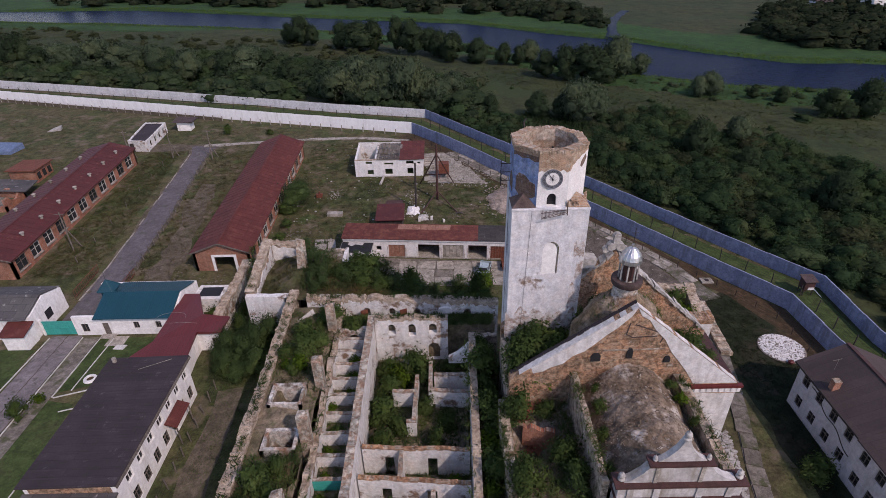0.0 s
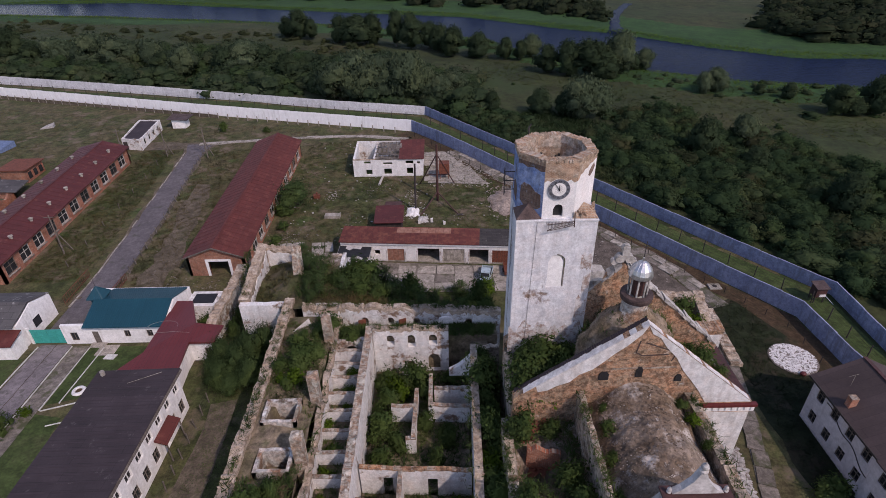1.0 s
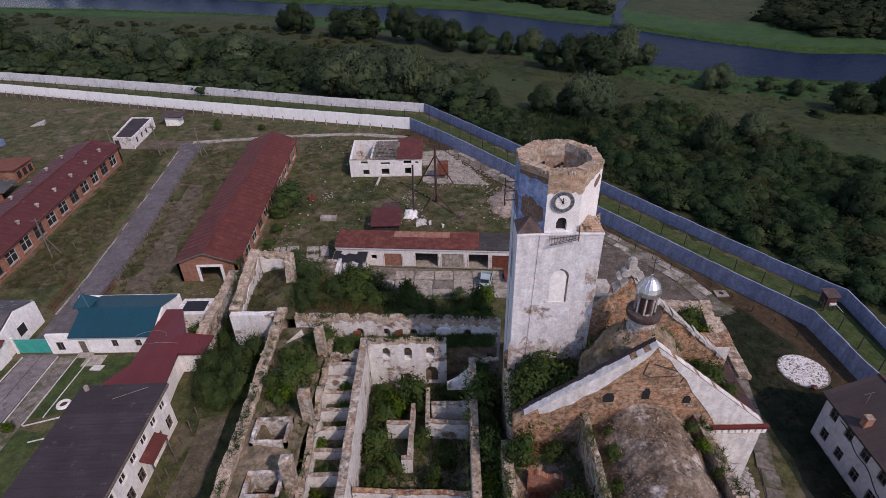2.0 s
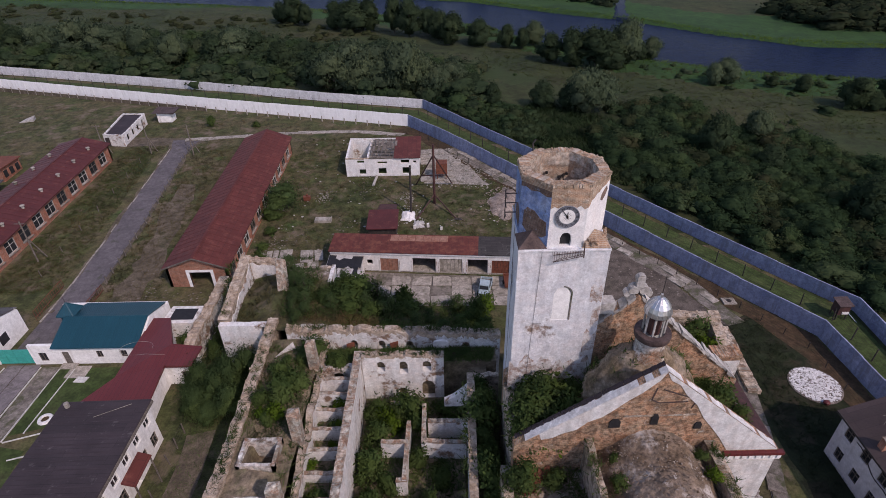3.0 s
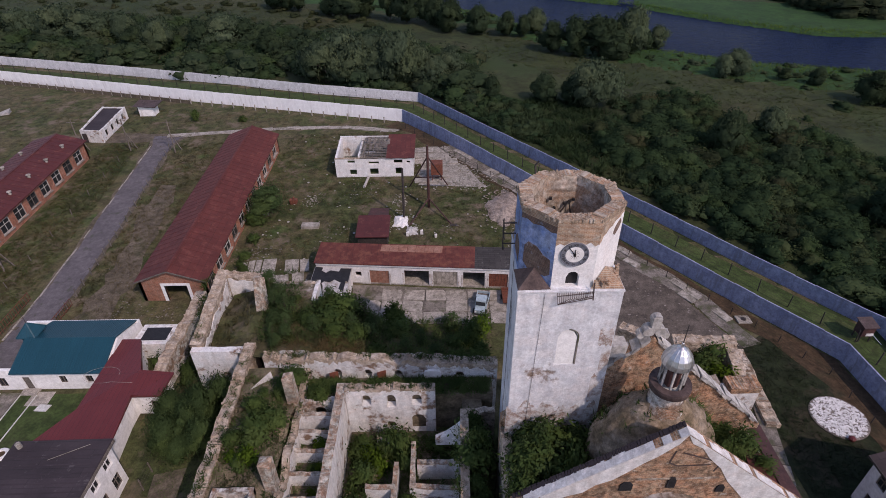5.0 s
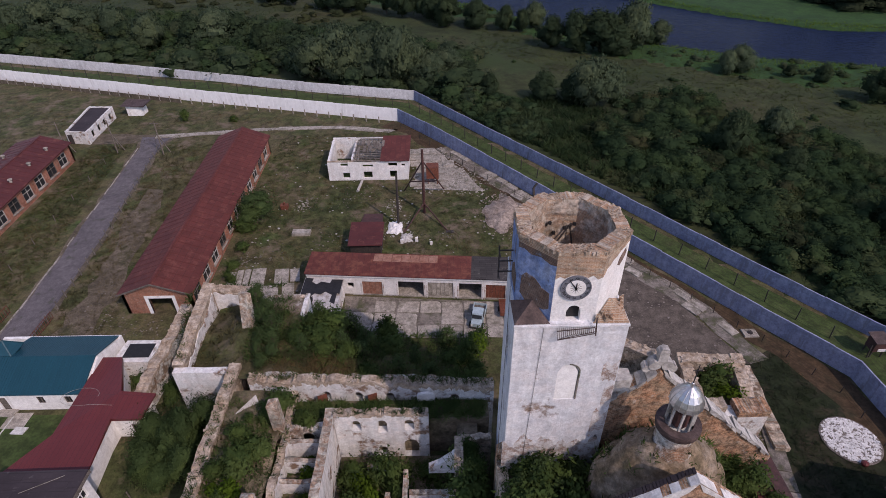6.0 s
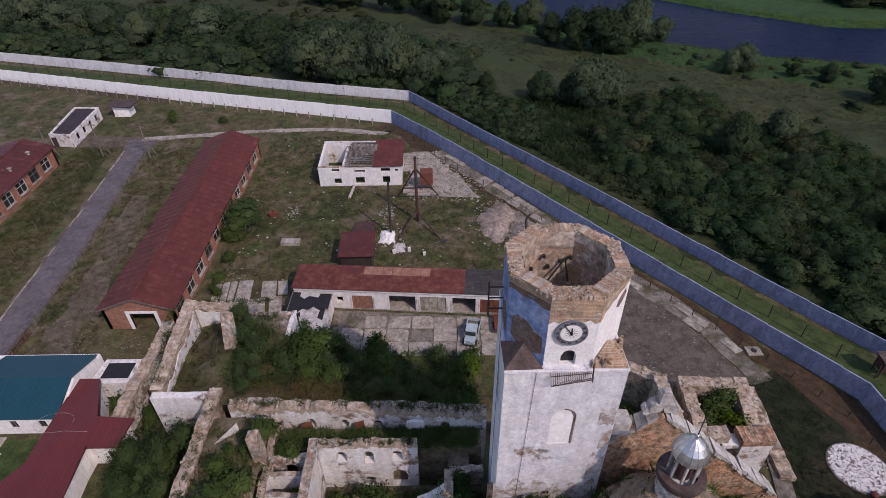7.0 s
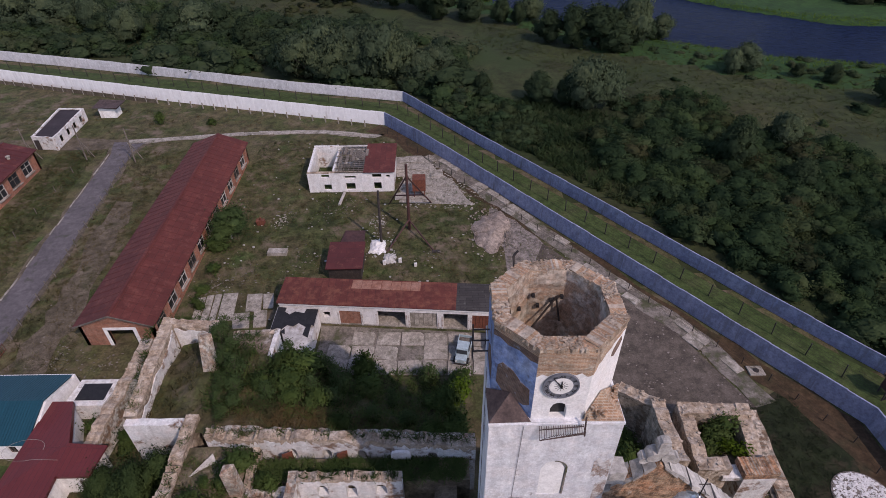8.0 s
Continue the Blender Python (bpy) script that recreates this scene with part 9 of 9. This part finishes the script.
for x, y, z, s in ((-22.9, 63.6, 4.2, 1.0), (-23.6, 70.6, 4.0, 0.7), (-17.2, 52.0, 5.5, 1.1), (-16.6, 49.4, 5.5, 1.2), (-15.4, 50.8, 5.5, 1.1), (-18.0, 46.8, 5.5, 0.8), (-16.3, 46.8, 5.5, 0.9), (-15.2, 54.6, 5.4, 0.9), (-17.4, 31.5, 5.5, 1.2), (-15.6, 30.0, 5.5, 1.0), (-18.0, 28.6, 5.5, 1.0), (-15.9, 33.2, 5.0, 0.9), (-11.3, 39.4, 3.5, 0.7), (-11.2, 47.2, 3.5, 0.7), (-11.8, 54.6, 5.0, 0.9), (-14.6, 56.4, 5.0, 1.0),
                   (-7.0, 51.4, 0.6, 1.3), (-5.6, 49.6, 0.6, 1.3), (-6.8, 47.8, 0.6, 1.2), (-4.4, 51.6, 0.6, 1.2), (-7.2, 43.8, 0.6, 1.1), (-5.4, 42.2, 0.6, 1.0), (-7.0, 40.0, 0.6, 1.1), (-2.4, 49.4, 0.6, 1.2), (-2.2, 45.2, 0.6, 1.0), (0.2, 43.0, 0.6, 1.0), (-1.0, 40.0, 0.6, 1.0), (1.0, 51.4, 0.6, 1.1), (-6.0, 31.0, 0.6, 1.3), (-3.0, 30.6, 0.6, 1.2), (-7.4, 27.5, 0.6, 1.3), (-4.5, 27, 0.6, 1.4), (0.5, 34.4, 0.6, 1.0),
                   (8.0, 42.4, 9.6, 1.6), (9.8, 43.6, 9.6, 1.7), (11.4, 42.4, 9.2, 1.7), (12.6, 44.6, 9.0, 1.5), (9.6, 41.0, 9.6, 1.6), (7.6, 40.6, 9.8, 1.4), (11.0, 40.8, 9.4, 1.4), (8.6, 45.4, 9.6, 1.4), (25.2, 46.6, 9.0, 1.2), (26.4, 45.0, 9.0, 1.1), (24.6, 44.4, 9.0, 0.9), (27.4, 43.2, 9.4, 0.7), (15.6, 40.6, 9.6, 0.8),
                   (9.8, 37.6, 8.2, 0.9), (10.6, 32.4, 8.2, 1.2), (11.0, 29.6, 8.2, 1.1), (7.0, 37.4, 8.2, 1.3), (6.6, 29.6, 8.2, 1.3), (14.0, 35.4, 11.0, 0.5), (13.6, 32.4, 11.0, 0.56), (14.2, 37.6, 11.2, 0.43), (21.4, 35.6, 11.6, 0.56), (21.8, 33.2, 11.4, 0.5), (21.2, 37.4, 11.6, 0.43), (13.4, 29.0, 10.4, 0.56),
                   (3.9, 51.5, 4.6, 1.0), (4.2, 49.8, 4.6, 1.1), (4.5, 48.1, 4.6, 1.2), (3.9, 46.4, 4.6, 1.4), (4.2, 44.7, 4.6, 1.0), (4.5, 43.0, 4.6, 1.1), (3.9, 41.3, 4.6, 1.2), (4.2, 39.6, 4.6, 1.4), (4.5, 37.9, 4.6, 1.0), (3.9, 36.2, 4.6, 1.1), (4.2, 34.5, 4.6, 1.2), (4.5, 32.8, 4.6, 1.4), (3.9, 31.1, 4.6, 1.0), (4.2, 29.4, 4.6, 1.1), (4.5, 27.7, 4.6, 1.2), (30.2, 59.6, 3.3, 1.1), (31.8, 58.4, 3.3, 1.1), (31.6, 60.2, 3.3, 1.2), (22.0, 58.5, 0.0, 1.5), (20.4, 61.0, 0.0, 1.4), (23.0, 61.5, 0, 1.2), (19.0, 57.5, 0, 1.4), (17.5, 60.0, 0, 1.3),
                   (5.4, 60.2, 5.0, 1.2), (4.8, 62.8, 4.6, 1.3), (5.8, 65.4, 3.6, 1.4), (3.2, 58.9, 5.2, 1.0), (6.4, 68.4, 1.6, 1.3), (38.0, 36.0, 0, 1.2), (-33.5, 64.0, 0, 1.0), (-29.5, 62.5, 0, 1.0), (-29.2, 66, 0, 0.9), (-49.5, 48.4, 0, 0.7), (-51.0, 46.4, 0, 0.9), (-55, 150 - 12, 3, 1.0), (-43.9, 137, 3, 0.7), (-28.8, 90, 0.9, 0.9), (-29.5, 86, 0.7, 0.8), (-29.0, 83, 0.5, 0.9)):
    z += 0.7 if x < -14 and 4.9 < z < 5.6 and y < 58 else 0
    tree("shrub" if (x * 3 + y) % 1 < 0.62 else "weed", x, y, z - 0.15, s * (1.0 if (x * 3 + y) % 1 < 0.62 else 1.3), "leafy green bush growing wild among the ruins", "bush", "shrub", "wild bushes")


# ---- grass and weeds, too many to count ----
def tufts(name, spots, mat, label, h, blades, seed, lean=0.5):
    rg = np.random.default_rng(seed)
    p = np.repeat(np.array(spots, float), blades, 0)
    n = len(p)
    p[:, :2] += rg.normal(size=(n, 2)) * 0.16
    a = rg.uniform(0, 6.283, n)
    w = (0.03 + 0.05 * rg.random(n)) * h / 0.5
    hh = h * (0.4 + 0.9 * rg.random(n))
    side = np.stack([np.cos(a) * w, np.sin(a) * w, np.zeros(n)], 1)
    tip = np.stack([rg.normal(size=n) * lean * hh, rg.normal(size=n) * lean * hh, hh], 1)
    v = np.stack([p - side, p + side, p + tip + side * 0.25, p + tip - side * 0.25], 1).reshape(-1, 3)
    up = np.repeat(rg.normal(size=(n, 3)) * 0.3 + np.array([0, 0, 1.0]), 4, 0)
    return tagged(new(name, quads_mesh(name, v, mat, up)), label, "grass", kind="stuff")


rr = random.Random(21)
YARD = [(-30, 78), (-31, 128), (-8, 130), (14, 104), (30, 84), (14, 83), (-16, 85), (-16, 80)]
spots = [(x, y, gz(x, y)) for x, y in scatter(YARD, 2600, 31, 0.0)] + [(x, y, gz(x, y)) for x, y in scatter([(-69, 76), (-58, 76), (-62, 125), (-69, 125)], 1500, 32, 0.0)] + [(x, y, gz(x, y)) for x, y in scatter([(-51, 70), (-42, 70), (-42, 125), (-54, 125)], 1800, 33, 0.0)] + [(x, y, gz(x, y)) for x, y in scatter([(-130, 162), (-20, 135), (-60, 122), (-130, 110)], 1800, 34, 0.0)]
tufts("grass_tufts", spots, "leaf_dry", "dry yellowish grass tufts across the yard", 0.24, 9, 1, 1.2)
spots = [(x, y, gz(x, y)) for x, y in scatter(YARD, 3400, 41, 0.0)]  + [(x, y, gz(x, y)) for x, y in scatter([(-28, 30), (-21, 30), (-21, 58), (-28, 58)], 700, 43, 0.0)] + [(x, y, gz(x, y)) for x, y in scatter([(-69, 76), (-58, 76), (-62, 125), (-69, 125)], 1500, 44, 0.0)]
tufts("weeds", spots, "leaf", "low green weeds across the yard", 0.2, 8, 2, 1.3)
spots = [(x, y, gz(x, y)) for x, y in scatter([(37, 25), (46, 50), (44, 68), (38, 66), (37, 50)], 1500, 42, 0.0)]
for (a, b), (c, d) in zip(OUTER[4:], OUTER[5:9]):
    n = int(math.hypot(c - a, d - b) * 6)
    for i in range(n):
        t, o = rr.random(), rr.uniform(0.4, 3.4)
        x, y = a + (c - a) * t - (d - b) / math.hypot(c - a, d - b) * o, b + (d - b) * t + (c - a) / math.hypot(c - a, d - b) * o
        spots.append((x, y, gz(x, y)))
tufts("lush_weeds", spots, "leaf_far", "dark green weeds along the walls", 0.26, 8, 22, 1.2)
spots = [(x, y, 6.2 + 0.6 * noise.noise((x * 0.2, y * 0.2, 9.0))) for x, y in scatter([(-20, 10), (-14, 10), (-14, 57), (-20, 57)], 1500, 51, 0.0, lambda x, y: not (35 < y < 44 and x < -14.5))] + [(x, y, mound_z(x, y) + 0.2) for x, y in scatter([(-20, 62), (6, 60), (6, 72), (-20, 73)], 1500, 52, 0.0)] + [(x, y, 8.3) for x, y in scatter([(6, 22), (12, 22), (12, 39), (6, 39)], 500, 53, 0.0, lambda x, y: (x - 8.4) ** 2 + (y - 34.5) ** 2 > 6)] + [(x, y, 9.2) for x, y in scatter([(7, 40), (12, 40), (12, 46), (7, 46)], 300, 54, 0.0)] + [(x, y, 0.6) for x, y in scatter([(-8.5, 20), (2.4, 20), (2.4, 53.5), (-8.5, 53.5)], 1500, 55, 0.0)] + [(x, y, 3.5) for x, y in scatter([(-13, 12), (-9.9, 12), (-9.9, 52), (-13, 52)], 350, 56, 0.0)] + [(x, y, 5.5) for x, y in scatter([(-17, 55.2), (6, 55), (6, 57), (-17, 57)], 900, 57, 0.0)]
tufts("ruin_weeds", spots, "leaf", "green weeds growing over the ruins", 0.4, 9, 3, 0.9)
rr = random.Random(77)
spots = []
for _ in range(520):
    a, k = rr.uniform(0, 6.28), min(len(prof) - 2, int(abs(rr.gauss(0, 9))))
    if noise.noise((2.2 * math.cos(a), 2.2 * math.sin(a), k * 0.2)) > -0.05:
        spots.append((DX + prof[k][0] * math.cos(a), DY + 0.7 * prof[k][0] * math.sin(a), prof[k][1] - 0.05))
tufts("dome_weeds", spots, "leaf", "green weeds growing on the bare dome", 0.42, 9, 5, 0.8)
spots = [(x, y, mound_z(x, y) + 0.2) for x, y in scatter([(-26, 62), (6, 60), (6, 66), (-26, 72)], 650, 61, 0.0)] + [(x, y, 6.3) for x, y in scatter([(-20, 10), (-14, 10), (-14, 57), (-20, 57)], 600, 62, 0.0, lambda x, y: not (35 < y < 44 and x < -14.5))]
spots += [(x, y, mound_z(x, y) + 0.1) for x, y in scatter([(-16, 59.6), (1, 59.6), (1, 62.4), (-16, 62.8)], 700, 63, 0.0)]
tufts("ruin_grass", spots, "leaf_dry", "dry grass growing over the ruins", 0.36, 9, 4, 0.9)

REEDS = [(10, 138), (17, 126), (34, 106), (52, 86), (63, 72), (75, 60), (110, 90), (70, 122), (42, 136), (26, 150)]
spots = [(x, y, gz(x, y)) for x, y in scatter(REEDS, 5200, 71, 0.0)]
tufts("reeds", spots, "leaf_wood", "tall green reeds behind the wall", 1.1, 8, 7, 0.8)
spots = []
for px0, x in ((i, -280 + i * 0.11) for i in range(4600)):
    for bank in (NEAR_BANK, FAR_BANK):
        y = along(bank, x) + random.gauss(0, 3.2) - (3.0 if bank is NEAR_BANK else -3.0)
        spots.append((x, y, gz(x, y)))
tufts("bank_reeds", spots, "leaf_bright", "bright green reeds along both river banks", 0.55, 4, 8, 1.0)
spots = [(x, y, gz(x, y)) for x, y in scatter([(14, 190), (42, 152), (68, 135), (101, 118), (170, 105), (170, 135), (95, 165), (46, 195), (16, 225)], 5000, 73, 0.0)] + [(x, y, gz(x, y)) for x, y in scatter([(-260, 285), (-108, 238), (-33, 210), (-10, 235), (-70, 275), (-260, 335)], 5000, 74, 0.0)]
tufts("meadow_grass", spots, "leaf_meadow", "rough dry meadow grass near the river", 0.4, 5, 9, 1.2)


rr = random.Random(88)
for x, y in scatter([(-19.6, 14), (-14.6, 14), (-14.6, 56), (-19.6, 56)], 11, 81, 1.4, lambda x, y: not (34.4 < y < 44.4)):
    tree("shrub", x, y, 6.0 + 0.6 * noise.noise((x * 0.2, y * 0.2, 9.0)), rr.uniform(0.45, 0.85), "leafy green bush growing wild among the ruins", "bush", "shrub", "wild bushes")
for x, y in scatter([(6.6, 40.2), (12.6, 40.2), (12.6, 46.4), (6.6, 46.4)], 9, 82, 1.0):
    tree("shrub", x, y, 9.3, rr.uniform(0.9, 1.35), "leafy green bush growing wild among the ruins", "bush", "shrub", "wild bushes")
for x, y in scatter([(-8.2, 38.5), (2.0, 38.5), (2.0, 53), (-8.2, 53)], 2, 83, 1.2):
    tree("shrub", x, y, 0.6, rr.uniform(1.1, 1.6), "leafy green bush growing wild among the ruins", "bush", "shrub", "wild bushes")
for y in (51.3, 49.4, 47.2, 44.8, 42.4, 39.8, 36.9, 34.2, 31.6, 28.6):
    x = rr.uniform(-12.6, -10.6)
    tree("weed", x, y, 3.45, rr.uniform(0.6, 1.0), "green weeds growing in a roofless cell", "weed_clump", "weed", "weeds in the cells")
spots = []
for (a, b), (c, d), z, n in (((-20.3, 60), (-19.5, 10), 6.95, 260), ((-18, 58.9), (7, 57.7), 7.7, 200), ((-13.4, 58), (-12.7, 10), 6.3, 130), ((2.6, 51), (1.4, 10), 6.75, 120), ((-8.6, 54.4), (0.3, 54.4), 7.45, 50), ((-29.3, 73), (-26.4, 61.5), 7.1, 80), ((-29, 75.1), (-18, 75.4), 6.2, 80), ((5.4, 38.5), (5.4, 22), 8.85, 110), ((12.3, 38.5), (12.3, 28), 12.35, 70), ((22.5, 38.5), (22.5, 28), 11.95, 70), ((7, 46.9), (6.4, 40), 10.7, 50)):
    for i in range(n):
        t = rr.random()
        spots.append((a + (c - a) * t + rr.uniform(-0.35, 0.35), b + (d - b) * t + rr.uniform(-0.35, 0.35), z - 0.1))
tufts("wall_weeds", spots, "leaf", "small weeds rooted along the ruined wall heads", 0.36, 7, 12, 0.9)


# ---- debris ----
def rubble(name, spots, mat, label, size, seed):
    rr, geo = random.Random(seed), Geo()
    for x, y, z in spots:
        s = size * rr.uniform(0.4, 1.3)
        a0 = rr.uniform(0, 6.28)
        w = rr.uniform(0.4, 1.0)
        poly = [(x + s * math.cos(a0 + q), y + s * w * math.sin(a0 + q)) for q in (0.3, 1.5, 2.9, 4.2, 5.4)]
        h = s * rr.uniform(0.2, 0.9)
        geo.prism(poly, z - 0.05, [z + h * rr.uniform(0.5, 1) for _ in poly])
    return tagged(solid(name, geo, mat, label, "rubble"), kind="stuff")


spots = [(x, y, gz(x, y)) for x, y in scatter(YARD, 150, 91, 0.0)] + [(x, y, gz(x, y)) for x, y in scatter([(-4, 106), (10, 104), (6, 118), (-3, 122)], 160, 92, 0.0)] + [(x, y, gz(x, y)) for x, y in scatter([(-8, 93), (-3, 93), (-3, 99), (-8, 99)], 60, 93, 0.0)]
crumbs = []
for x, y, n, r in ((-16.5, 92, 40, 2.0), (-14, 104, 40, 2.2), (-10.5, 107, 50, 3.0), (-24, 76.4, 50, 2.0), (-28.2, 87, 60, 1.6), (-25, 88.5, 60, 2.4), (-17, 87.5, 40, 1.6), (-44, 74.6, 90, 2.6), (-38, 72.6, 80, 2.2), (-33, 75, 50, 1.6), (-2.5, 92.5, 40, 1.6), (3.5, 93, 30, 1.4), (-21.6, 104.5, 30, 1.4), (-46, 82, 40, 1.8)):
    for i in range(n):
        q = (x + rr.gauss(0, r * 0.7), y + rr.gauss(0, r * 0.7))
        crumbs.append((*q, gz(*q)))
heap = [(x, y, gz(x, y) + 0.25) for x, y in ((12.0 + rr.gauss(0, 1.6), 98.9 + rr.gauss(0, 2.6)) for _ in range(700))]
rubble("rubble", heap, "gravel_red", "broken reddish stone on the gravel heap", 0.12, 12)
heap = [(x, y, gz(x, y) + 0.02) for x, y in scatter([(-2.6, 105.5), (9.2, 104.5), (12, 108), (2, 121)], 500, 96, 0.0)] + [(x, y, gz(x, y)) for x, y in ((-21.8 + rr.gauss(0, 0.7), 102.1 + rr.gauss(0, 1.0)) for _ in range(60))] + [(x, y, gz(x, y)) for x, y in ((-6.3 + rr.gauss(0, 1.0), 101.5 + rr.gauss(0, 1.2)) for _ in range(90))]
rubble("rubble", heap, "concrete", "broken pale concrete lying by the white house", 0.15, 13)
rubble("rubble", spots, "stone", "pale rubble scattered over the yard", 0.18, 1)
rubble("rubble", crumbs, "concrete_dirty", "small broken brick and plaster lying in the weeds", 0.13, 11)
spots = [(x, y, gz(x, y) + 0.05) for x, y in scatter([(26.6, 26), (28.4, 26), (30.3, 34.9), (31.6, 42), (29.4, 41), (28.3, 34.9)], 420, 95, 0.0)]
rubble("rubble", spots, "stone", "strip of pale rubble at the foot of the church", 0.24, 5)
spots = [(x, y, gz(x, y)) for x, y in scatter([(18, 92), (24, 70), (28, 64), (39, 66), (36, 76), (22, 98)], 900, 94, 0.0)] + [(x, y, 0.0) for x, y in scatter([(23, 55), (27, 56), (27, 68), (23, 70)], 250, 97, 0.0)] + [(x, y, 0.0) for x, y in scatter([(35, 54), (37, 56), (38, 67), (35, 68)], 160, 98, 0.0)]
rubble("rubble", spots, "gravel", "broken stone and brick rubble beside the church", 0.12, 2)
spots = [(x, y, 9.0 + 4.3 * math.sin(math.pi * (0.04 + 0.92 * (x - 12.6) / 9.5)) ** 0.7 + 0.3 * noise.noise((x * 0.6, y * 0.6, 0.0))) for x, y in scatter([(13.2, 28), (21.6, 28), (21.6, 38.6), (13.2, 38.6)], 1100, 99, 0.0)]
rubble("rubble", spots, "earth_top", "brick rubble on the nave vault", 0.06, 3)


# ---- laid concrete slabs ----
def slab_row(line, width, length, mat, label, missing, seed, rows=1):
    """A row of slabs, each a piece of its own, some of them gone."""
    rr = random.Random(seed)
    track = thing("slab_track", line[0][0], line[0][1], gz(*line[0]), label, "track", kind="structure")
    protos = []
    for k in range(5):
        geo = Geo()
        w, h = width * rr.uniform(0.46, 0.495), length * rr.uniform(0.46, 0.495)
        c = rr.uniform(0.1, 0.5)
        geo.prism([(-h, -w), (h, -w), (h, w - c * (k > 2)), (h - c * (k > 2), w), (-h, w)], -0.05, 0.09)
        protos.append(mesh_of("slab", geo, mat))
    for (a, b), (c, d) in zip(line, line[1:]):
        n = max(1, round(math.hypot(c - a, d - b) / length))
        ang = math.atan2(d - b, c - a)
        for i in range(n):
            for r in range(rows):
                if rr.random() < missing:
                    continue
                o = (r - (rows - 1) / 2) * width
                t = (i + 0.5) / n
                x, y = a + (c - a) * t - math.sin(ang) * o + rr.uniform(-0.1, 0.1), b + (d - b) * t + math.cos(ang) * o + rr.uniform(-0.1, 0.1)
                ob = new("slab", rr.choice(protos))
                ob.parent = track
                ob.matrix_basis = Matrix.Translation(-Vector(track.location)) @ pose(x, y, gz(x, y) + 0.06, rr.uniform(-1.5, 1.5) + math.degrees(math.atan(3 / 53)) * (72 < y < 125), rr.uniform(-1.5, 1.5), math.degrees(ang) + rr.uniform(-4, 4)) if abs(math.sin(ang)) < 0.2 else Matrix.Translation(-Vector(track.location)) @ pose(x, y, gz(x, y) + 0.07, 0, 0, math.degrees(ang) + rr.uniform(-4, 4))


slab_row([(2.2, 122), (10, 112), (20, 98.8), (27, 89), (37, 75.2), (41, 66.5)], 1.3, 2.6, "concrete", "broken row of pale concrete slabs beside the wall", 0.62, 1, 2)
slab_row([(-1.2, 107.5), (-1.6, 121.5)], 2.6, 2.3, "concrete", "broken pale concrete slabs beside a ruined house", 0.3, 2, 2)
slab_row([(3.4, 107), (1.8, 119)], 2.4, 2.3, "concrete", "broken pale concrete slabs beside a ruined house", 0.35, 3, 2)
slab_row([(-58, 129), (-47, 130.4), (-33, 132.3), (-20, 132.4), (-9, 130)], 1.6, 3.0, "concrete", "row of pale concrete slabs along a track", 0.15, 4)
slab_row([(30.0, 26), (31.6, 34.8), (33.4, 41.6), (35.0, 47.4), (36.0, 52), (37.2, 58), (37.8, 62)], 1.8, 2.2, "concrete_dirty", "cracked concrete slab path beside the church", 0.03, 5)
slab_row([(-10.5, 75.2), (10.8, 74.4)], 2.2, 3.0, "concrete", "cracked pale concrete slabs before the garages", 0.25, 6, 3)
